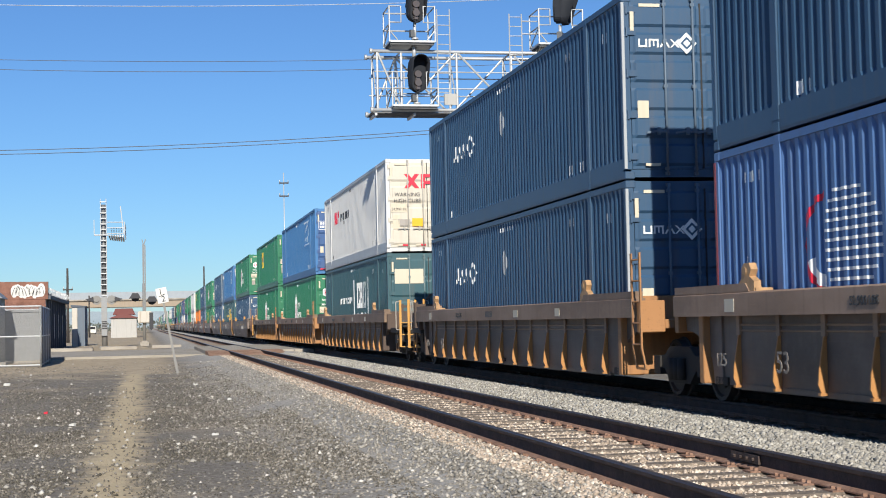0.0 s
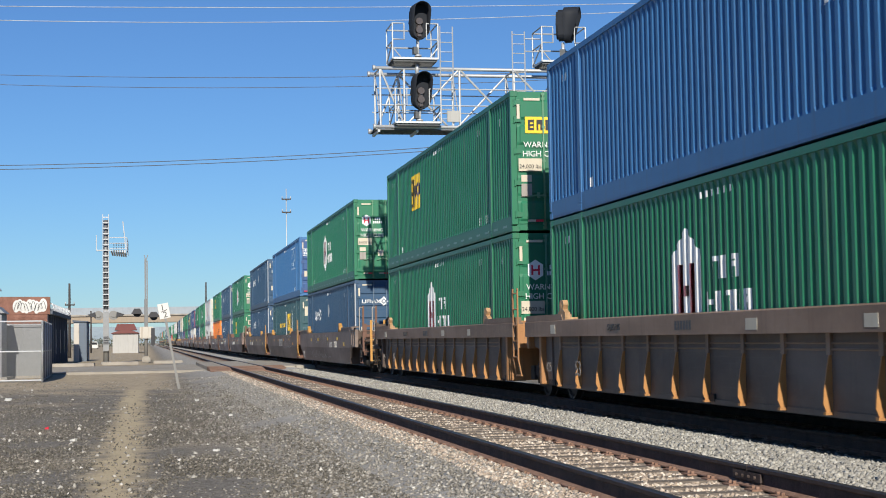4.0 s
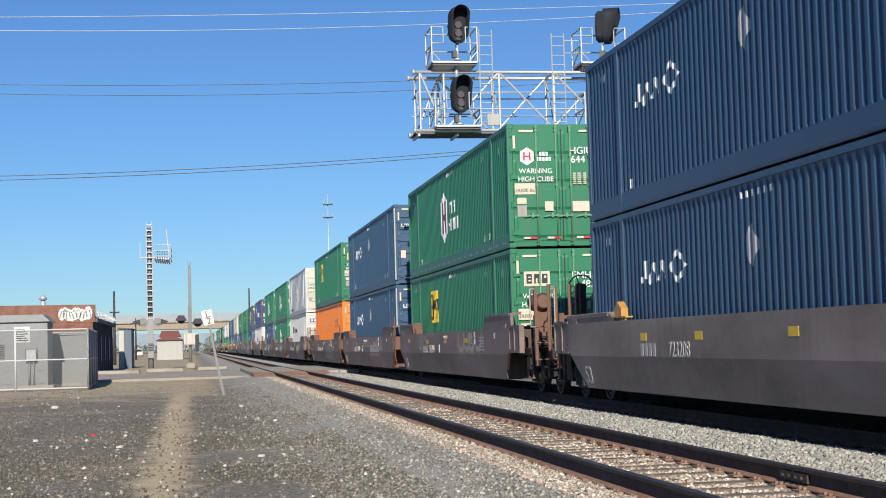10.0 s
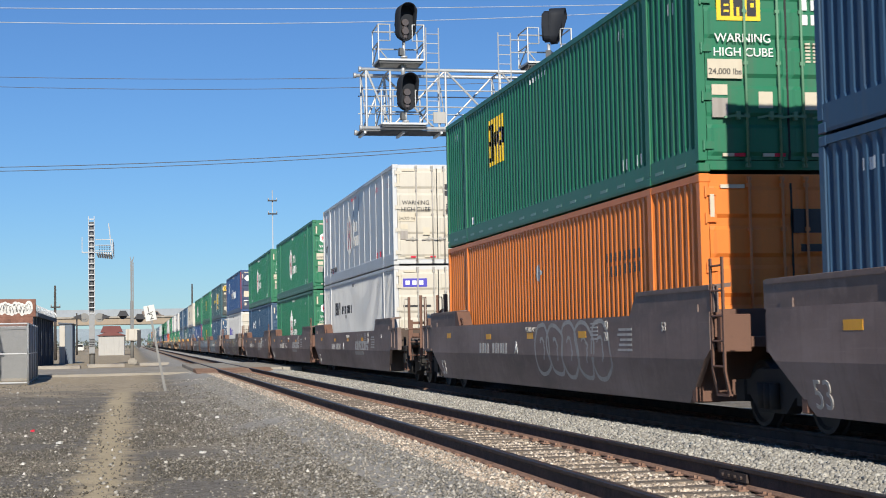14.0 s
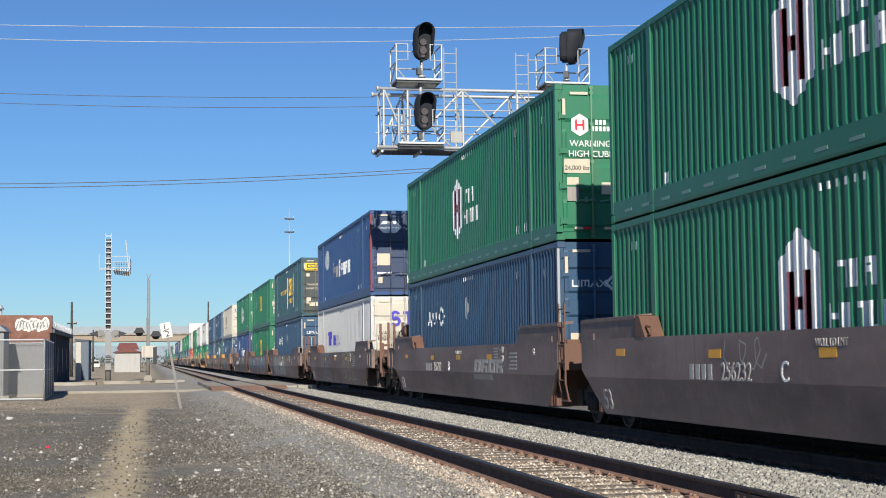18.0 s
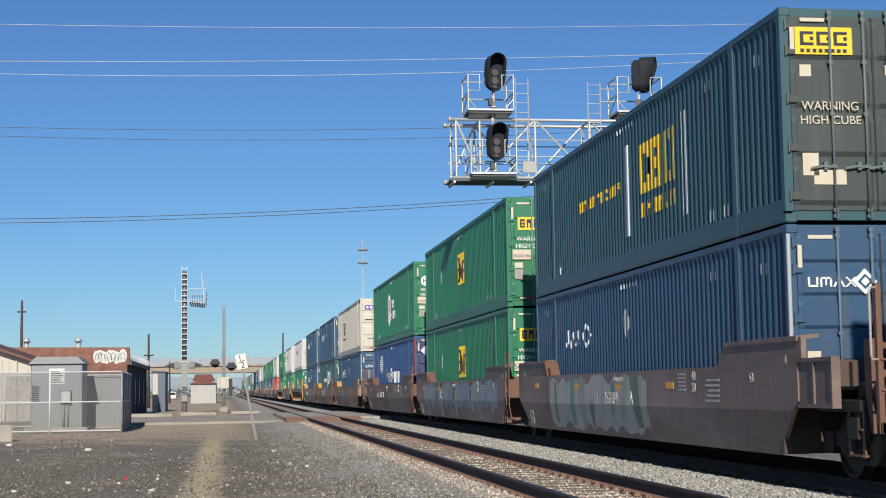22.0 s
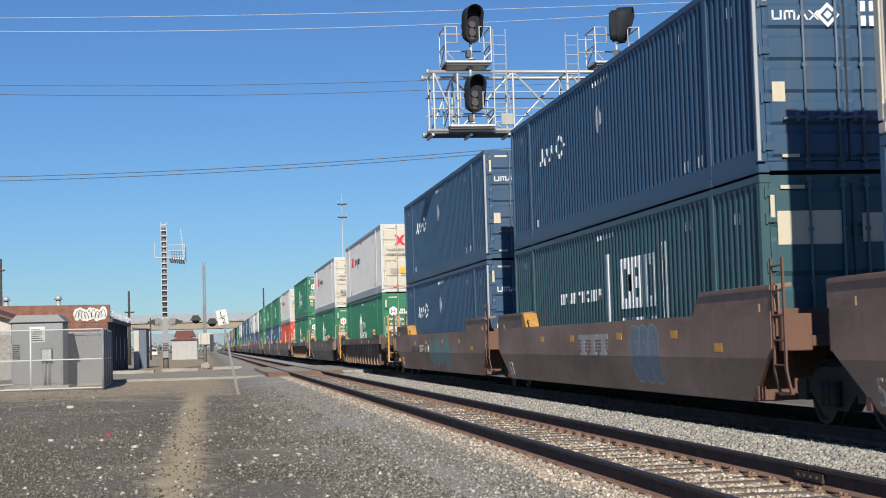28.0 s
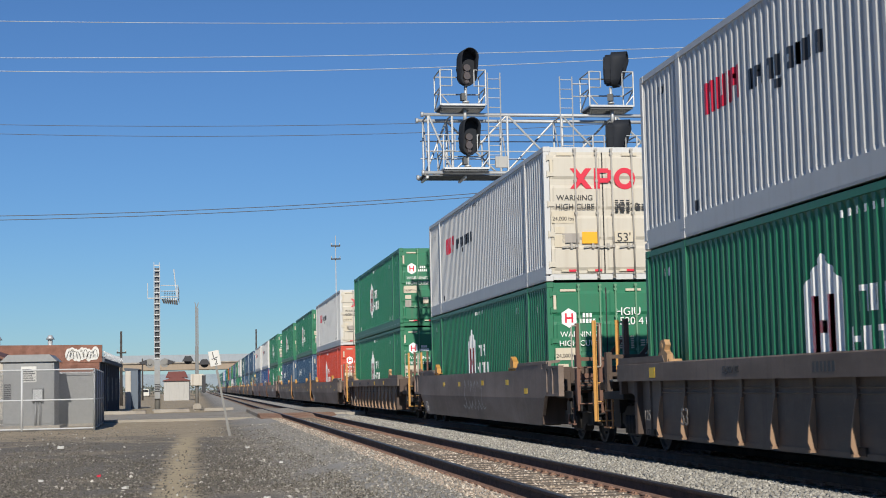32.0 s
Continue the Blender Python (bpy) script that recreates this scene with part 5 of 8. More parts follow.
def ladder_mesh(mat):
    """Side ladder: two flat stiles that kink inward at the foot, with rungs."""
    bm = bm_new()
    for y in (-0.19, 0.19):
        for (x0, z0), (x1, z1) in zip(((0.06, 0.42), (0.0, 0.72), (0.0, 1.25)), ((0.0, 0.72), (0.0, 1.25), (0.0, 2.12))):
            prism(bm, [(x0 - 0.012, z0), (x1 - 0.012, z1), (x1 + 0.012, z1), (x0 + 0.012, z0)], 1, y - 0.027, y + 0.027)
    for k in range(5):
        tube(bm, (0, -0.19, 0.78 + 0.31 * k), (0, 0.19, 0.78 + 0.31 * k), 0.014, 5)
    box(bm, 0.04, 0.09, -0.2, 0.2, 0.41, 0.44)
    return finish(bm, "ladder", mat)


def corner_ladder_mesh(mat, low, top):
    """Ladder of flat bars on the end sheet with grab hoops above; faces the gap."""
    bm = bm_new()
    for x in (-0.22, 0.22):
        box(bm, x - 0.032, x + 0.032, -0.012, 0.012, low, top)
        box(bm, x - 0.032, x - 0.018, 0.012, 0.06, low, top)
    for z in (low + 0.01, low + 0.36, low + 0.7):
        tube(bm, (-0.22, -0.02, z), (0.22, -0.02, z), 0.014, 5)
    return finish(bm, "corner_ladder", mat)


def hoop_mesh(low, top):
    """One bent grab iron; stands out from its post."""
    bm = bm_new()
    path_tube(bm, [(0, -0.01, low), (-0.10, -0.09, low), (-0.115, -0.10, low + 0.04), (-0.115, -0.10, top - 0.04), (-0.10, -0.09, top), (0, -0.01, top)], 0.014, 6)
    return finish(bm, "grab_hoop", M["hoop"])


def end_frame_mesh(mat):
    """Braced frame of the coupled end: cross rails, two sloping braces, gusset plates."""
    bm = bm_new()
    for z in (1.30, 1.62):
        box(bm, -1.25, 1.25, -2.50, -2.44, z - 0.035, z + 0.035)
    for s in (-1, 1):
        prism(bm, [(s * 1.15, 1.16), (s * 1.03, 1.16), (s * 0.36, 1.98), (s * 0.44, 1.98)], 1, -2.47, -2.43)
        prism(bm, [(s * 1.28, 0.96), (s * 0.98, 0.96), (s * 1.10, 1.34), (s * 1.28, 1.34)], 1, -2.62, -2.58)
        box(bm, s * 1.30 - 0.05, s * 1.30 + 0.05, -2.56, -2.40, 0.62, 1.70)
    box(bm, -1.0, -0.70, -2.70, -2.52, 0.55, 0.86)
    return finish(bm, "end_frame", mat)


def step_mesh(mat):
    """Hanging sill step: two straps and a tread."""
    bm = bm_new()
    for y in (-0.20, 0.20):
        box(bm, -0.012, 0.012, y - 0.025, y + 0.025, 0.34, 1.0)
    for z in (0.36, 0.66):
        box(bm, -0.03, 0.05, -0.2, 0.2, z - 0.012, z + 0.012)
    return finish(bm, "sill_step", mat)


def post_mesh(mat):
    """Upright end post of channel section with a grab iron."""
    bm = bm_new()
    prism(bm, [(-0.05, -0.05), (0.05, -0.05), (0.05, -0.03), (-0.03, -0.03), (-0.03, 0.05), (-0.05, 0.05)], 2, 0.95, 2.38)
    path_tube(bm, [(-0.06, -0.06, 1.25), (-0.06, -0.22, 1.25), (-0.06, -0.22, 2.36), (-0.06, -0.06, 2.36)], 0.014, 5)
    return finish(bm, "end_post", mat)


def grating_mesh(mat):
    """Small running board of open grating across the end."""
    bm = bm_new()
    for k in range(9):
        box(bm, -1.3, 1.3, -2.62 + 0.055 * k, -2.60 + 0.055 * k, 1.17, 1.21)
    for k in range(14):
        box(bm, -1.3 + 0.2 * k - 0.012, -1.3 + 0.2 * k + 0.012, -2.64, -2.14, 1.175, 1.20)
    return finish(bm, "running_board", mat)


def valve_mesh(mat):
    """Brake cylinder, reservoir and pipes under the end platform."""
    bm = bm_new()
    tube(bm, (-1.15, -1.9, 1.02), (-0.3, -1.9, 1.02), 0.17, 10)
    tube(bm, (-1.0, -2.35, 0.85), (-1.0, -1.5, 0.85), 0.12, 10)
    path_tube(bm, [(-1.38, -2.55, 0.5), (-1.38, -2.4, 0.95), (-1.25, -2.0, 1.0), (-1.25, -1.2, 0.9)], 0.022, 5)
    path_tube(bm, [(-1.3, -2.7, 1.05), (-1.3, -2.7, 0.62), (-1.05, -2.9, 0.55), (-0.6, -3.1, 0.62)], 0.018, 5)
    box(bm, -1.42, -1.22, -2.3, -2.0, 0.55, 0.8)
    return finish(bm, "brake_gear", mat)


def brake_mesh():
    bm = bm_new()
    tube(bm, (0, -0.03, 1.95), (0, 0.03, 1.95), 0.05, 8)
    n = 14
    path_tube(bm, [(0.29 * math.cos(2 * math.pi * i / n), 0, 1.95 + 0.29 * math.sin(2 * math.pi * i / n)) for i in range(n + 1)], 0.016, 5)
    for k in range(4):
        a = k * math.pi / 2 + 0.4
        tube(bm, (0, 0, 1.95), (0.26 * math.cos(a), 0, 1.95 + 0.26 * math.sin(a)), 0.012, 5)
    box(bm, -0.1, 0.1, 0.0, 0.12, 1.1, 2.05)
    return finish(bm, "brake_wheel", M["black"])


def hose_mesh():
    bm = bm_new()
    for x in (-0.9, -0.55, 0.6):
        path_tube(bm, [(x, 0, 1.0), (x + 0.05, -0.3, 0.72), (x + 0.08, -0.7, 0.62), (x + 0.1, -1.0, 0.75)], 0.025, 6)
    return finish(bm, "brake_hose", M["rubber"])


# style: side material, ribs, detail colour, guide colour, label
STYLE = {
    "ribbed": ("rib", True, "fitting", "cast_tan", "brown ribbed well car with yellow-painted stiffeners"),
    "ribdark": ("rib_dark", True, "fitting", "cast_tan", "dark ribbed well car with worn orange stiffeners"),
    "dark": ("dark", False, "rust", "yellow", "dark grey-brown smooth-sided well car, grimy"),
    "brown": ("brown", False, "rust", "rust", "dark brown smooth-sided well car with red-brown fittings"),
    "tan": ("tan", False, "rust", "yellow", "tan-brown smooth-sided well car with graffiti"),
}
CARMESH = {}


def car_mesh(kind, key, build):
    if (kind, key) not in CARMESH:
        CARMESH[kind, key] = build()
    return CARMESH[kind, key]


def side_bars(rows, mats):
    bm = bm_new()
    for y0, y1, z0, z1, mi in rows:
        if z0 >= 0.86:
            box(bm, -0.004, 0.006, y0, y1, z0, z1, mi)
        else:
            k0, k1 = 0.10 * (0.86 - z0) / 0.58, 0.10 * (0.86 - z1) / 0.58
            prism(bm, [(k0 - 0.005, z0), (k0 + 0.005, z0), (k1 + 0.005, z1), (k1 - 0.005, z1)], 1, y0, y1, mi)
    return finish(bm, "sill_marking", mats)


def end_panel_mesh(mat):
    bm = bm_new()
    box(bm, -0.03, 0.03, -1.95, -0.90, 0.90, 1.50)
    for z in (0.90, 1.46):
        box(bm, -0.055, 0.055, -1.97, -0.90, z, z + 0.05)
    for y in (-1.98, -1.42):
        box(bm, -0.055, 0.055, y, y + 0.05, 0.90, 1.51)
    return finish(bm, "end_panel", mat)


def tank_mesh():
    bm = bm_new()
    x, z = 1.0, 1.85
    tube(bm, (x, -1.75, z), (x, -1.05, z), 0.2, 14)
    tube(bm, (x, -1.83, z), (x, -1.75, z), 0.12, 14, r2=0.2)
    box(bm, x - 0.12, x + 0.12, -1.7, -1.5, 1.1, z - 0.15)
    return finish(bm, "air_reservoir", M["rust"])


def well_car(style, near_end, far_end, number, y):
    sm, ribs, dm, gm, label = STYLE[style]
    u = thing("well_car", label, "rail car", "well cars of the train", pose(TRAIN_X, y, 0))
    for s in (-1, 1):
        rot = Matrix.Translation((-SIDE_X, 0, 0)) if s < 0 else Matrix.Translation((SIDE_X, CL, 0)) @ pose(0, 0, 0, 0, 0, 180)
        o = part("side_sill", car_mesh(style, "side", lambda: rib_side(M[sm]) if ribs else smooth_side(M[sm])), None, u)
        o.matrix_basis = rot
        if ribs and s < 0:
            for k in range(13):
                r = part("stiffener", car_mesh(style, "rib", lambda: rib_mesh(M["ribplate" if style == "ribbed" else "rib_worn"])), None, o, "worn tapered stiffener plate" if k == 0 else "")
                r.location = (0, 0.9 + k * (CL - 1.8) / 12, 0)
        for e, yy in ((0, 0.0), (1, CL)):
            m = rot @ Matrix.Translation((0, yy, 0)) @ (Matrix.Identity(4) if e == 0 else pose(0, 0, 0, 0, 0, 0))
            lift = 1.60 if style == "dark" else 1.78
            if not ribs:
                gp = part("guide_plate", car_mesh(style, "riser%d" % e, lambda: riser_mesh(M[sm], lift) if e == 0 else mirrored(riser_mesh(M[sm], lift))), None, u)
                gp.matrix_basis = m
            if style in ("brown", "tan"):
                if e == 1:
                    g = part("guide_wedge", car_mesh(style, "wedge", lambda: wedge_mesh(M[gm])), None, u, "painted slanting guide block")
                    g.matrix_basis = rot @ Matrix.Translation((-0.01, CL - 1.98, 0)) if s < 0 else rot @ Matrix.Translation((-0.01, 1.98, 0)) @ Matrix.Diagonal((1, -1, 1, 1))
                continue
            g = part("container_guide", car_mesh(style, "guide", lambda: guide_mesh(M[gm], not ribs)), None, u, "painted container guide")
            at = 1.55 if ribs else 2.55
            g.matrix_basis = rot @ Matrix.Translation((-0.02, (at if e == 0 else CL - at), 0))
        if s < 0:
            for yy in () if near_end else (-1.12,):
                l = part("ladder", car_mesh(style, "ladder", lambda: ladder_mesh(M["yellow"] if style == "dark" else M[dm])), None, u, "narrow steel ladder")
                l.location = (-SIDE_X + 0.02, yy, 0)
    for e in (0, 1):
        m = Matrix.Identity(4) if e == 0 else Matrix.Translation((0, CL, 0)) @ pose(0, 0, 0, 0, 0, 180)
        loose = (near_end, far_end)[e]
        # coupled ends get the darker brown: shade painted in, same parts otherwise
        em = M["end_brown"] if loose else M[dm]
        for j, (name, dims) in enumerate(end_pieces()):
            o = part(name, car_mesh(style, "end%d%d" % (loose, j), lambda: box_mesh(name, dims, em)), None, u)
            o.matrix_basis = m
        if loose:
            for j, (name, dims) in enumerate(coupler_pieces()):
                o = part(name, car_mesh("any", "cp%d" % j, lambda: box_mesh(name, dims, M["black"])), None, u)
                o.matrix_basis = m
            o = part("coupler", car_mesh(style, "coupler", lambda: coupler_mesh(M["black"])), None, u, "black coupler and draft gear")
            o.matrix_basis = m
            for x in (-1.2, 1.2):
                top = {"ribbed": 1.8}.get(style, 2.3)
                p = part("corner_ladder", car_mesh(style, "corner", lambda: corner_ladder_mesh(M["yellow"] if ribs else M["rust"], 0.45 if ribs else 0.75, top)), None, u, "ladder of flat bars with hand hoops")
                p.matrix_basis = m @ Matrix.Translation((x, -2.98, 0))
                for dx in (-0.22, 0.22):
                    h = part("grab_hoop", car_mesh(style, "hoop", lambda: hoop_mesh(top - 0.85, top - 0.05)), None, p, "pale bent grab iron")
                    h.location = (dx - 0.03, 0, 0)
            for x in (-0.55, 0.55):
                p = part("bulkhead_rib", car_mesh(style, "brib", lambda: box_mesh("bulkhead_rib", (-0.04, 0.04, -0.32, -0.2, 0.45, 1.48), em)), None, u)
                p.matrix_basis = m @ Matrix.Translation((x, 0, 0))
            p = part("end_frame", car_mesh(style, "eframe", lambda: end_frame_mesh(M["end_brown"] if ribs else M["rust"])), None, u, "braced brown frame across the coupled end")
            p.matrix_basis = m
            for x in (-1.38, 1.38):
                p = part("sill_step", car_mesh(style, "step", lambda: step_mesh(M["fitting"] if ribs else M["rust"])), None, u, "hanging sill step")
                p.matrix_basis = m @ Matrix.Translation((x, -2.2, 0))
            if not ribs:
                for x in (-1, 1):
                    p = part("end_panel", car_mesh(style, "panel", lambda: end_panel_mesh(M[sm])), None, u, "flat side panel with a rim at the coupled end")
                    p.matrix_basis = m @ Matrix.Translation((x * (SIDE_X - 0.05), 0, 0))
            p = part("running_board", car_mesh("any", "board", lambda: grating_mesh(M["dark_steel"])), None, u, "open grating step board")
            p.matrix_basis = m
            p = part("brake_gear", car_mesh("any", "gear", lambda: valve_mesh(M["black"])), None, u, "grimy brake cylinder and pipes")
            p.matrix_basis = m
            for x in () if style == "ribbed" else (-0.35, 0.45):
                p = part("end_post", car_mesh(style, "post", lambda: post_mesh(M["cast_tan"] if ribs else M["rust"])), None, u, "upright end post with grab iron")
                p.matrix_basis = m @ Matrix.Translation((x, -2.72 if abs(x) > 1 else -2.6, 0))
            p = part("brake_hose", car_mesh("any", "hose", hose_mesh), None, u, "black rubber brake hoses")
            p.matrix_basis = m @ Matrix.Translation((0, -2.7, 0))
            if (number, e) in ((8, 0), (13, 1)):
                p = part("air_reservoir", car_mesh("any", "tank%d" % e, tank_mesh if e else lambda: side_swapped(tank_mesh())), None, u, "round brown air reservoir on a bracket")
                p.matrix_basis = m @ Matrix.Translation((0, -0.15, 0.15))
            if (number, e) in ((8, 0), (13, 1), (18, 0)):
                p = part("brake_wheel", car_mesh("any", "brake", brake_mesh), None, u, "black hand brake wheel")
                p.matrix_basis = m @ Matrix.Translation((-0.35 if e == 0 else 0.85, -2.75, 0.3 if e == 0 else -0.1))
    floor = part("well_floor", car_mesh("any", "floor", floor_mesh), None, u)
    bogie(u, -MID, number <= 26)
    if far_end:
        bogie(u, CL + MID, number <= 26)
    return u


def side_swapped(me):
    me.transform(Matrix.Diagonal((-1, 1, 1, 1)))
    me.flip_normals()
    return me


def mirrored(me):
    me.transform(Matrix.Diagonal((1, -1, 1, 1)))
    me.flip_normals()
    return me


def floor_mesh():
    bm = bm_new()
    for y in (0.3, CL / 2, CL - 0.3):
        box(bm, -1.4, 1.4, y - 0.2, y + 0.2, 0.30, 0.395)
    for x in (-1.2, 1.2):
        box(bm, x - 0.15, x + 0.15, 0.1, CL - 0.1, 0.28, 0.37)
    return finish(bm, "well_floor", M["black"])


# place of each box's door end along the train at 0 s, top box, bottom box, car
SPEED = 13.747
TRAIN = [
    (2.40, "umax", "pacb", "ribbed"), (22.25, "umax", "umax", "ribbed"), (45.74, "xpo", "csx", "ribbed"), (65.60, "apl", "hub", "ribbed"),
    (84.66, "emp", "hub", "ribbed"), (108.55, "hubt", "umax", "dark"), (128.25, "apl", "csxl", "dark"), (148.20, "umax", "umax", "dark"),
    (171.50, "hubt", "empc", "brown"), (191.36, "umax", "umax", "brown"), (211.04, "emp", "schn", "brown"), (234.78, "hubw", "xpow", "brown"),
    (254.50, "hubt", "hub", "brown"), (273.95, "hubt", "umax", "brown"), (297.60, "pacer", "stg", "brown"), (321.20, "csxy", "umax", "brown"),
    (340.99, "empl", "empl", "brown"), (360.69, "hubt", "pacer", "brown"), (384.23, "csxw", "umax", "tan"), (404.01, "umax", "csx", "tan"),
    (423.76, "umax", "umax", "tan"), (447.69, "xpo", "hub", "ribdark"), (471.01, "xpo", "hub", "dark"), (494.53, "hubt", "hub", "ribdark"),
    (518.02, "xpo", "hubr", "dark"), (537.74, "hubt", "umax", "dark"), (557.46, "hubt", "umax", "dark"), (581.01, "hubt", "hub", "brown"),
    (600.73, "xpo", "pacer", "brown"), (620.45, "xpo", "umax", "brown"), (644.00, "umax", "csxy", "dark"), (663.72, "umax", "umax", "dark"),
    (683.44, "csx", "umax", "dark"), (706.99, "xpo", "hub", "brown"), (726.71, "hubt", "hub", "brown"), (746.43, "umax", "umax", "brown"),
    (769.98, "emp", "xpow", "dark"), (789.70, "umax", "hub", "dark"), (809.42, "schn", "umax", "dark"), (832.97, "hubt", "umax", "brown"),
    (852.69, "apl", "hub", "brown"), (872.41, "xpo", "umax", "brown"), (895.96, "umax", "umax", "dark"), (915.68, "hubt", "emp", "dark"),
    (935.40, "umax", "csx", "dark"), (958.95, "hubt", "hub", "brown"), (978.67, "xpo", "umax", "brown"), (998.39, "umax", "umax", "brown"),
]
# numbers on the doors that can be read: car and level, the two lines
NUMBERS = {(5, 1): ("HGIU", "501 153"), (5, 0): ("UMXU", "259 142"), (8, 1): ("HGIU", "644 197"), (8, 0): ("EMHU", "4827"), (14, 1): ("UMXU", "892\n979"), (21, 0): ("HGIU", "502 192"), (22, 0): ("HGIU", "520 41"), (21, 1): ("", "423485"), (22, 1): ("", "42220")}


def door_number(c, key, car, level):
    """Owner code and number on the right-hand door; plain bars where they cannot be read."""
    ink = M["logo_black"] if LIVERY[key][0] == "white" else M["logo_white"]
    x, z, size = (2.12, 2.02, 0.17) if key == "pacer" else (1.76, 2.25, 0.235)
    if LIVERY[key][2] == "xpo":
        x, z, size = 1.70, 1.80, 0.20
    first, second = NUMBERS.get((car, level), ("", ""))
    if second:
        if first:
            part("lettering", text_mesh(first, size, ink), None, c).location = (x, -0.037, z)
        lines = second.split("\n")
        for k, body in enumerate(lines):
            part("lettering", text_mesh(body, size, ink), None, c).location = (x + (0.13 if len(lines) == 1 else 0.0), -0.037, z - (0.205 if len(lines) == 1 else 0.15) * (k + 1))
    else:
        bm = bm_new()
        for k in range(4):
            plate(bm, x - 0.24 + 0.13 * k, x - 0.17 + 0.13 * k, z - 0.07, z + 0.07, 0)
        for k in range(6):
            plate(bm, x - 0.24 + 0.125 * k, x - 0.165 + 0.125 * k, z - 0.27, z - 0.13, 0)
        part("door_code", bm, ink, c, "code as plain bars", kind="stuff")
    if (car, level) == (5, 0):
        bm = bm_new()
        prism(bm, [(2.19 - 0.22, 1.72), (2.19, 1.50), (2.19 + 0.22, 1.72), (2.19, 1.94)], 1, -0.055, -0.03)
        part("placard", bm, M["placard"], c, "pale yellow-green diamond placard")


M["placard"] = paint("placard_pale", (0.50, 0.55, 0.40), dirt=0.3)
LOW_Z, TOP_Z = 0.40, 3.318
MOVING, JOBS = [], []
for i, (s, top, low, style) in enumerate(TRAIN):
    near = i == 0 or s - TRAIN[i - 1][0] > 21.5
    far = i == len(TRAIN) - 1 or TRAIN[i + 1][0] - s > 21.5
    if i == 0:
        near = False
    MOVING.append((well_car(style, near, far, i, s), TRAIN_X, s, 0.0))
    for key, z in ((low, LOW_Z), (top, TOP_Z)):
        box_ob = container(key, pose(TRAIN_X - CW / 2, s, z), i > 27)
        if LIVERY[key][2] in ("green", "xpo", "hubw", "navy", "royal", "emp", "empc") and i <= 27:
            JOBS.append((box_ob, key, i, int(z > 2)))
        MOVING.append((box_ob, TRAIN_X - CW / 2, s, z))
# after all copies are made
for job in JOBS:
    door_number(*job)


# ---- signal bridge ----
GY = 46.0                               # centre of the bridge along the track


def signal_bridge():
    g = thing("signal_bridge", "galvanised cantilever signal bridge with lattice mast over the tracks", "signal bridge", at=pose(0, GY, 0))
    x0, x1 = 6.98, 18.2
    zl, zu = 7.70, 9.52
    ya, yb = -0.55, 0.55
    for z in (zl, zu):
        for y in (ya, yb):
            bm = bm_new()
            tube(bm, (x0 - 0.08, y, z), (x1, y, z), 0.054, 8)
            tube(bm, (x0 - 0.13, y, z), (x0 - 0.05, y, z), 0.085, 8)
            part("chord", bm, M["galv"], g)
    xs = [7.08, 7.83, 9.58, 11.33, 13.08, 14.83, 16.58, 17.5]
    for x in xs:
        bm = bm_new()
        for y in (ya, yb):
            tube(bm, (x, y, zl), (x, y, zu), 0.036, 6)
        for z in (zl, zu):
            tube(bm, (x, ya, z), (x, yb, z), 0.03, 6)
        tube(bm, (x, ya, zl), (x, yb, zu), 0.022, 5)
        part("upright_frame", bm, M["galv"], g)
    for i, (a, b) in enumerate(zip(xs, xs[1:])):
        bm = bm_new()
        for y in (ya, yb):
            p, q = ((a, y, zl), (b, y, zu)) if (i == 1) != (y == yb) else ((a, y, zu), (b, y, zl))
            tube(bm, p, q, 0.034, 6)
        tube(bm, (a, ya, zl), (b, yb, zl), 0.022, 5)
        part("diagonal", bm, M["galv"], g)
    for y, z in ((ya, 8.37), (ya, 8.89), (yb, 8.86), (yb, 8.30)):
        bm = bm_new()
        tube(bm, (x0, y, z), (x1, y, z), 0.020, 5)
        part("hand_rail", bm, M["galv"], g)
    for z in (10.52, 10.12):
        bm = bm_new()
        tube(bm, (11.7, ya - 0.05, z), (12.2, ya - 0.05, z), 0.02, 5)
        part("hand_rail", bm, M["galv"], g)
    for k in range(14):
        bm = bm_new()
        box(bm, x0 - 0.1, x1, ya + 0.08 * k, ya + 0.08 * k + 0.03, zl - 0.10, zl - 0.06)
        part("walkway_bar", bm, M["dark_steel"], g)
    for k in range(10):
        x = x0 + 1.2 * k
        bm = bm_new()
        box(bm, x, x + 0.07, ya - 0.05, yb + 0.05, zl - 0.17, zl - 0.10)
        part("walkway_bearer", bm, M["galv"], g)
    # lattice mast
    for dx in (0.0, 1.15):
        for y in (ya, yb):
            bm = bm_new()
            tube(bm, (17.5 + dx, y, -0.4), (17.5 + dx, y, 10.0), 0.075, 8)
            part("mast_leg", bm, M["galv"], g)
    n = 9
    for k in range(n):
        za, zb = -0.2 + 1.1 * k, -0.2 + 1.1 * (k + 1)
        bm = bm_new()
        for y in (ya, yb):
            tube(bm, (17.5, y, za if k % 2 else zb), (18.65, y, zb if k % 2 else za), 0.034, 6)
            tube(bm, (17.5, y, zb), (18.65, y, zb), 0.03, 6)
        for x in (17.5, 18.65):
            tube(bm, (x, ya, za if k % 2 else zb), (x, yb, zb if k % 2 else za), 0.03, 6)
        part("lattice", bm, M["galv"], g)
    bm = bm_new()
    box(bm, 17.2, 18.95, -0.9, 0.9, -0.5, -0.2)
    part("footing", bm, M["concrete"], g)
    return g


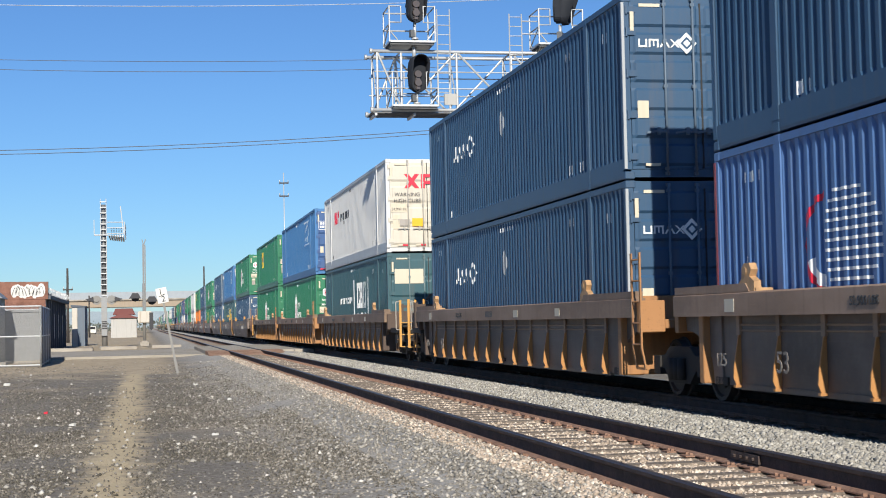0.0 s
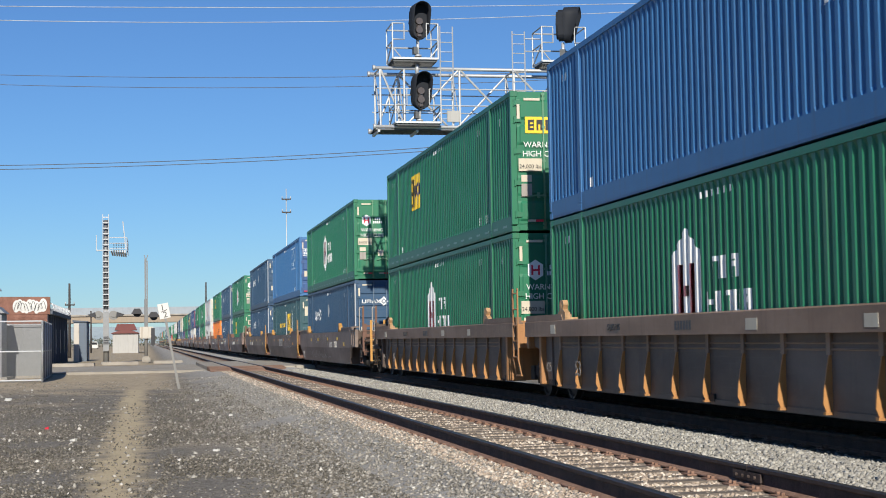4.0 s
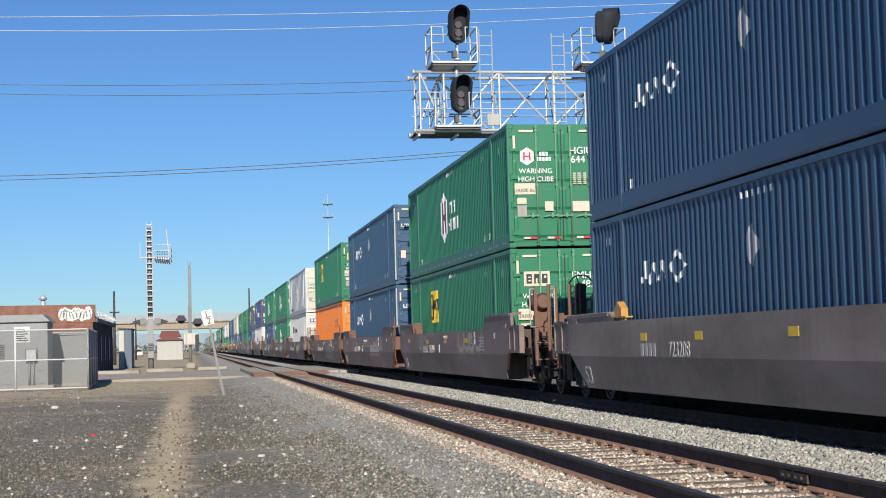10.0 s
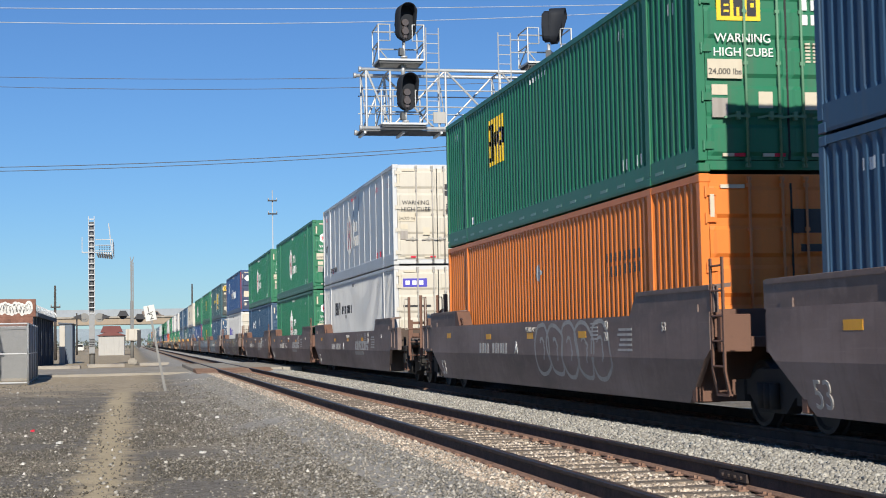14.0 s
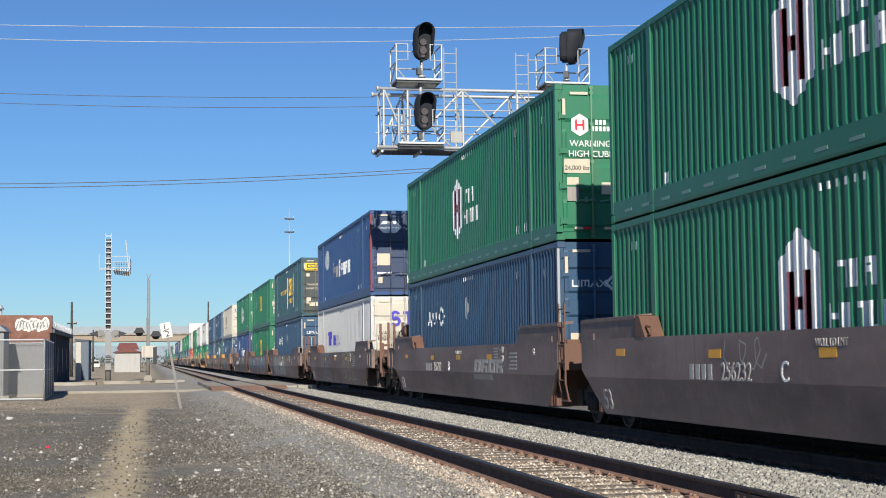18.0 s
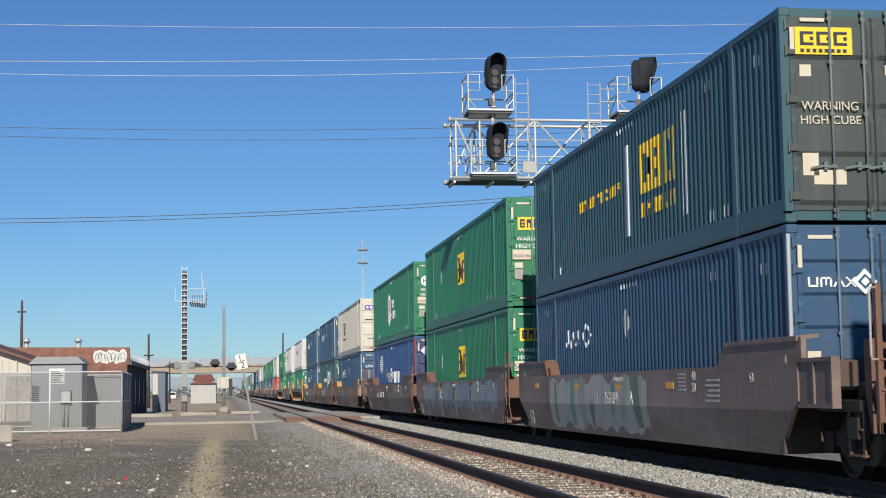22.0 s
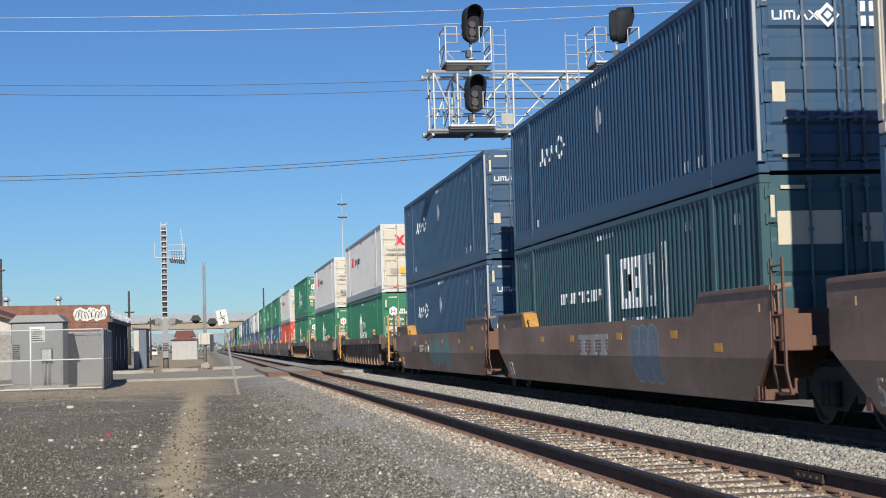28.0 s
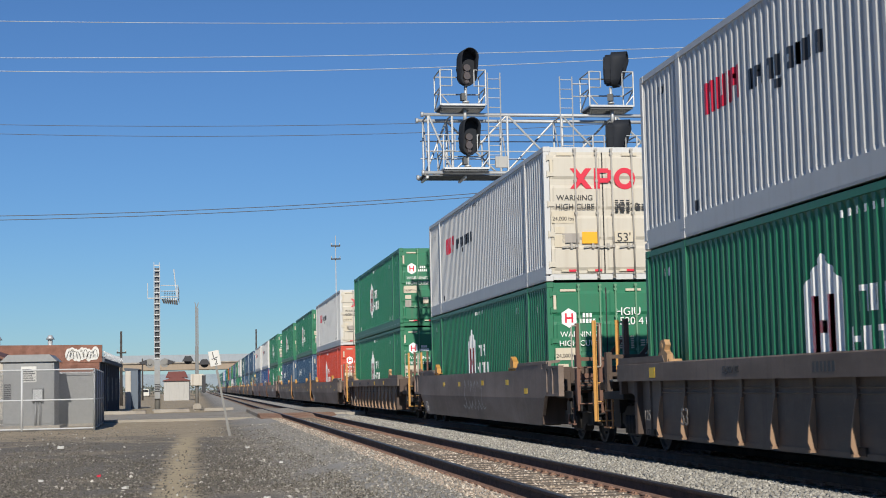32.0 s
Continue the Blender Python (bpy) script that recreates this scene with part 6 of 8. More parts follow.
def cage(parent, cx, z0, w=1.42, d=1.15, h=1.05, front=-0.95):
    y0, y1 = front, front + d
    bm = bm_new()
    box(bm, cx - w / 2, cx + w / 2, y0, y0 + 0.05, z0 - 0.06, z0)
    box(bm, cx - w / 2, cx + w / 2, y1 - 0.05, y1, z0 - 0.06, z0)
    box(bm, cx - w / 2, cx - w / 2 + 0.05, y0 + 0.05, y1 - 0.05, z0 - 0.06, z0)
    box(bm, cx + w / 2 - 0.05, cx + w / 2, y0 + 0.05, y1 - 0.05, z0 - 0.06, z0)
    part("cage_floor_frame", bm, M["galv"], parent, "steel rim of the cage floor")
    for k in range(24):
        bm = bm_new()
        xx = cx - w / 2 + 0.06 + k * (w - 0.14) / 23
        box(bm, xx, xx + 0.02, y0 + 0.05, y1 - 0.05, z0 - 0.04, z0 - 0.005)
        part("grating_bar", bm, M["dark_steel"], parent)
    for k in range(6):
        bm = bm_new()
        box(bm, cx - w / 2 + 0.02, cx + w / 2 - 0.02, y0 + 0.06 + k * 0.18, y0 + 0.10 + k * 0.18, z0 - 0.12, z0 - 0.06)
        part("cage_bearer", bm, M["dark_steel"], parent)

    def rod(p, q, r, name="cage_rail"):
        bm = bm_new()
        tube(bm, p, q, r, 6)
        part(name, bm, M["galv"], parent)
    r = 0.024
    for x in (cx - w / 2, cx + w / 2):
        for y in (y0, y1):
            rod((x, y, z0 - 0.05), (x, y, z0 + h), r, "cage_post")
        for z in (z0 + 0.5, z0 + h):
            rod((x, y0, z), (x, y1, z), r)
        rod((x, y0, z0 + 0.5), (x, y1, z0), 0.02)
    for z in (z0 + 0.05, z0 + 0.5, z0 + h):
        rod((cx - w / 2, y1, z), (cx + w / 2, y1, z), r)
    for s in (-1, 1):
        xa, xb = cx + s * w / 2, cx + s * (w / 2 - 0.36)
        bm = bm_new()
        path_tube(bm, [(xa, y0, z0 + h), (xb, y0, z0 + h), (xb, y0, z0 + h - 0.5), (xa, y0, z0 + h - 0.5)], r, 6)
        part("cage_frame", bm, M["galv"], parent)
        rod((xa, y0, z0 + 0.3), (xa - s * 0.25, y0, z0), 0.02)


def oval(bm, cx, cz, y0, y1, rx, rz, n=22, mi=0):
    """An upright slab with round ends."""
    pts = []
    for i in range(n):
        a = 2 * math.pi * i / n
        pts.append((cx + rx * math.cos(a), cz + (rz - rx) * (1 if math.sin(a) > 0 else -1) * (abs(math.sin(a)) > 1e-6) + rx * math.sin(a)))
    prism(bm, pts, 1, y0, y1, mi)


def signal_head(parent, x, z, yaw, foot):
    s = new("signal_head")
    s.parent = parent
    s.matrix_basis = pose(x, -0.75, z, 0, 0, yaw)
    tagged(s, "black oval colour-light signal head with a deep hood, unlit")
    bm = bm_new()
    oval(bm, 0, 0, 0.0, 0.05, 0.285, 0.57)
    part("backing", bm, M["signal_black"], s)
    bm = bm_new()
    oval(bm, 0, 0, 0.05, 0.30, 0.24, 0.50)
    bmesh.ops.bevel(bm, geom=[e for e in bm.edges if all(v.co.y > 0.2 for v in e.verts)], offset=0.06, segments=2, affect="EDGES")
    part("lamp_housing", bm, M["signal_black"], s)
    for dz in (0.0, -0.27):
        bm = bm_new()
        tube(bm, (0, -0.10, dz), (0, 0.0, dz), 0.105, 16, r2=0.12)
        part("lens", bm, M["lens"], s, "dim unlit lens in a short ring")
    bm = bm_new()
    box(bm, -0.085, 0.085, -0.06, 0.0, -0.50, 0.10)
    bmesh.ops.bevel(bm, geom=bm.edges[:], offset=0.03, segments=2, affect="EDGES")
    part("lamp_bracket", bm, M["lens"], s)
    # tunnel hood that follows the oval and runs out towards its foot
    bm = bm_new()
    n = 30
    rings = [[], [], [], []]
    for i in range(n + 1):
        a = math.radians(-75 + 330 * i / n)
        sa = math.sin(a)
        cz = 0.285 if sa > 0 else -0.285
        zz = cz + 0.285 * sa
        out = 0.44 * min(1.0, max(0.35, (zz + 0.85) / 0.95))
        for ring_, r, y in ((rings[0], 0.285, 0.0), (rings[1], 0.275, -out), (rings[2], 0.255, -out), (rings[3], 0.265, -0.004)):
            ring_.append(bm.verts.new((r * math.cos(a), y, cz + r * sa)))
    for p, q in zip(rings, rings[1:]):
        for i in range(n):
            bm.faces.new((p[i], p[i + 1], q[i + 1], q[i])).smooth = True
    part("hood", bm, M["signal_black"], s, "deep black hood")
    bm = bm_new()
    tube(bm, (0, 0.12, -0.55), (0, 0.12, foot), 0.05, 8)
    tube(bm, (0, 0.12, foot), (0, 0.12, foot + 0.06), 0.11, 10)
    part("stand", bm, M["galv"], s, "galvanised pipe stand")
    bm = bm_new()
    box(bm, -0.16, -0.03, 0.03, 0.20, foot + 0.08, foot + 0.30)
    part("junction_box", bm, M["dark_steel"], s, "small dark junction box")
    return s


def bridge_ladder(parent, x, z0, z1):
    bm = bm_new()
    for dx in (-0.2, 0.2):
        tube(bm, (x + dx, -0.6, z0), (x + dx, -0.6, z1), 0.02, 5)
    k = z0 + 0.15
    while k < z1:
        tube(bm, (x - 0.2, -0.6, k), (x + 0.2, -0.6, k), 0.014, 5)
        k += 0.3
    part("ladder", bm, M["galv"], parent, "slim access ladder")


M["lens"] = metal("signal_lens", (0.10, 0.085, 0.085), 0.3, 0.0, 0.4)
M["signal_black"] = paint("signal_black", (0.016, 0.019, 0.026), rough=0.65, dirt=0.1, dirt_col=(0.04, 0.04, 0.045), spec=0.2)
bridge = signal_bridge()
for cx, yaw in ((8.13, 8), (12.86, 64)):
    cage(bridge, cx, 9.80)
    cage(bridge, cx + 0.06, 7.82, h=1.0)
    signal_head(bridge, cx + 0.15, 10.95, yaw, -1.08)
    signal_head(bridge, cx + 0.17, 8.78, yaw, -0.92)
    bm = bm_new()
    tube(bm, (cx + 0.10, -0.62, 9.2), (cx + 0.10, -0.62, 9.8), 0.06, 8)
    part("riser_pipe", bm, M["galv"], bridge)
bridge_ladder(bridge, 9.17, 7.8, 10.85)
bridge_ladder(bridge, 11.48, 7.8, 10.75)
bm = bm_new()
box(bm, 9.15, 9.55, -0.68, -0.6, 7.85, 8.2)
part("plate", bm, M["pale_wall"], bridge, "weathered cream plate")


# ---- poles and wires ----
def pole(x, y, top, r, arms, label, lean=0.0, mat="wood_pole"):
    p = thing("utility_pole", label, "utility pole", "utility poles", pose(x, y, -0.6, 0, lean, 0))
    bm = bm_new()
    tube(bm, (0, 0, 0), (0, 0, top + 0.6), r, 10, r2=r * 0.62)
    part("shaft", bm, M[mat], p)
    for z, w, a in arms:
        bm = bm_new()
        box(bm, -w, w, -0.18, -0.06, z + 0.5, z + 0.64)
        o = part("crossarm", bm, M["wood_pole"], p)
        o.rotation_euler = (0, 0, radians(a))
        for k in (-1, 1):
            bm = bm_new()
            tube(bm, (k * w * 0.9, -0.12, z + 0.64), (k * w * 0.9, -0.12, z + 0.9), 0.06, 8, r2=0.035)
            i = part("insulator", bm, M["galv"], o)
    return p


pole(33.7, 75.0, 20.8, 0.24, [(18.9, 0.9, 15), (15.5, 1.0, -10)], "tall brown timber utility pole behind the train")
pole(14.6, 160.0, 17.3, 0.075, [(16.2, 0.5, 0), (14.8, 0.5, 0)], "slender distant utility pole beyond the train", mat="galv")
pole(-7.9, 160.0, 7.4, 0.17, [(5.2, 0.5, 20)], "short dark utility pole behind the brick building")
pole(-19.5, 150.0, 10.4, 0.18, [(9.3, 0.4, 0)], "grey utility pole behind the shed")
pole(12.5, 330.0, 14.0, 0.25, [], "distant grey pole beside the overpass")
pole(-8.6, 240.0, 6.2, 0.16, [(5.4, 0.8, 0)], "distant utility pole with one crossarm")


def wire_through(a, b, c, y, r, ends, label, mat="wire"):
    """A hanging wire through three points (x, z) in the plane y."""
    def z(x):
        t = 0.0
        for i, p in enumerate((a, b, c)):
            w = p[1]
            for j, q in enumerate((a, b, c)):
                if i != j:
                    w *= (x - q[0]) / (p[0] - q[0])
            t += w
        return t
    bm = bm_new()
    n = 40
    xs = [ends[0] + (ends[1] - ends[0]) * i / n for i in range(n + 1)]
    path_tube(bm, [(x, y, z(x)) for x in xs], r, 5)
    return tagged(part("wire", bm, M[mat]), label, "overhead wire", "overhead wires")


WL = "thin overhead wire slung across the tracks"
wire_through((-10, 19.42), (12.6, 19.73), (33.9, 20.5), 75.0, 0.016, (-46, 70), WL)
wire_through((-10, 17.58), (12.6, 18.10), (33.0, 19.0), 75.0, 0.018, (-46, 70), WL)
wire_through((-10, 16.93), (12.6, 17.41), (34.8, 19.0), 75.0, 0.018, (-46, 70), WL)
wire_through((-10, 14.28), (12.6, 14.53), (33.0, 15.7), 75.0, 0.014, (-46, 70), WL, "dark_wire")
wire_through((-10, 13.83), (12.6, 14.05), (34.9, 15.7), 75.0, 0.014, (-46, 70), WL, "dark_wire")
wire_through((-10, 9.78), (12.6, 10.76), (33.9, 12.9), 75.0, 0.019, (-46, 70), WL, "dark_wire")
wire_through((-10, 9.58), (12.6, 10.58), (33.9, 12.7), 75.0, 0.019, (-46, 70), WL, "dark_wire")


# ---- the yard side: crossing signals, cabinet, fence, sign ----
def tower():
    t = thing("crossing_mast", "tall galvanised crossing cantilever mast with ladder and flashers", "crossing signal", at=pose(-2.9, 110, -0.3))
    bm = bm_new()
    for x in (-0.2, 0.2):
        tube(bm, (x, 0, 3.6), (x, 0, 10.7), 0.028, 6)
    part("stile", bm, M["pale_galv"], t)
    for k in range(18):
        bm = bm_new()
        box(bm, -0.21, 0.21, -0.07, -0.02, 3.73 + 0.395 * k, 3.80 + 0.395 * k)
        part("rung", bm, M["pale_galv"], t)
    bm = bm_new()
    tube(bm, (0, 0.3, 0), (0, 0.3, 3.9), 0.21, 12, r2=0.2)
    box(bm, -0.35, 0.35, -0.05, 0.65, 0, 0.16)
    part("mast", bm, M["post_grey"], t)
    bm = bm_new()
    tube(bm, (0, 0.3, 3.9), (0, 0.3, 10.3), 0.2, 12, r2=0.17)
    part("upper_mast", bm, M["mast_grey"], t, "dark upper mast behind the ladder")
    bm = bm_new()
    box(bm, -0.2, 0.2, -0.06, 0.02, 0.9, 3.7)
    part("ladder_guard", bm, M["fence_grey"], t)
    bm = bm_new()
    for k in range(5):
        box(bm, -0.18, 0.18, -0.09, -0.06, 1.4 + 0.12 * k, 1.46 + 0.12 * k)
    part("vent", bm, M["logo_black"], t)
    # cantilever platform seen end on
    bm = bm_new()
    for k in range(7):
        box(bm, 0.35 + 0.16 * k, 0.45 + 0.16 * k, -1.0, 5.0, 8.0 - 0.02 * k, 8.06)
    for z in (8.15, 8.55, 8.95):
        tube(bm, (0.3, -1.0, z), (1.5, -1.0, z), 0.03, 6)
        tube(bm, (1.5, -1.0, z), (1.5, 5.0, z), 0.03, 6)
    for k in range(6):
        tube(bm, (1.5, -1.0 + 1.2 * k, 8.0), (1.5, -1.0 + 1.2 * k, 8.95), 0.03, 6)
    tube(bm, (1.42, -1.0, 8.2), (1.22, -1.0, 10.1), 0.04, 6)
    tube(bm, (-0.65, 0, 8.1), (0.3, 0, 8.1), 0.05, 6)
    tube(bm, (-0.65, 0, 8.1), (-0.65, 0, 9.2), 0.03, 6)
    part("platform", bm, M["pale_galv"], t, "small grated platform with railing")
    for k in range(5):
        for j in range(5):
            bm = bm_new()
            box(bm, 0.55 + 0.17 * k, 0.63 + 0.17 * k, -1.02, -1.0, 8.02 + 0.11 * j, 8.07 + 0.11 * j)
            part("grate_hole", bm, M["logo_black"], t)
    for s in (-1, 1):
        bm = bm_new()
        tube(bm, (s * 0.52, -0.05, 3.45), (s * 0.52, 0.18, 3.45), 0.33, 16)
        tube(bm, (s * 0.52, -0.12, 3.45), (s * 0.52, -0.05, 3.45), 0.15, 14)
        part("flasher", bm, M["post_grey"], t, "grey flasher housing")
        bm = bm_new()
        prism(bm, [(s * 0.72, 3.32), (s * 1.16, 3.42), (s * 1.30, 3.52), (s * 1.14, 3.56), (s * 0.75, 3.70)], 1, -0.22, 0.26)
        part("flasher_hood", bm, M["logo_black"], t, "black hood of a side-facing flasher")
    bm = bm_new()
    tube(bm, (-1.0, 0.1, 3.45), (1.0, 0.1, 3.45), 0.05, 8)
    part("crossbar", bm, M["galv"], t)


tower()


def gate_mast():
    g = thing("gate_mast", "crossing gate mast with raised arm, flashers and grey mechanism box", "crossing gate", at=pose(-0.1, 110, -0.3))
    bm = bm_new()
    tube(bm, (0, 0, 0), (0, 0, 4.6), 0.12, 10)
    part("post", bm, M["post_grey"], g)
    bm = bm_new()
    box(bm, 0.05, 0.14, -0.10, -0.02, 1.9, 7.35)
    part("gate_arm", bm, M["mast_grey"], g, "raised gate arm, edge on")
    bm = bm_new()
    box(bm, -0.09, 0.03, -0.14, -0.02, 1.9, 7.45)
    part("arm_support", bm, M["mast_grey"], g, "grey arm support")
    for s in (-1, 1):
        bm = bm_new()
        prism(bm, [(s * 0.02 + 0.02, 7.3), (s * 0.16 + 0.02, 7.75), (s * 0.11 + 0.02, 7.78), (s * 0.02 - 0.04, 7.35)] if s > 0 else [(-0.02, 7.3), (-0.14, 7.75), (-0.09, 7.78), (0.04, 7.35)], 1, -0.1, -0.04)
        part("arm_tip", bm, M["mast_grey"], g)
    bm = bm_new()
    box(bm, -0.45, 0.52, -0.35, 0.35, 1.75, 2.6)
    bmesh.ops.bevel(bm, geom=bm.edges[:], offset=0.05, segments=2, affect="EDGES")
    part("mechanism_box", bm, M["cream_wall"], g, "cream gate mechanism box")
    bm = bm_new()
    box(bm, 0.35, 0.62, -0.40, 0.1, 1.3, 2.5)
    part("counterweight", bm, M["logo_black"], g)
    for x, dz in ((-0.62, 0), (0.55, -0.25)):
        bm = bm_new()
        tube(bm, (x, 0.0, 3.6 + dz), (x, -0.12, 3.6 + dz), 0.30, 14)
        prism(bm, [(x - 0.42, 3.52 + dz), (x + 0.42, 3.52 + dz), (x + 0.2, 3.9 + dz), (x - 0.2, 3.9 + dz)], 1, -0.5, -0.1)
        part("flasher", bm, M["logo_black"], g, "black hooded flasher")
    bm = bm_new()
    box(bm, -0.3, 0.3, -0.3, 0.3, 0, 0.5)
    bmesh.ops.bevel(bm, geom=bm.edges[:], offset=0.1, segments=2, affect="EDGES")
    part("base", bm, M["concrete"], g)


gate_mast()


def half_sign():
    s = thing("distance_sign", "leaning white signpost with a black one-half plate", "track sign", at=pose(0.97, 48, -0.32, 0, -10.5, 0))
    bm = bm_new()
    box(bm, -0.036, 0.036, -0.03, 0.03, 0, 2.55)
    part("post", bm, M["post_grey"], s)
    bm = bm_new()
    box(bm, -0.042, 0.042, -0.035, 0.035, 0.02, 0.5)
    part("post_foot", bm, M["post_grey"], s, "stained foot of the post")
    bm = bm_new()
    box(bm, -0.17, 0.17, -0.045, -0.03, 2.28, 2.76)
    bmesh.ops.bevel(bm, geom=bm.edges[:], offset=0.006, segments=1, affect="EDGES")
    p = part("plate", bm, M["sign_white"], s)
    for txt, x, z in (("1", -0.03, 2.63), ("2", 0.02, 2.40)):
        o = part("lettering", text_mesh(txt, 0.26, M["logo_black"]), None, s)
        o.location = (x, -0.05, z)
    bm = bm_new()
    prism(bm, [(-0.10, 2.49), (0.10, 2.54), (0.10, 2.56), (-0.10, 2.51)], 1, -0.052, -0.04)
    part("fraction_bar", bm, M["logo_black"], s)


half_sign()


def cabinet():
    c = thing("signal_cabinet", "grey aluminium signal house with a peaked roof inside the fence", "equipment cabinet", at=pose(-7.1, 66, -0.3))
    bm = bm_new()
    box(bm, -1.05, 1.05, 0, 2.4, 0.12, 2.85)
    part("body", bm, M["cabinet"], c)
    bm = bm_new()
    prism(bm, [(-1.18, 2.82), (1.18, 2.82), (0.86, 3.12), (-0.86, 3.12)], 1, -0.12, 2.5)
    part("roof", bm, M["cabinet"], c, "peaked metal roof")
    bm = bm_new()
    box(bm, -0.98, 0.98, -0.03, 0, 0.2, 2.7)
    part("door", bm, M["cabinet"], c)
    bm = bm_new()
    box(bm, -0.32, 0.32, -0.06, -0.03, 1.95, 2.62)
    w = part("notice", bm, M["sign_white"], c, "white notice with unreadable lines")
    bm = bm_new()
    for k in range(6):
        box(bm, -0.26, 0.26 - 0.07 * (k % 3), -0.066, -0.06, 2.02 + 0.09 * k, 2.06 + 0.09 * k)
    part("notice_lines", bm, M["logo_black"], c)
    bm = bm_new()
    box(bm, 0.15, 0.62, -0.22, -0.03, 1.15, 1.68)
    part("meter_box", bm, M["dark_steel"], c, "dark-edged grey meter box")
    bm = bm_new()
    box(bm, 0.19, 0.58, -0.235, -0.22, 1.19, 1.64)
    part("meter_lid", bm, M["pale_galv"], c, "pale lid of the meter box")
    bm = bm_new()
    tube(bm, (0.3, -0.1, 0.1), (0.3, -0.1, 1.15), 0.05, 8)
    tube(bm, (0.48, -0.1, 0.1), (0.48, -0.1, 1.15), 0.04, 8)
    box(bm, -0.98, 0.98, -0.045, -0.03, 0.75, 0.78)
    part("conduit", bm, M["cabinet"], c)
    bm = bm_new()
    for k in range(8):
        box(bm, -1.06, -1.04, 0.3, 0.9, 1.6 + 0.08 * k, 1.64 + 0.08 * k)
        box(bm, -1.02, -0.72, -0.05, -0.03, 1.2 + 0.09 * k, 1.25 + 0.09 * k)
    part("louvre", bm, M["logo_black"], c)
    bm = bm_new()
    box(bm, -1.3, 1.3, -0.3, 2.7, -0.1, 0.12)
    part("slab", bm, M["concrete"], c)


cabinet()


def fence_run(name, a, b, h, label, posts, z=-0.3):
    f = thing(name, label, "chain-link fence", "chain-link fence around the cabinet")
    a, b = Vector((*a, z)), Vector((*b, z))
    d = b - a
    L = d.length
    u = d / L
    for k in range(posts + 1):
        p = a + u * (L * k / posts)
        bm = bm_new()
        tube(bm, p, p + Vector((0, 0, h)), 0.04, 8)
        part("post", bm, M["pale_galv"], f)
    for zz in (0.08, h * 0.5, h - 0.03):
        bm = bm_new()
        tube(bm, a + Vector((0, 0, zz)), b + Vector((0, 0, zz)), 0.028, 6)
        part("rail", bm, M["pale_galv"], f)
    verts, faces = [], []
    n_ = Vector((-u.y, u.x, 0))
    st = 0.055
    k = -h
    r = 0.0042
    while k < L:
        for s in (1, -1):
            s0, s1 = max(0, k), min(L, k + h)
            if s1 - s0 < 0.05:
                continue
            z0, z1 = (s0 - k, s1 - k) if s > 0 else (h - (s0 - k), h - (s1 - k))
            p, q = a + u * s0 + Vector((0, 0, z0)), a + u * s1 + Vector((0, 0, z1))
            w = Vector((0, 0, 1)).cross(u).normalized() * r
            t = (q - p).normalized().cross(n_).normalized() * r
            i = len(verts)
            verts += [p + t, p + w, p - t, p - w, q + t, q + w, q - t, q - w]
            faces += [(i, i + 1, i + 5, i + 4), (i + 1, i + 2, i + 6, i + 5), (i + 2, i + 3, i + 7, i + 6), (i + 3, i, i + 4, i + 7)]
        k += st
    me = bpy.data.meshes.new("wire_mesh")
    me.from_pydata([tuple(v) for v in verts], [], faces)
    me.materials.append(M["fence_grey"])
    part("wire_mesh", me, None, f, "woven galvanised wire mesh", kind="stuff")
    return f


bm = bm_new()
box(bm, -1.0, 1.0, 0, 1.6, 0.1, 2.25)
box(bm, -1.06, 1.06, -0.05, 1.65, 2.25, 2.33)
box(bm, -0.02, 0.02, -0.02, 0, 0.2, 2.2)
c2 = part("battery_cabinet", bm, M["cabinet"])
c2.matrix_basis = pose(-5.45, 69.0, -0.3)
tagged(c2, "plain grey metal cabinet behind the fence mesh", "equipment cabinet")
bm = bm_new()
box(bm, -1.15, 1.15, -0.15, 1.75, -0.1, 0.1)
part("slab", bm, M["concrete"], c2)
fence_run("fence", (-9.6, 61.0), (-4.05, 61.0), 2.42, "galvanised chain-link fence facing the yard", 2)
fence_run("fence", (-4.05, 61.0), (-4.35, 71.5), 2.42, "galvanised chain-link fence along the yard's edge", 4)
fence_run("fence", (-4.35, 71.5), (-10.0, 71.5), 2.42, "galvanised chain-link fence behind the cabinet", 3)


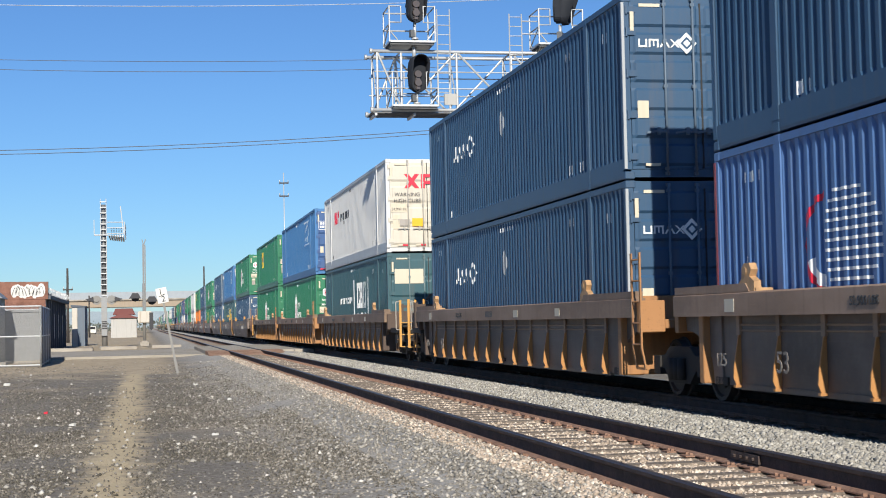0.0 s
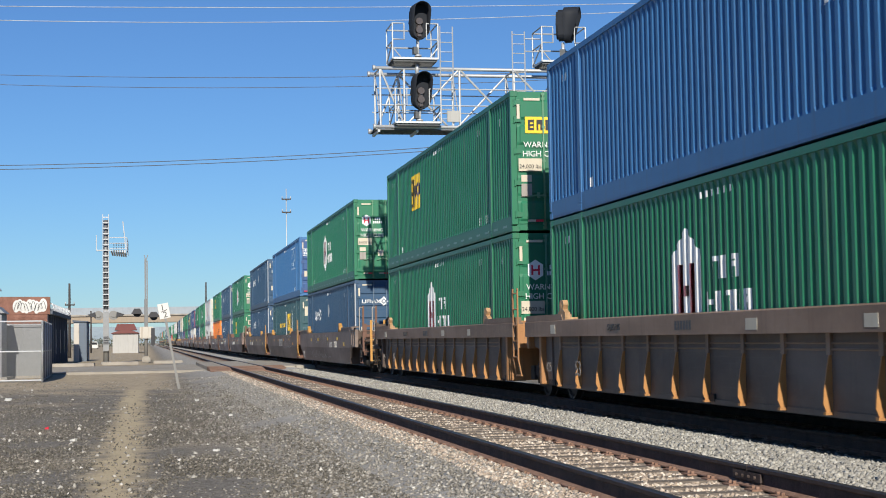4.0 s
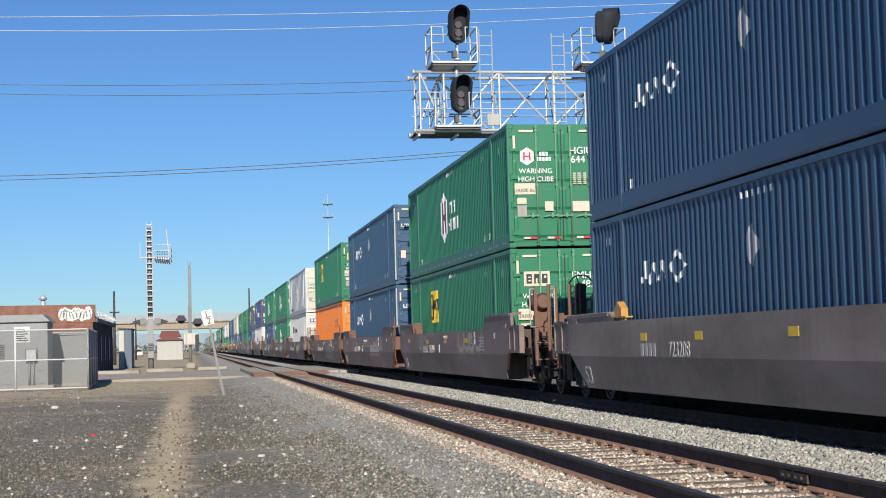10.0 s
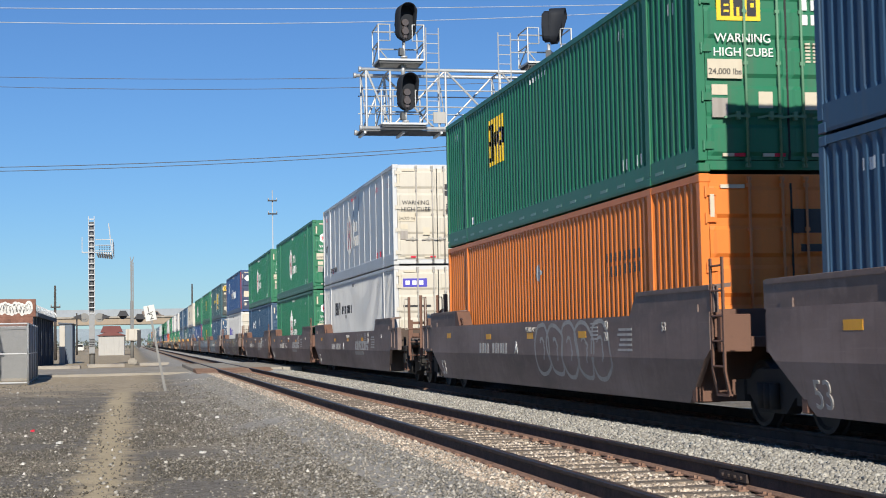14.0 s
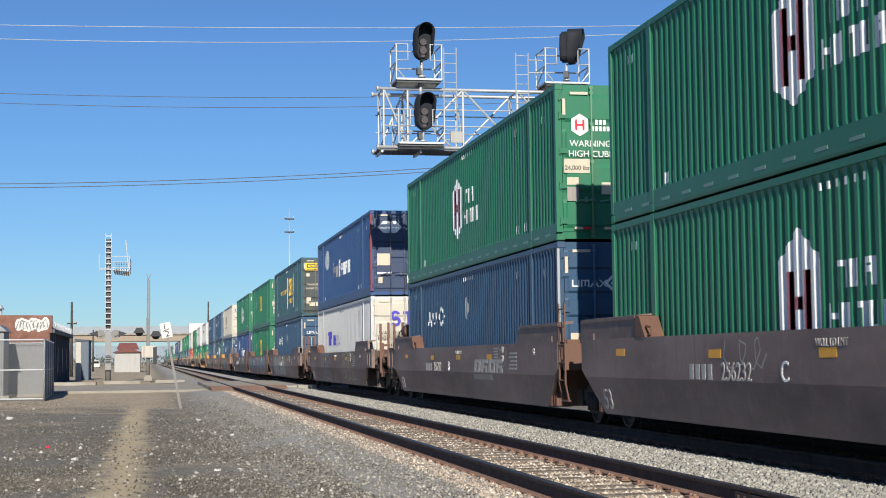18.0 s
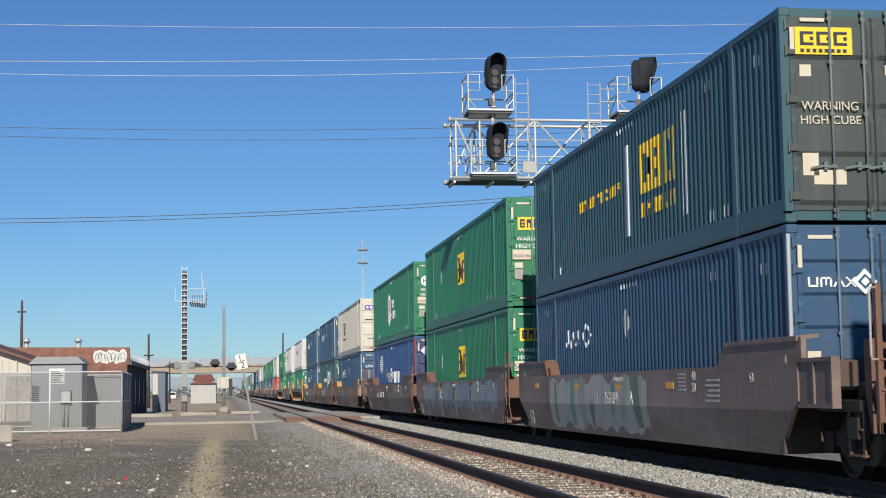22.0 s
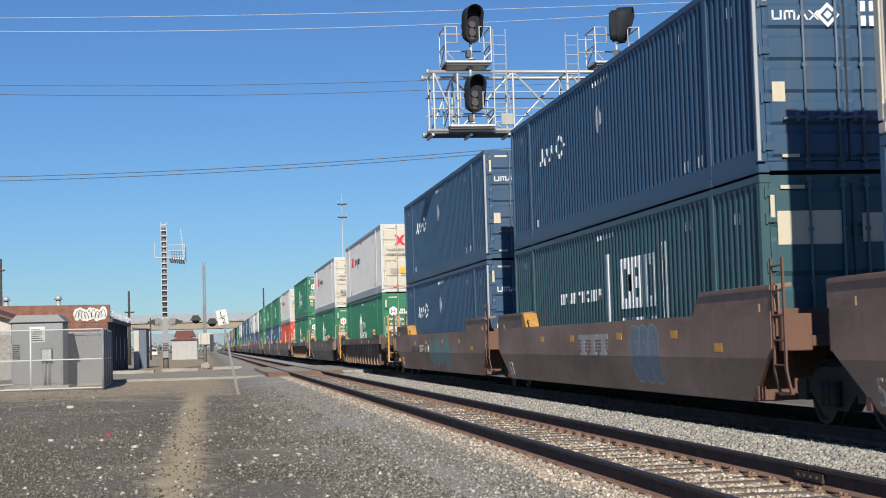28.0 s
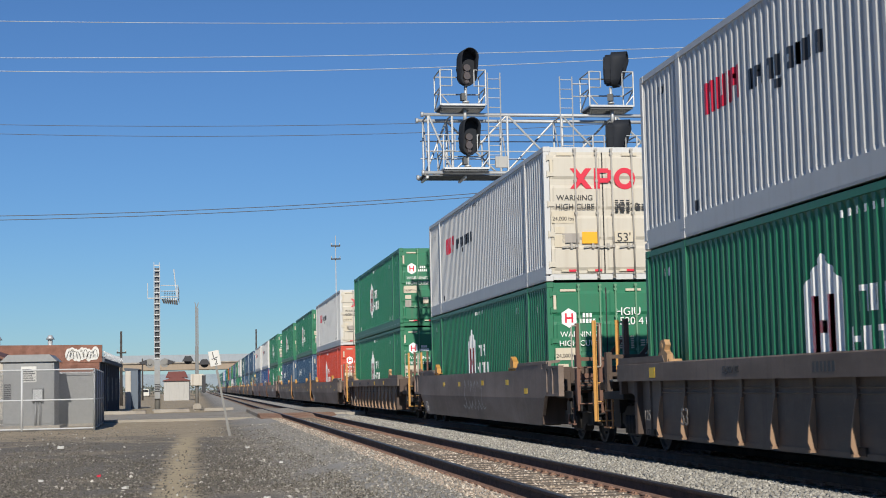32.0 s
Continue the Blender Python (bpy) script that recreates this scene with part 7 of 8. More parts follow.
# ---- buildings beyond ----
def brick_building():
    x0, x1, y0, y1 = -30.0, -6.3, 100.0, 124.0
    h = thing("brick_building", "low red brick building with graffiti and a dark corrugated side", "building")
    bm = bm_new()
    box(bm, x0, x1, y0, y1, -0.5, 3.1)
    part("wall", bm, M["slate_wall"], h, "dark blue wall")
    bm = bm_new()
    prism(bm, [(x0, 3.1), (x1 + 0.15, 3.1), (x1 + 0.15, 4.22), (x0, 4.45)], 1, y0 - 0.1, y0 + 0.35)
    part("parapet", bm, M["brick"], h, "red brick parapet")
    bm = bm_new()
    box(bm, x0, x1 - 0.02, y0 - 0.06, y0, -0.45, 3.1)
    part("front_wall", bm, M["brick"], h, "red brick front")
    for k in range(9):
        bm = bm_new()
        y = y0 + 1.2 + 2.6 * k
        box(bm, x1, x1 + 0.12, y, y + 0.3, -0.4, 3.5)
        part("pilaster", bm, M["slate_wall"], h)
        if k % 2 == 0:
            bm = bm_new()
            box(bm, x1, x1 + 0.05, y + 0.7, y + 2.0, 0.5, 2.2)
            part("shutter", bm, M["galv"], h, "grey roller shutter")
    bm = bm_new()
    box(bm, x1 - 0.2, x1 + 0.3, y0, y1, 3.1, 3.35)
    part("eave", bm, M["slate_wall"], h)
    bm = bm_new()
    rnd = random.Random(3)
    for k in range(46):
        y = y0 + 0.5 * k
        n = 8
        path_tube(bm, [(x1 + 0.1 + 0.24 * math.cos(2 * math.pi * i / n + k), y + 0.06 * i, 3.62 + 0.24 * math.sin(2 * math.pi * i / n + k)) for i in range(n + 1)], 0.01, 4)
    part("razor_wire", bm, M["galv"], h, "coiled razor wire along the eave")
    # sprayed lettering as plain overlapping blobs
    rnd = random.Random(11)
    for k in range(9):
        cx, cz = x1 - 1.95 + 0.21 * k, 3.62 + 0.08 * math.sin(k * 1.7)
        rx, rz = 0.20 + 0.05 * rnd.random(), 0.34 + 0.1 * rnd.random()
        pts = [(cx + rx * math.cos(2 * math.pi * i / 14), cz + rz * math.sin(2 * math.pi * i / 14)) for i in range(14)]
        bm = bm_new()
        prism(bm, pts, 1, y0 - 0.115 - 0.002 * k, y0 - 0.1)
        part("graffiti", bm, M["sign_white"], h, "white bubble graffiti")
    bm = bm_new()
    for k in range(9):
        cx, cz = x1 - 1.95 + 0.21 * k, 3.62 + 0.08 * math.sin(k * 1.7)
        n = 9
        path_tube(bm, [(cx + 0.14 * math.cos(0.6 * i + k), y0 - 0.14, cz + 0.26 * math.sin(0.9 * i + 2 * k)) for i in range(n)], 0.014, 4)
    part("graffiti_line", bm, M["logo_black"], h, "black graffiti outlines")
    for x, z in ((-9.8, 4.4), (-13.2, 4.4), (-16.5, 4.4)):
        bm = bm_new()
        tube(bm, (x, y0 + 4, 3.3), (x, y0 + 4, 4.75), 0.16, 10)
        tube(bm, (x, y0 + 4, 4.75), (x, y0 + 4, 5.05), 0.30, 12, r2=0.12)
        part("roof_vent", bm, M["galv"], h, "round metal roof vent")


brick_building()


def shed():
    h = thing("white_shed", "cream stucco shed with a low brown gable roof", "building")
    x0, x1, y0, y1 = -24.0, -10.4, 84.0, 97.0
    bm = bm_new()
    prism(bm, [(x0, -0.5), (x1, -0.5), (x1, 3.0), (-14.6, 4.45), (x0, 4.45)], 1, y0, y1)
    part("wall", bm, M["cream_wall"], h)
    bm = bm_new()
    prism(bm, [(-14.6, 4.48), (x1 + 0.5, 2.86), (x1 + 0.5, 3.0), (-14.6, 4.66), (x0, 4.66), (x0, 4.48)], 1, y0 - 0.5, y1)
    part("roof", bm, M["roof_brown"], h, "brown sheet roof")
    bm = bm_new()
    box(bm, -14.2, -12.6, y0 - 0.08, y0, 0.6, 2.6)
    part("door", bm, M["galv"], h, "grey sheet door")
    for x in (-12.0, -11.2):
        bm = bm_new()
        box(bm, x, x + 0.08, y0 - 0.1, y0, -0.4, 3.1)
        part("batten", bm, M["cream_wall"], h)


shed()


def hut(name, label, x0, x1, y0, y1, z1, front, side, roof):
    h = thing(name, label, "building")
    bm = bm_new()
    box(bm, x0, x1, y0 + 0.1, y1, -0.5, z1)
    part("wall", bm, M[side], h)
    bm = bm_new()
    box(bm, x0, x1, y0, y0 + 0.1, -0.5, z1)
    part("front", bm, M[front], h)
    bm = bm_new()
    prism(bm, [(x0 - 0.3, z1), (x1 + 0.3, z1), ((x0 + x1) / 2 + (x1 - x0) * 0.2, z1 + 0.5), ((x0 + x1) / 2 - (x1 - x0) * 0.2, z1 + 0.5)], 1, y0 - 0.3, y1 + 0.3)
    part("roof", bm, M[roof], h)


def blue_hall():
    """Gabled sheet-metal hall behind the train; its ridge runs along the tracks."""
    h = thing("blue_hall", "bright blue gabled metal hall with a pale roof", "building")
    x0, x1, y0, y1, eave, ridge = 31.8, 47.6, 80.0, 126.0, 3.2, 7.3
    xm = (x0 + x1) / 2
    bm = bm_new()
    prism(bm, [(x0, -0.5), (x1, -0.5), (x1, eave), (xm, ridge), (x0, eave)], 1, y0, y1)
    part("wall", bm, M["blue_sheet"], h, "bright blue metal wall")
    k = (ridge - eave) / (xm - x0)
    for s in (-1, 1):
        bm = bm_new()
        e = xm + s * (xm - x0 + 0.5)
        prism(bm, [(xm, ridge + 0.04), (e, eave - 0.5 * k + 0.04), (e, eave - 0.5 * k + 0.14), (xm, ridge + 0.16)], 1, y0 - 0.35, y1 + 0.3)
        part("roof", bm, M["pale_wall"], h, "pale weathered metal roof")
        for n in range(15):
            bm = bm_new()
            y = y0 + 1.5 + 3.0 * n
            prism(bm, [(xm, ridge + 0.16), (e, eave - 0.5 * k + 0.14), (e, eave - 0.5 * k + 0.18), (xm, ridge + 0.20)], 1, y, y + 0.08)
            part("roof_seam", bm, M["pale_wall"], h)
    bm = bm_new()
    box(bm, xm + 0.5, xm + 2.7, y0 - 0.06, y0 - 0.01, 4.6, 5.9)
    vent = part("vent", bm, M["slate_wall"], h, "dark louvred wall vent")
    for n in range(7):
        bm = bm_new()
        box(bm, xm + 0.5, xm + 2.7, y0 - 0.12, y0 - 0.05, 4.66 + 0.18 * n, 4.72 + 0.18 * n)
        part("louvre", bm, M["blue_sheet"], vent)
    for n in range(19):
        bm = bm_new()
        x = x0 + 0.4 + 0.83 * n
        box(bm, x, x + 0.05, y0 - 0.03, y0, -0.3, eave + k * (xm - x0 - abs(x - xm)) - 0.15)
        part("wall_rib", bm, M["blue_sheet"], h)
    for y in (y0 + 6.5, y0 + 22):
        bm = bm_new()
        tube(bm, (xm - 0.3, y, ridge - 0.2), (xm - 0.3, y, ridge + 0.7), 0.3, 10)
        tube(bm, (xm - 0.3, y, ridge + 0.7), (xm - 0.3, y, ridge + 0.95), 0.42, 10, r2=0.2)
        part("roof_vent", bm, M["sign_white"], h, "white round roof vent")


M["blue_sheet"] = paint("sheet_bright_blue", (0.035, 0.24, 0.62), rough=0.6, dirt=0.15)
blue_hall()
def kiosk():
    h = thing("kiosk", "narrow hut with a cream sunlit-front panel, shaded blue-grey wall and flat lid", "building")
    bm = bm_new()
    box(bm, -6.0, -4.95, 128.0, 134.0, -0.5, 2.95)
    part("wall", bm, M["hut_shaded"], h)
    bm = bm_new()
    prism(bm, [(-6.08, 2.95), (-4.87, 2.95), (-4.87, 3.02), (-6.08, 3.12)], 1, 127.9, 134.1)
    part("roof", bm, M["slate_wall"], h, "thin flat lid")
    # not a door: a cream slab stands for the hut's sunlit front face
    bm = bm_new()
    box(bm, -5.98, -5.55, 127.93, 128.0, -0.4, 2.85)
    part("door", bm, M["cream_wall"], h, "cream panel painted in the tone of the sunlit front")


# blue-grey tone of the hut's side, its shade put into the colour
M["hut_shaded"] = paint("wall_shaded_blue_grey", (0.12, 0.15, 0.19), rough=0.7)
kiosk()
hut("depot_house", "small pale house with a maroon roof beside the tracks", -4.9, -1.3, 220, 232, 2.5, "pale_wall", "pale_wall", "maroon")
bm = bm_new()
prism(bm, [(-4.7, 3.0), (-1.5, 3.0), (-1.9, 3.9), (-4.3, 3.9)], 1, 223, 231)
part("upper_roof", bm, M["maroon"], bpy.data.objects["depot_house"], "maroon upper roof")


def parked_van(x, y):
    v = thing("parked_van", "small white van parked far beyond the overpass", "van", at=pose(x, y, -0.4))
    bm = bm_new()
    prism(bm, [(-0.95, 0.3), (0.95, 0.3), (0.95, 1.2), (0.78, 2.0), (-0.78, 2.0), (-0.95, 1.2)], 1, 0, 4.6)
    part("body", bm, M["sign_white"], v)
    bm = bm_new()
    prism(bm, [(-0.80, 1.2), (0.80, 1.2), (0.68, 1.8), (-0.68, 1.8)], 1, -0.03, 0.0)
    part("window", bm, M["glass_dark"], v)
    for dx in (-0.8, 0.8):
        bm = bm_new()
        tube(bm, (dx - 0.1, 0.8, 0.33), (dx + 0.1, 0.8, 0.33), 0.33, 12)
        part("wheel", bm, M["rubber"], v)


parked_van(-13.6, 400)

# ---- overpass ----
OY = 370.0
ov = thing("overpass", "long concrete road overpass with a blue-grey parapet", "overpass", kind="structure")
bm = bm_new()
box(bm, -520, 700, OY + 1.4, OY + 9.4, 6.0, 6.3)
part("deck", bm, M["concrete"], ov)
bm = bm_new()
box(bm, -520, 700, OY + 0.6, OY + 1.4, 6.05, 7.9)
box(bm, -520, 700, OY + 9.4, OY + 10.2, 6.05, 7.9)
part("girder", bm, M["girder"], ov, "tan girder")
bm = bm_new()
box(bm, -520, 700, OY + 10.2, OY + 10.5, 7.2, 9.9)
part("screen", bm, M["screen"], ov, "hazy blue-grey screen along the far side")
bm = bm_new()
box(bm, -520, 700, OY + 0.2, OY + 0.62, 7.62, 7.98)
part("kerb_rail", bm, M["concrete"], ov, "pale concrete edge rail")
for x in (-22.0, -1.0 + 22, 45.0, -50.0, -80, 80):
    for dx in (0.0,):
        bm = bm_new()
        tube(bm, (x, OY + 2.5, -0.5), (x, OY + 2.5, 6.0), 0.6, 12)
        tube(bm, (x, OY + 8.5, -0.5), (x, OY + 8.5, 6.0), 0.6, 12)
        box(bm, x - 0.8, x + 0.8, OY + 0.8, OY + 10.2, 5.4, 6.0)
        part("pier", bm, M["concrete"], ov)
# distant hills
bm = bm_new()
rnd = random.Random(4)
n = 80
lo = [bm.verts.new((-1800 + 45 * i, 2900, -20)) for i in range(n + 1)]
hi = [bm.verts.new((-1800 + 45 * i, 3000, 26 + 14 * noise.noise(Vector((i * 0.16, 0.3, 0))) + 3 * noise.noise(Vector((i * 0.9, 2, 0))))) for i in range(n + 1)]
bk = [bm.verts.new((-1800 + 45 * i, 3300, -20)) for i in range(n + 1)]
for i in range(n):
    bm.faces.new((lo[i], lo[i + 1], hi[i + 1], hi[i]))
    bm.faces.new((hi[i], hi[i + 1], bk[i + 1], bk[i]))
tagged(part("hills", bm, M["hill"], kind="structure"), "low hazy hills on the horizon", "hills")


# ---- vehicles on the overpass ----
ROAD = []


def wheels(parent, xs, y, r):
    for x in xs:
        bm = bm_new()
        tube(bm, (x, y, r), (x, y + 0.28, r), r, 12)
        part("wheel", bm, M["rubber"], parent)


def lorry(x, v, label):
    t = thing("semi_truck", label, "truck", "vehicles on the overpass", pose(x, OY + 2.2, 6.3))
    bm = bm_new()
    box(bm, -14.2, -0.6, 0, 2.5, 1.0, 4.05)
    bmesh.ops.bevel(bm, geom=bm.edges[:], offset=0.06, segments=1, affect="EDGES")
    part("trailer", bm, M["grey"], t, "white box trailer")
    bm = bm_new()
    prism(bm, [(-0.2, 1.0), (-0.2, 3.5), (0.9, 3.75), (1.5, 3.2), (1.75, 2.1), (3.0, 1.9), (3.2, 1.0)], 1, 0.1, 2.4)
    part("cab", bm, M["smooth"], t, "white cab")
    bm = bm_new()
    prism(bm, [(1.0, 2.2), (1.05, 3.0), (1.5, 3.0), (1.7, 2.2)], 1, 0.08, 2.42)
    part("cab_window", bm, M["glass_dark"], t)
    wheels(t, (-13.2, -12.0, 0.0, 1.2, 2.6), 0.05, 0.5)
    ROAD.append((t, x, OY + 2.2, 6.3, 0, v))


def van(x, v, colour, label, turn=0, y=2.6):
    t = thing("delivery_van", label, "van", "vehicles on the overpass", pose(x, OY + y, 6.3, 0, 0, turn))
    bm = bm_new()
    prism(bm, [(-2.8, 0.4), (-2.8, 2.85), (-2.6, 2.95), (1.0, 2.95), (1.7, 2.05), (2.6, 1.8), (2.75, 0.4)], 1, 0, 2.0)
    part("body", bm, M[colour], t)
    bm = bm_new()
    prism(bm, [(0.3, 2.0), (0.3, 2.7), (0.9, 2.7), (1.4, 2.0)], 1, -0.02, 2.02)
    part("window", bm, M["glass_dark"], t)
    wheels(t, (-1.7, 1.8), -0.02, 0.38)
    ROAD.append((t, x, OY + y, 6.3, turn, v))


lorry(8.0 - 3.2 - 23 * 5.9, 23.0, "white semi truck with a box trailer crossing the overpass")
lorry(10.6 - 3.2 - 18 * 17.1, 18.0, "white semi truck with a long trailer crossing the overpass")
van(-14.7 - 20 * 6.7, 20.0, "smooth", "white delivery van crossing the overpass")
van(-10.0 - 19 * 1.5, 19.0, "smooth", "white high-roofed van crossing the overpass")
van(-9.0 - 21 * 11.0, 21.0, "smooth", "white delivery van crossing the overpass")
van(-20.0 - 22 * 18.1, 22.0, "grey", "grey van crossing the overpass")
van(-7.8 + 20 * 20.0, -20.0, "grey", "light grey van crossing the overpass", 180, 8.2)
van(-12.0 - 21 * 13.2, 21.0, "dark", "dark van crossing the overpass")


# ---- markings on the sills of the well cars ----
def sill_text(u, body, size, y, z, mat, rib=False):
    o = part("lettering", text_mesh(body, size, M[mat]), None, u)
    low = z < 0.86 and not rib
    o.matrix_basis = Matrix.Translation((-SIDE_X + (0.10 * (0.86 - z) / 0.58 if low else 0) - 0.006, y, z)) @ pose(0, 0, 0, 0, -9.8 if low else 0, 0) @ pose(0, 0, 0, 0, 0, -90)


def sill_bars(u, rows, mats, label=""):
    o = part("sill_marking", side_bars(rows, [M[m] for m in mats]), None, u, label)
    o.location = (-SIDE_X, 0, 0)


def row(y, z, h, n, w, gap, mi):
    return [(y + k * (w + gap), y + k * (w + gap) + w, z, z + h, mi) for k in range(n)]


def spray(u, seed, y0, w, z0, h, mat, strokes=26, thick=(0.012, 0.03)):
    """Sprayed line work: short joined strokes on the flat of the sill."""
    rnd = random.Random(seed)
    bm = bm_new()
    y, z = y0, z0 + h / 2
    a = rnd.uniform(0, 6.28)
    for k in range(strokes):
        a += rnd.uniform(0.3, 1.5)
        ny, nz = y0 + w * (k + 1) / strokes + 0.22 * math.cos(a), z0 + h / 2 + h * 0.48 * math.sin(a)
        nz = min(z0 + h, max(z0, nz))
        d = Vector((ny - y, nz - z))
        if d.length > 0.04:
            p = Vector((-d.y, d.x)).normalized() * rnd.uniform(*thick)
            e = 0.0025 + 0.0002 * (k % 9)

            def face_x(zz):
                return 0.0 if zz >= 0.86 else 0.10 * (0.86 - zz) / 0.58
            q = [(y + p.x, z + p.y), (ny + p.x, nz + p.y), (ny - p.x, nz - p.y), (y - p.x, z - p.y)]
            front = [bm.verts.new((face_x(zz) - e, yy, zz)) for yy, zz in q]
            bm.faces.new(front)
        y, z = ny, nz
    o = part("graffiti", bm, M[mat], u, "sprayed graffiti")
    o.location = (-SIDE_X, 0, 0)


def sill_x(z):
    return 0.0 if z >= 0.86 else 0.10 * (0.86 - z) / 0.58


def letters(u, seed, y0, y1, z0, z1, n, fill, edge, line=0.03, lean=0.12, lift=0.002):
    """A sprayed piece: a row of swollen upright shapes with pale outlines that run over the fold of the sill."""
    rnd = random.Random(seed)
    w, cz, h = (y1 - y0) / n, (z0 + z1) / 2, (z1 - z0) / 2
    for k in range(n):
        cy = y0 + w * (k + 0.5)
        ph, sq = rnd.uniform(0, 6.28), rnd.uniform(0.55, 0.8)
        pts = []
        for i in range(28):
            a = 2 * math.pi * i / 28
            ca, sa = math.cos(a), math.sin(a)
            ry, rz = abs(ca) ** sq * (1 if ca > 0 else -1), abs(sa) ** sq * (1 if sa > 0 else -1)
            wob = 1 + 0.12 * math.sin(3 * a + ph) + 0.07 * math.sin(5 * a + 2 * ph)
            z = cz + h * rz * (0.92 + 0.08 * math.sin(2 * a + ph))
            pts.append((cy + w * 0.56 * ry * wob + lean * (z - cz), min(1.445, max(0.30, z))))
        e = lift + 0.0006 * k
        if fill:
            bm = bm_new()
            for up in (True, False):
                q = [(y, max(z, 0.86) if up else min(z, 0.86)) for y, z in pts]
                if max(z for _, z in q) - min(z for _, z in q) > 0.03:
                    bm.faces.new([bm.verts.new((sill_x(z) - e, y, z)) for y, z in q])
            part("graffiti_fill", bm, M[fill], u).location = (-SIDE_X, 0, 0)
        bm = bm_new()
        for p, s in ((pts, line), ([(cy + (y - cy) * rnd.uniform(0.2, 0.4), cz + (z - cz) * 0.45) for y, z in pts[3:20]], line * 0.8)):
            m = len(p) if p is pts else len(p) - 1
            for i in range(m):
                (ya, za), (yb, zb) = p[i], p[(i + 1) % len(p)]
                d = math.hypot(yb - ya, zb - za)
                if d < 1e-4:
                    continue
                py, pz = -(zb - za) / d * s / 2, (yb - ya) / d * s / 2
                g = e + 0.0008
                bm.faces.new([bm.verts.new((sill_x(z) - g, y, z)) for y, z in ((ya + py, za + pz), (yb + py, zb + pz), (yb - py, zb - pz), (ya - py, za - pz))])
        part("graffiti_outline", bm, M[edge], u, "pale sprayed outline").location = (-SIDE_X, 0, 0)


SPRAY = {"pale": (0.42, 0.40, 0.37), "lime": (0.38, 0.40, 0.18), "sky": (0.17, 0.27, 0.34), "mint": (0.19, 0.31, 0.28), "white": (0.62, 0.60, 0.57), "sand": (0.46, 0.40, 0.28), "ash": (0.36, 0.34, 0.32), "blue": (0.20, 0.27, 0.33), "moss": (0.16, 0.20, 0.14), "haze": (0.27, 0.33, 0.38), "chalk": (0.44, 0.44, 0.40)}
M["sill_mark"] = paint("marking_worn_white", (0.46, 0.43, 0.40), dirt=0.5, dirt_col=(0.2, 0.16, 0.14))
for k, v in SPRAY.items():
    M["spray_" + k] = paint("spray_" + k, v, rough=0.6, dirt=0.55, dirt_col=(0.09, 0.075, 0.065))
# car: seed, from y, to y, from z, to z, shapes, fill, outline, line width
PIECES = {
    6: [(3, 1.9, 6.6, 0.80, 1.42, 6, "", "spray_pale", 0.025)],
    10: [(5, 3.2, 7.4, 0.50, 1.42, 5, "", "spray_pale", 0.07)],
    14: [(1, 2.1, 5.6, 0.42, 1.44, 4, "", "spray_lime", 0.05), (2, 9.6, 12.4, 0.32, 1.44, 4, "", "spray_haze", 0.06)],
    17: [(11, 4.1, 5.65, 0.32, 1.42, 2, "spray_moss", "spray_pale", 0.035), (12, 1.9, 3.5, 0.32, 1.42, 2, "spray_moss", "spray_pale", 0.035), (13, 5.7, 7.3, 0.42, 1.05, 2, "", "spray_pale", 0.05)],
    19: [(14, 3.9, 5.4, 0.36, 1.44, 3, "spray_blue", "spray_pale", 0.03)],
    18: [(16, 8.0, 10.2, 0.5, 1.2, 3, "spray_sky", "spray_pale", 0.04)],
}
# car: seed, from y, length, from z, height, paint, strokes, widths
SCRAWL = {
    5: [(21, 5.6, 7.0, 0.42, 1.0, "spray_pale", 90, (0.009, 0.02))],
    8: [(22, 2.1, 3.8, 0.92, 0.5, "spray_sand", 30, (0.03, 0.09)), (25, 11.0, 1.6, 0.95, 0.45, "spray_white", 34, (0.008, 0.016))],
    9: [(23, 2.4, 1.2, 0.95, 0.5, "spray_white", 40, (0.008, 0.018)), (24, 6.2, 2.4, 1.05, 0.36, "spray_pale", 24, (0.02, 0.05))],
    11: [(26, 4.4, 1.5, 0.95, 0.45, "spray_pale", 22, (0.008, 0.016))],
    12: [(27, 9.4, 1.2, 1.0, 0.4, "spray_pale", 18, (0.008, 0.014))],
    13: [(28, 3.0, 0.9, 1.0, 0.42, "spray_pale", 20, (0.008, 0.014))],
    17: [(29, 8.9, 1.0, 1.2, 0.22, "spray_pale", 12, (0.008, 0.014))],
    22: [(30, 6.0, 3.0, 0.5, 0.8, "spray_pale", 40, (0.01, 0.03))],
}
CARS = [m[0] for m in MOVING if m[0].name.startswith("well_car")]
M["panel_dark"] = paint("number_panel_maroon", (0.085, 0.060, 0.052), rough=0.6, dirt=0.4)


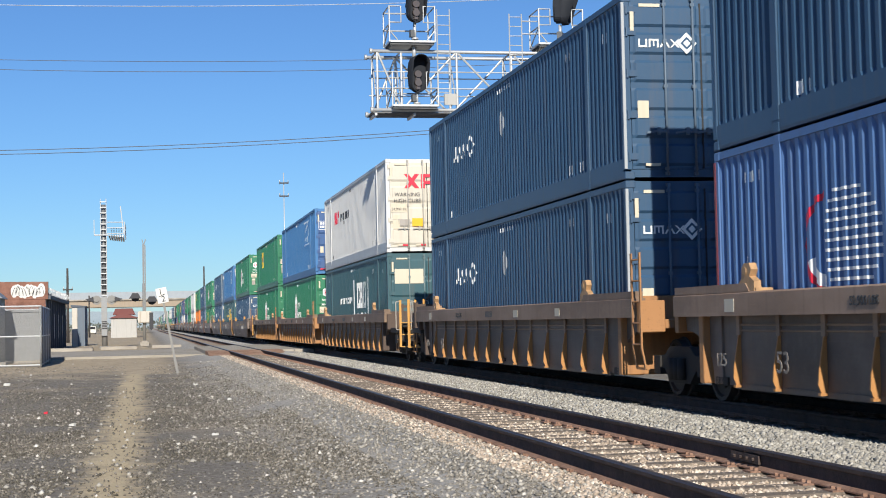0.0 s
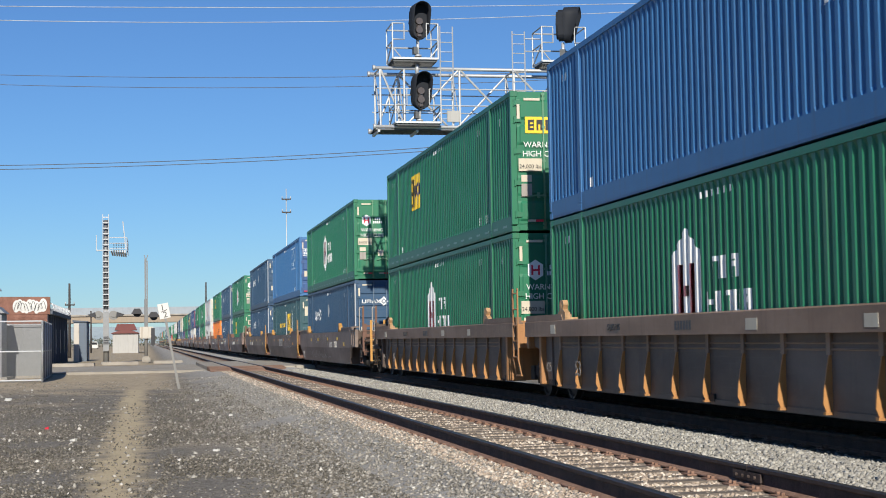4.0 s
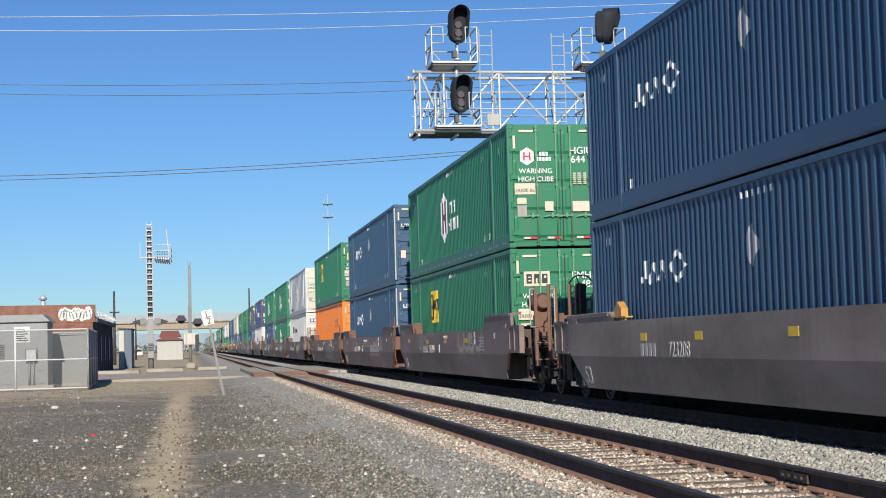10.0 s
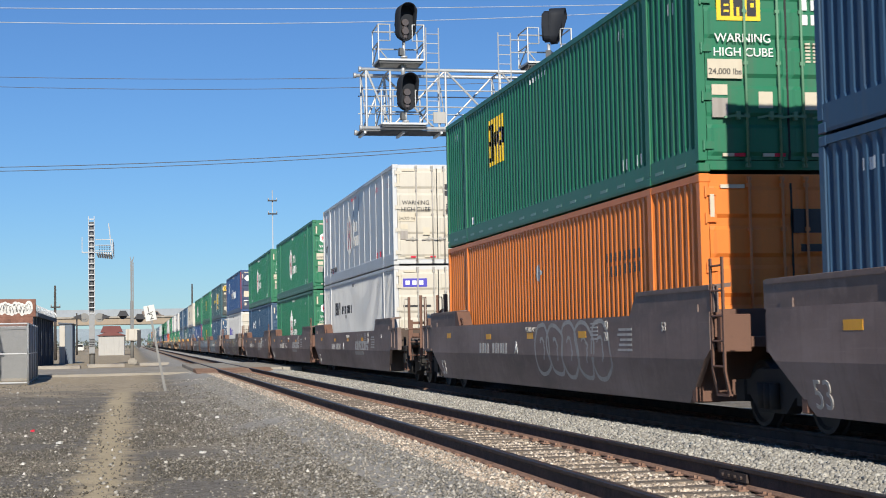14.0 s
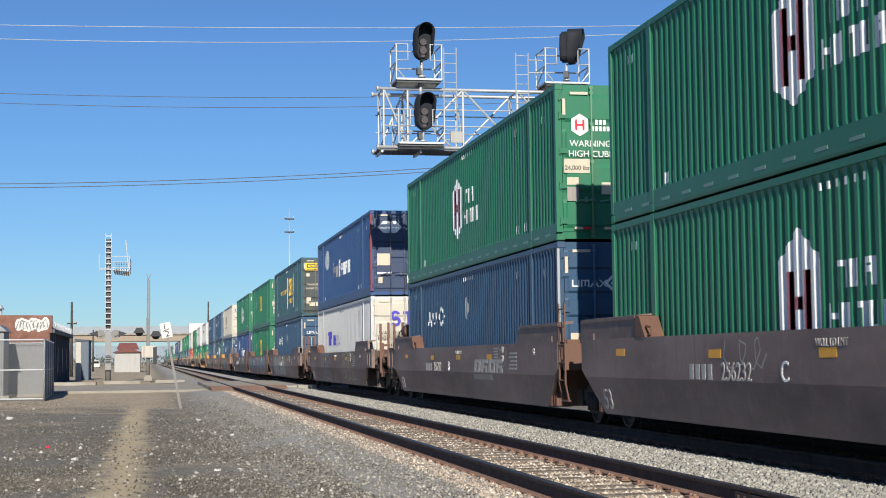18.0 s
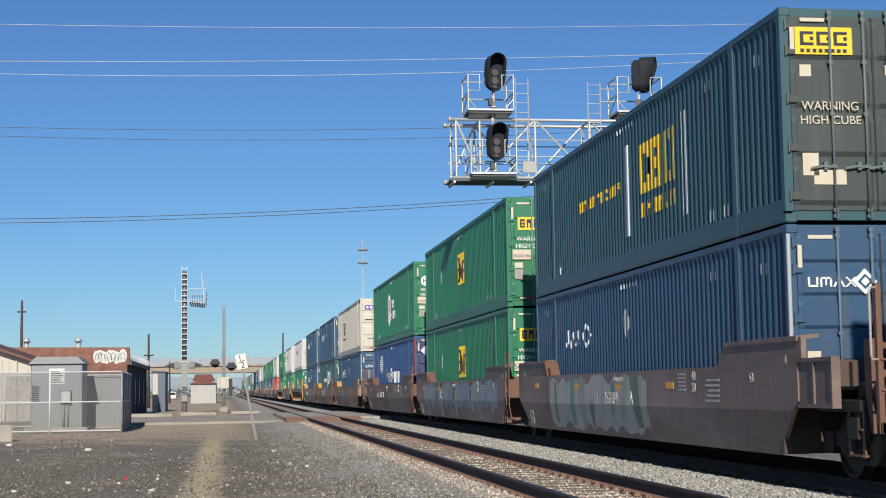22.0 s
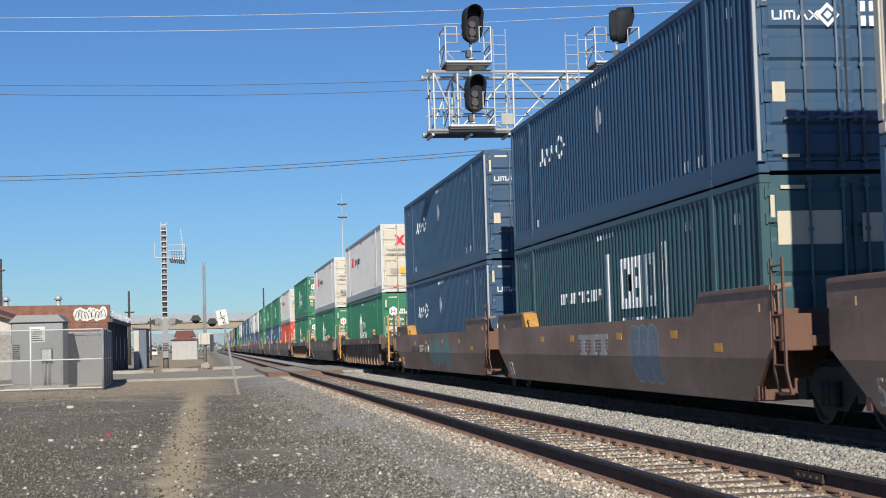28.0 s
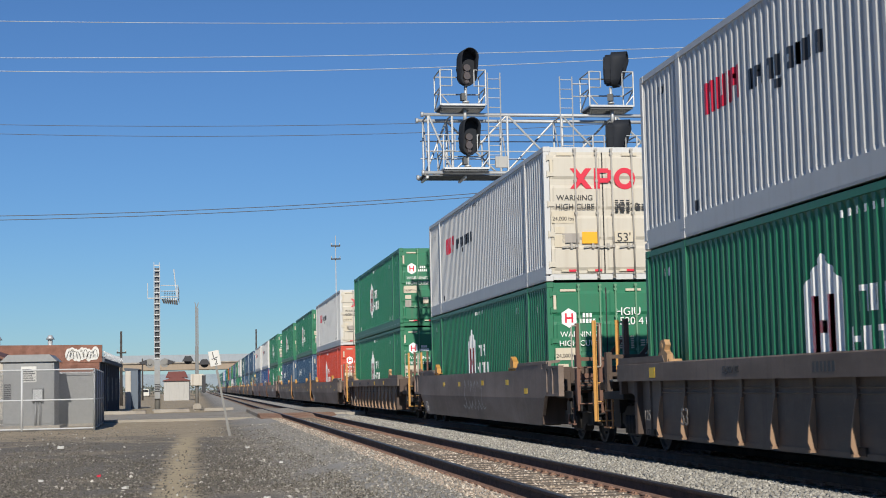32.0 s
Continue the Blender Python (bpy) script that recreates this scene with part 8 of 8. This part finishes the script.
def field(u, seed, y0, y1, z0, z1, mat, n=40, rag=0.16, lift=0.0014):
    """A sprayed field with ragged upper and lower edges that runs over the fold of the sill."""
    rnd = random.Random(seed)
    bm = bm_new()
    ph = [rnd.uniform(0, 6.28) for _ in range(4)]

    def edge(y, base, sgn, a, b):
        return base - sgn * rag * abs(0.6 * math.sin(y * 2.1 + a) + 0.4 * math.sin(y * 5.3 + b))
    for k in range(n):
        ya, yb = y0 + (y1 - y0) * k / n, y0 + (y1 - y0) * (k + 1) / n
        lo = [max(0.30, edge(y, z0, -1, ph[0], ph[1])) for y in (ya, yb)]
        hi = [min(1.445, edge(y, z1, 1, ph[2], ph[3])) for y in (ya, yb)]
        for part_ in ("up", "down"):
            f = (lambda z: max(z, 0.86)) if part_ == "up" else (lambda z: min(z, 0.86))
            q = [(ya, f(lo[0])), (yb, f(lo[1])), (yb, f(hi[1])), (ya, f(hi[0]))]
            if q[3][1] - q[0][1] < 0.01 or q[2][1] - q[1][1] < 0.01:
                continue
            bm.faces.new([bm.verts.new((sill_x(z) - lift, y, z)) for y, z in q])
    part("graffiti_fill", bm, M[mat], u, "sprayed ragged field").location = (-SIDE_X, 0, 0)


def shards(u, seed, y0, y1, z0, z1, n, mats, lift=0.003):
    """Angular sprayed shapes side by side, each a part of its own."""
    rnd = random.Random(seed)
    for k in range(n):
        cy = y0 + (y1 - y0) * (k + 0.5) / n
        w, h = (y1 - y0) / n * rnd.uniform(0.5, 0.9), (z1 - z0) * rnd.uniform(0.6, 1.0)
        lo = z0 + (z1 - z0 - h) * rnd.random()
        t, b, sh = rnd.uniform(0.2, 1.0), rnd.uniform(0.1, 0.8), rnd.uniform(-0.3, 0.3)
        bm = bm_new()
        e = lift + 0.0005 * (k % 4)
        for za, zb in ((lo, min(lo + h, 0.86)), (max(lo, 0.86), lo + h)):
            if zb - za < 0.04:
                continue

            def half(z):
                g = (z - lo) / h
                return (w / 2) * (b + (t - b) * g), cy + sh * (g - 0.5)
            (wa, ca), (wb, cb) = half(za), half(zb)
            bm.faces.new([bm.verts.new((sill_x(z) - e, y, z)) for y, z in ((ca - wa, za), (ca + wa, za), (cb + wb, zb), (cb - wb, zb))])
        part("graffiti", bm, M[mats[k % len(mats)]], u).location = (-SIDE_X, 0, 0)


# car: the legible number, where its middle stands, owner bars from and to, unit letter and its place
UNITS = {
    5: ("723208", 3.63, 5.62, 4.70, "", 0), 7: ("723208", 10.45, 12.44, 11.60, "", 0), 8: ("255404", 10.17, 11.96, 11.05, "B", 8.8),
    9: ("255404", 10.17, 11.96, 11.05, "C", 8.8), 10: ("", 0, 11.96, 11.05, "A", 8.8), 11: ("", 0, 12.05, 11.16, "A", 8.8), 12: ("256232", 10.35, 12.05, 11.16, "C", 8.9),
    13: ("256232", 10.35, 12.05, 11.16, "B", 8.89), 15: ("253384", 8.3, 10.0, 9.3, "A", 6.88), 16: ("", 0, 0, 0, "C", 10.62),
    17: ("253384", 10.32, 12.11, 11.25, "B", 9.21), 20: ("727611", 10.67, 12.66, 11.59, "A", 9.11),
}
for i, u in enumerate(CARS[:28]):
    style = TRAIN[i][3]
    if style in ("ribbed", "ribdark"):
        sill_text(u, "125", 0.24, CL - 0.75, 0.62, "faint", True)
        sill_text(u, "53", 0.36, CL - 2.6, 0.62, "faint", True)
        sill_text(u, "52,900 LBS", 0.14, CL - 4.6, 1.30, "logo_black", True)
        sill_bars(u, [(CL - 1.2, CL - 0.9, 1.22, 1.38, 0), (6.0, 6.35, 1.22, 1.36, 0), (3.0, 3.3, 1.22, 1.36, 0)] + row(8.2, 1.24, 0.12, 6, 0.07, 0.04, 1), ["decal" if style == "ribbed" else "logo_yellow", "logo_black"])
        continue
    sill_text(u, "53", 0.46, 15.78, 0.50, "sill_mark")
    number, at, o1, o0, letter, la = UNITS.get(i, ("", 0, 0, 0, "", 0))
    if i == 20:
        sill_bars(u, [(9.95, 12.95, 0.865, 1.06, 0), (9.60, 9.92, 0.865, 1.04, 1)], ["panel_dark", "sill_mark"], "dark number panel with a pale patch")
    if o1:
        sill_bars(u, row(o0, 0.875, 0.20, 4, (o1 - o0) / 4 * 0.62, (o1 - o0) / 4 * 0.38, 0), ["sill_mark"], "owner's code as plain bars")
    if number:
        sill_text(u, number, 0.33, at, 0.97, "sill_mark")
    elif o1:
        sill_bars(u, row(o0 - 1.5, 0.875, 0.20, 6, 0.13, 0.08, 0), ["sill_mark"], "number as plain bars")
    if letter:
        sill_text(u, letter, 0.34, la, 0.98, "logo_white")
    if style == "brown":
        for k in range(4 if i in (9, 11, 12, 13, 27) else 0):
            # plain slanting blocks in place of the owner's mark
            bm = bm_new()
            y = 6.08 - 0.71 * k
            for ya, yb, za, zb in ((0.0, 0.20, 0.875, 1.15), (0.42, 0.60, 0.875, 1.15), (0.20, 0.42, 1.075, 1.15), (0.20, 0.42, 0.875, 0.935)) if k % 2 == 0 else ((0.0, 0.20, 0.875, 1.15), (0.20, 0.60, 1.07, 1.15), (0.20, 0.52, 0.96, 1.02), (0.40, 0.60, 0.875, 0.96)):
                sh = [0.42 * (z - 0.86) for z in (za, zb)]
                prism(bm, [(y - ya - sh[0], za), (y - yb - sh[0], za), (y - yb - sh[1], zb), (y - ya - sh[1], zb)], 0, -0.005, 0.004)
            part("owner_mark", bm, M["sill_mark"], u, "faded grey slanting block").location = (-SIDE_X, 0, 0)
        if i in (9, 11, 12, 13):
            sill_bars(u, [(3.5 if i == 9 else 4.35, 6.12, 0.72, 0.83, 0)], ["logo_grey"], "faded bar under the owner's mark")
        for y, z in ((11.05, 1.20), (7.8, 1.20), (4.55, 1.20), (CL - 1.2, 1.24)):
            sill_bars(u, [(y - 0.21, y + 0.21, z - 0.05, z + 0.06, 0)], ["amber"], "amber reflector strip")
        sill_text(u, "WELL LD LMT 119,700" if i == 9 else "WELL LD LMT", 0.125, 7.7, 1.31, "sill_mark")
        for k in range(5):
            sill_bars(u, [(2.1, 2.75 - 0.06 * (k % 3), 0.95 + 0.075 * k, 0.985 + 0.075 * k, 0), (3.72, 4.1, 1.12 + 0.06 * k, 1.145 + 0.06 * k, 0)], ["sill_mark"])
        sill_text(u, "40", 0.2, 3.3, 1.33, "sill_mark")
        sill_text(u, "20", 0.2, 3.3, 1.16, "sill_mark")
        sill_text(u, "53", 0.18, 0.75, 1.28, "sill_mark")
    else:
        for y, z in ((6.18, 1.20), (3.1, 1.20), (1.1, 1.0), (9.58, 1.18), (12.2, 1.18)):
            sill_bars(u, [(y - 0.16, y + 0.16, z - 0.06, z + 0.06, 0)], ["amber" if style == "tan" or i == 6 else "logo_yellow"], "reflector strip")
    if i in (6, 19):
        # the owner's mark as plain striped blocks
        for k, y0 in enumerate((8.38, 7.65, 6.92)):
            sill_bars(u, [(y0, y0 + 0.68, 1.15, 1.245, 0), (y0 + 0.21, y0 + 0.47, 0.865, 1.15, 0), (y0 + 0.10, y0 + 0.58, 0.865, 0.92, 0)] + [(y0, y0 + 0.68, 0.965 + 0.06 * j, 0.985 + 0.06 * j, 0) for j in range(3)], ["sill_mark"], "pale owner block")
    for job in PIECES.get(i, ()):
        letters(u, *job)
    for job in SCRAWL.get(i, ()):
        spray(u, *job)
    if i == 15:
        field(u, 4, 5.9, 13.6, 0.32, 1.44, "spray_chalk", 44, 0.2)
        shards(u, 5, 6.2, 13.4, 0.40, 1.40, 9, ["spray_moss", "spray_ash", "spray_mint", "spray_pale"])
    if i == 16:
        field(u, 6, 0.3, 14.9, 0.62, 1.445, "spray_haze", 60, 0.22)
        shards(u, 7, 0.6, 14.6, 0.32, 1.30, 13, ["spray_pale", "spray_blue", "spray_ash"])
        for y in (10.62, 11.65, 7.8, 4.5):
            sill_bars(u, [(y - 0.24, y + 0.24, 0.87, 1.40, 0)], ["panel_dark"], "dark masked patch")
            sill_bars(u, [(y - 0.17, y + 0.17, 1.15, 1.27, 0)], ["amber"], "amber reflector strip")
        sill_text(u, "C", 0.36, 10.62, 1.02, "logo_white")
    if i == 20:
        field(u, 8, 4.7, 8.9, 0.34, 1.40, "spray_mint", 50, 0.34)


# ---- litter on the gravel ----
def litter(x, y, w, mat, label, seed):
    rnd = random.Random(seed)
    bm = bm_new()
    pts = [(math.cos(a) * w * rnd.uniform(0.5, 1), math.sin(a) * w * rnd.uniform(0.4, 0.9), 0.012 + rnd.uniform(0, w * 0.5)) for a in [k * 1.05 for k in range(6)]]
    top = [bm.verts.new(p) for p in pts]
    low = [bm.verts.new((p[0] * 0.9, p[1] * 0.9, 0)) for p in pts]
    c = bm.verts.new((0, 0, w * 0.45))
    for i in range(6):
        bm.faces.new((top[i], top[(i + 1) % 6], c))
        bm.faces.new((low[i], low[(i + 1) % 6], top[(i + 1) % 6], top[i]))
    o = part("litter", bm, M[mat])
    o.location = (x, y, -0.285)
    tagged(o, label, "litter", "scraps on the gravel")


litter(-1.72, 27.0, 0.07, "logo_red", "crumpled red scrap lying on the gravel", 1)
for k, (x, y, w) in enumerate(((-2.6, 26.0, 0.06), (-1.1, 23.5, 0.07), (1.2, 38.0, 0.07), (-3.6, 41.0, 0.16), (-3.2, 24.0, 0.06), (0.9, 20.5, 0.05), (1.6, 30.0, 0.06), (-6.3, 46.0, 0.14))):
    litter(x, y, w, "sign_white", "pale scrap lying on the gravel", 10 + k)


# ---- trees far beyond the overpass ----
def far_trees():
    rnd = random.Random(21)
    verts, faces = [], []
    for k in range(2600):
        x = rnd.uniform(-110, 60)
        y = 560 + rnd.uniform(0, 30)
        top = 3.0 + 2.6 * max(0, noise.noise(Vector((x * 0.09, 1.7, 0)))) + 1.2 * noise.noise(Vector((x * 0.4, 5, 0)))
        z = -0.4 + top * rnd.random() ** 0.7
        r = rnd.uniform(0.3, 0.8)
        i = len(verts)
        verts += [(x + rnd.uniform(-r, r), y + rnd.uniform(-r, r), z + rnd.uniform(-r, r)) for _ in range(4)]
        faces += [(i, i + 1, i + 2), (i, i + 2, i + 3), (i, i + 1, i + 3), (i + 1, i + 2, i + 3)]
    me = bpy.data.meshes.new("far_trees")
    me.from_pydata(verts, [], faces)
    # greyed leaf tones, distance haze mixed into the colours
    me.materials.append(rough_mat("far_foliage_hazed", [(0.10, 0.12, 0.10), (0.14, 0.155, 0.13), (0.19, 0.195, 0.17)], 0.3, 1.0, 0.0))
    tagged(new("far_trees", me), "hazy row of trees and bushes beyond the overpass", "trees", kind="stuff")


far_trees()


# ---- blocks and iron gate at the edge of the yard ----
def block(x, y, w, h, d, mat, turn, label):
    bm = bm_new()
    box(bm, -w / 2, w / 2, -d / 2, d / 2, -0.05, h)
    bmesh.ops.bevel(bm, geom=bm.edges[:], offset=0.035, segments=2, affect="EDGES")
    o = part("concrete_block", bm, M[mat])
    o.matrix_basis = pose(x, y, -0.3, 0, 0, turn)
    tagged(o, label, "concrete block", "blocks at the yard's edge")


block(-7.25, 51.4, 0.60, 0.55, 0.7, "concrete", 8, "weathered grey concrete block on the gravel")
block(-7.22, 46.0, 0.70, 0.40, 0.5, "cross_panel", -5, "rusty-toned concrete block on the gravel")


def iron_gate(x0, x1, y, top):
    g = thing("iron_gate", "black iron bar gate beside the chain-link fence", "gate", at=pose(0, y, -0.3))
    for x in (x0, (x0 + x1) / 2, x1):
        bm = bm_new()
        box(bm, x - 0.04, x + 0.04, -0.04, 0.04, 0, top + 0.05)
        part("post", bm, M["logo_black"], g)
    for z in (0.15, 1.2, top):
        bm = bm_new()
        box(bm, x0, x1, -0.02, 0.02, z - 0.025, z + 0.025)
        part("rail", bm, M["logo_black"], g)
    n = int((x1 - x0) / 0.14)
    for k in range(1, n):
        bm = bm_new()
        x = x0 + (x1 - x0) * k / n
        box(bm, x - 0.011, x + 0.011, -0.011, 0.011, 0.15, top)
        part("bar", bm, M["logo_black"], g)


iron_gate(-13.2, -9.75, 61.0, 2.3)


def motions():
    """The train rolls past at a steady pace; its wheels turn with it."""
    # seconds, and the metres by which the train leads or lags its mean pace
    sway = [(0, -0.04), (1, 0.08), (2, -0.02), (3, -0.06), (6, 0.16), (7, -0.04), (8, -0.08), (9, -0.03), (10, 0.01), (11, -0.14), (12, -0.18), (13, 0.2), (14, 0.04),
            (17, -0.15), (18, 0.0), (19, 0.22), (20, -0.2), (21, -0.07), (22, 0.06), (23, 0.2), (24, 0.14), (25, -0.3), (28, -0.07), (29, 0.01), (30, 0.03), (31, -0.17), (32, -0.02)]
    for ob, x, s, z in MOVING:
        walk(ob, [(t, pose(x, s - SPEED * t + d, z)) for t, d in sway])
    for ob, x, y, z, turn, v in ROAD:
        walk(ob, [(t, pose(x + v * t, y, z, 0, 0, turn)) for t in (0, 16, 32)])
    turn = math.degrees(SPEED / 0.42)
    for w, dy in WHEELS:
        walk(w, [(k / 30, pose(0, dy, 0.42, turn * k / 30)) for k in range(0, 961)])


motions()
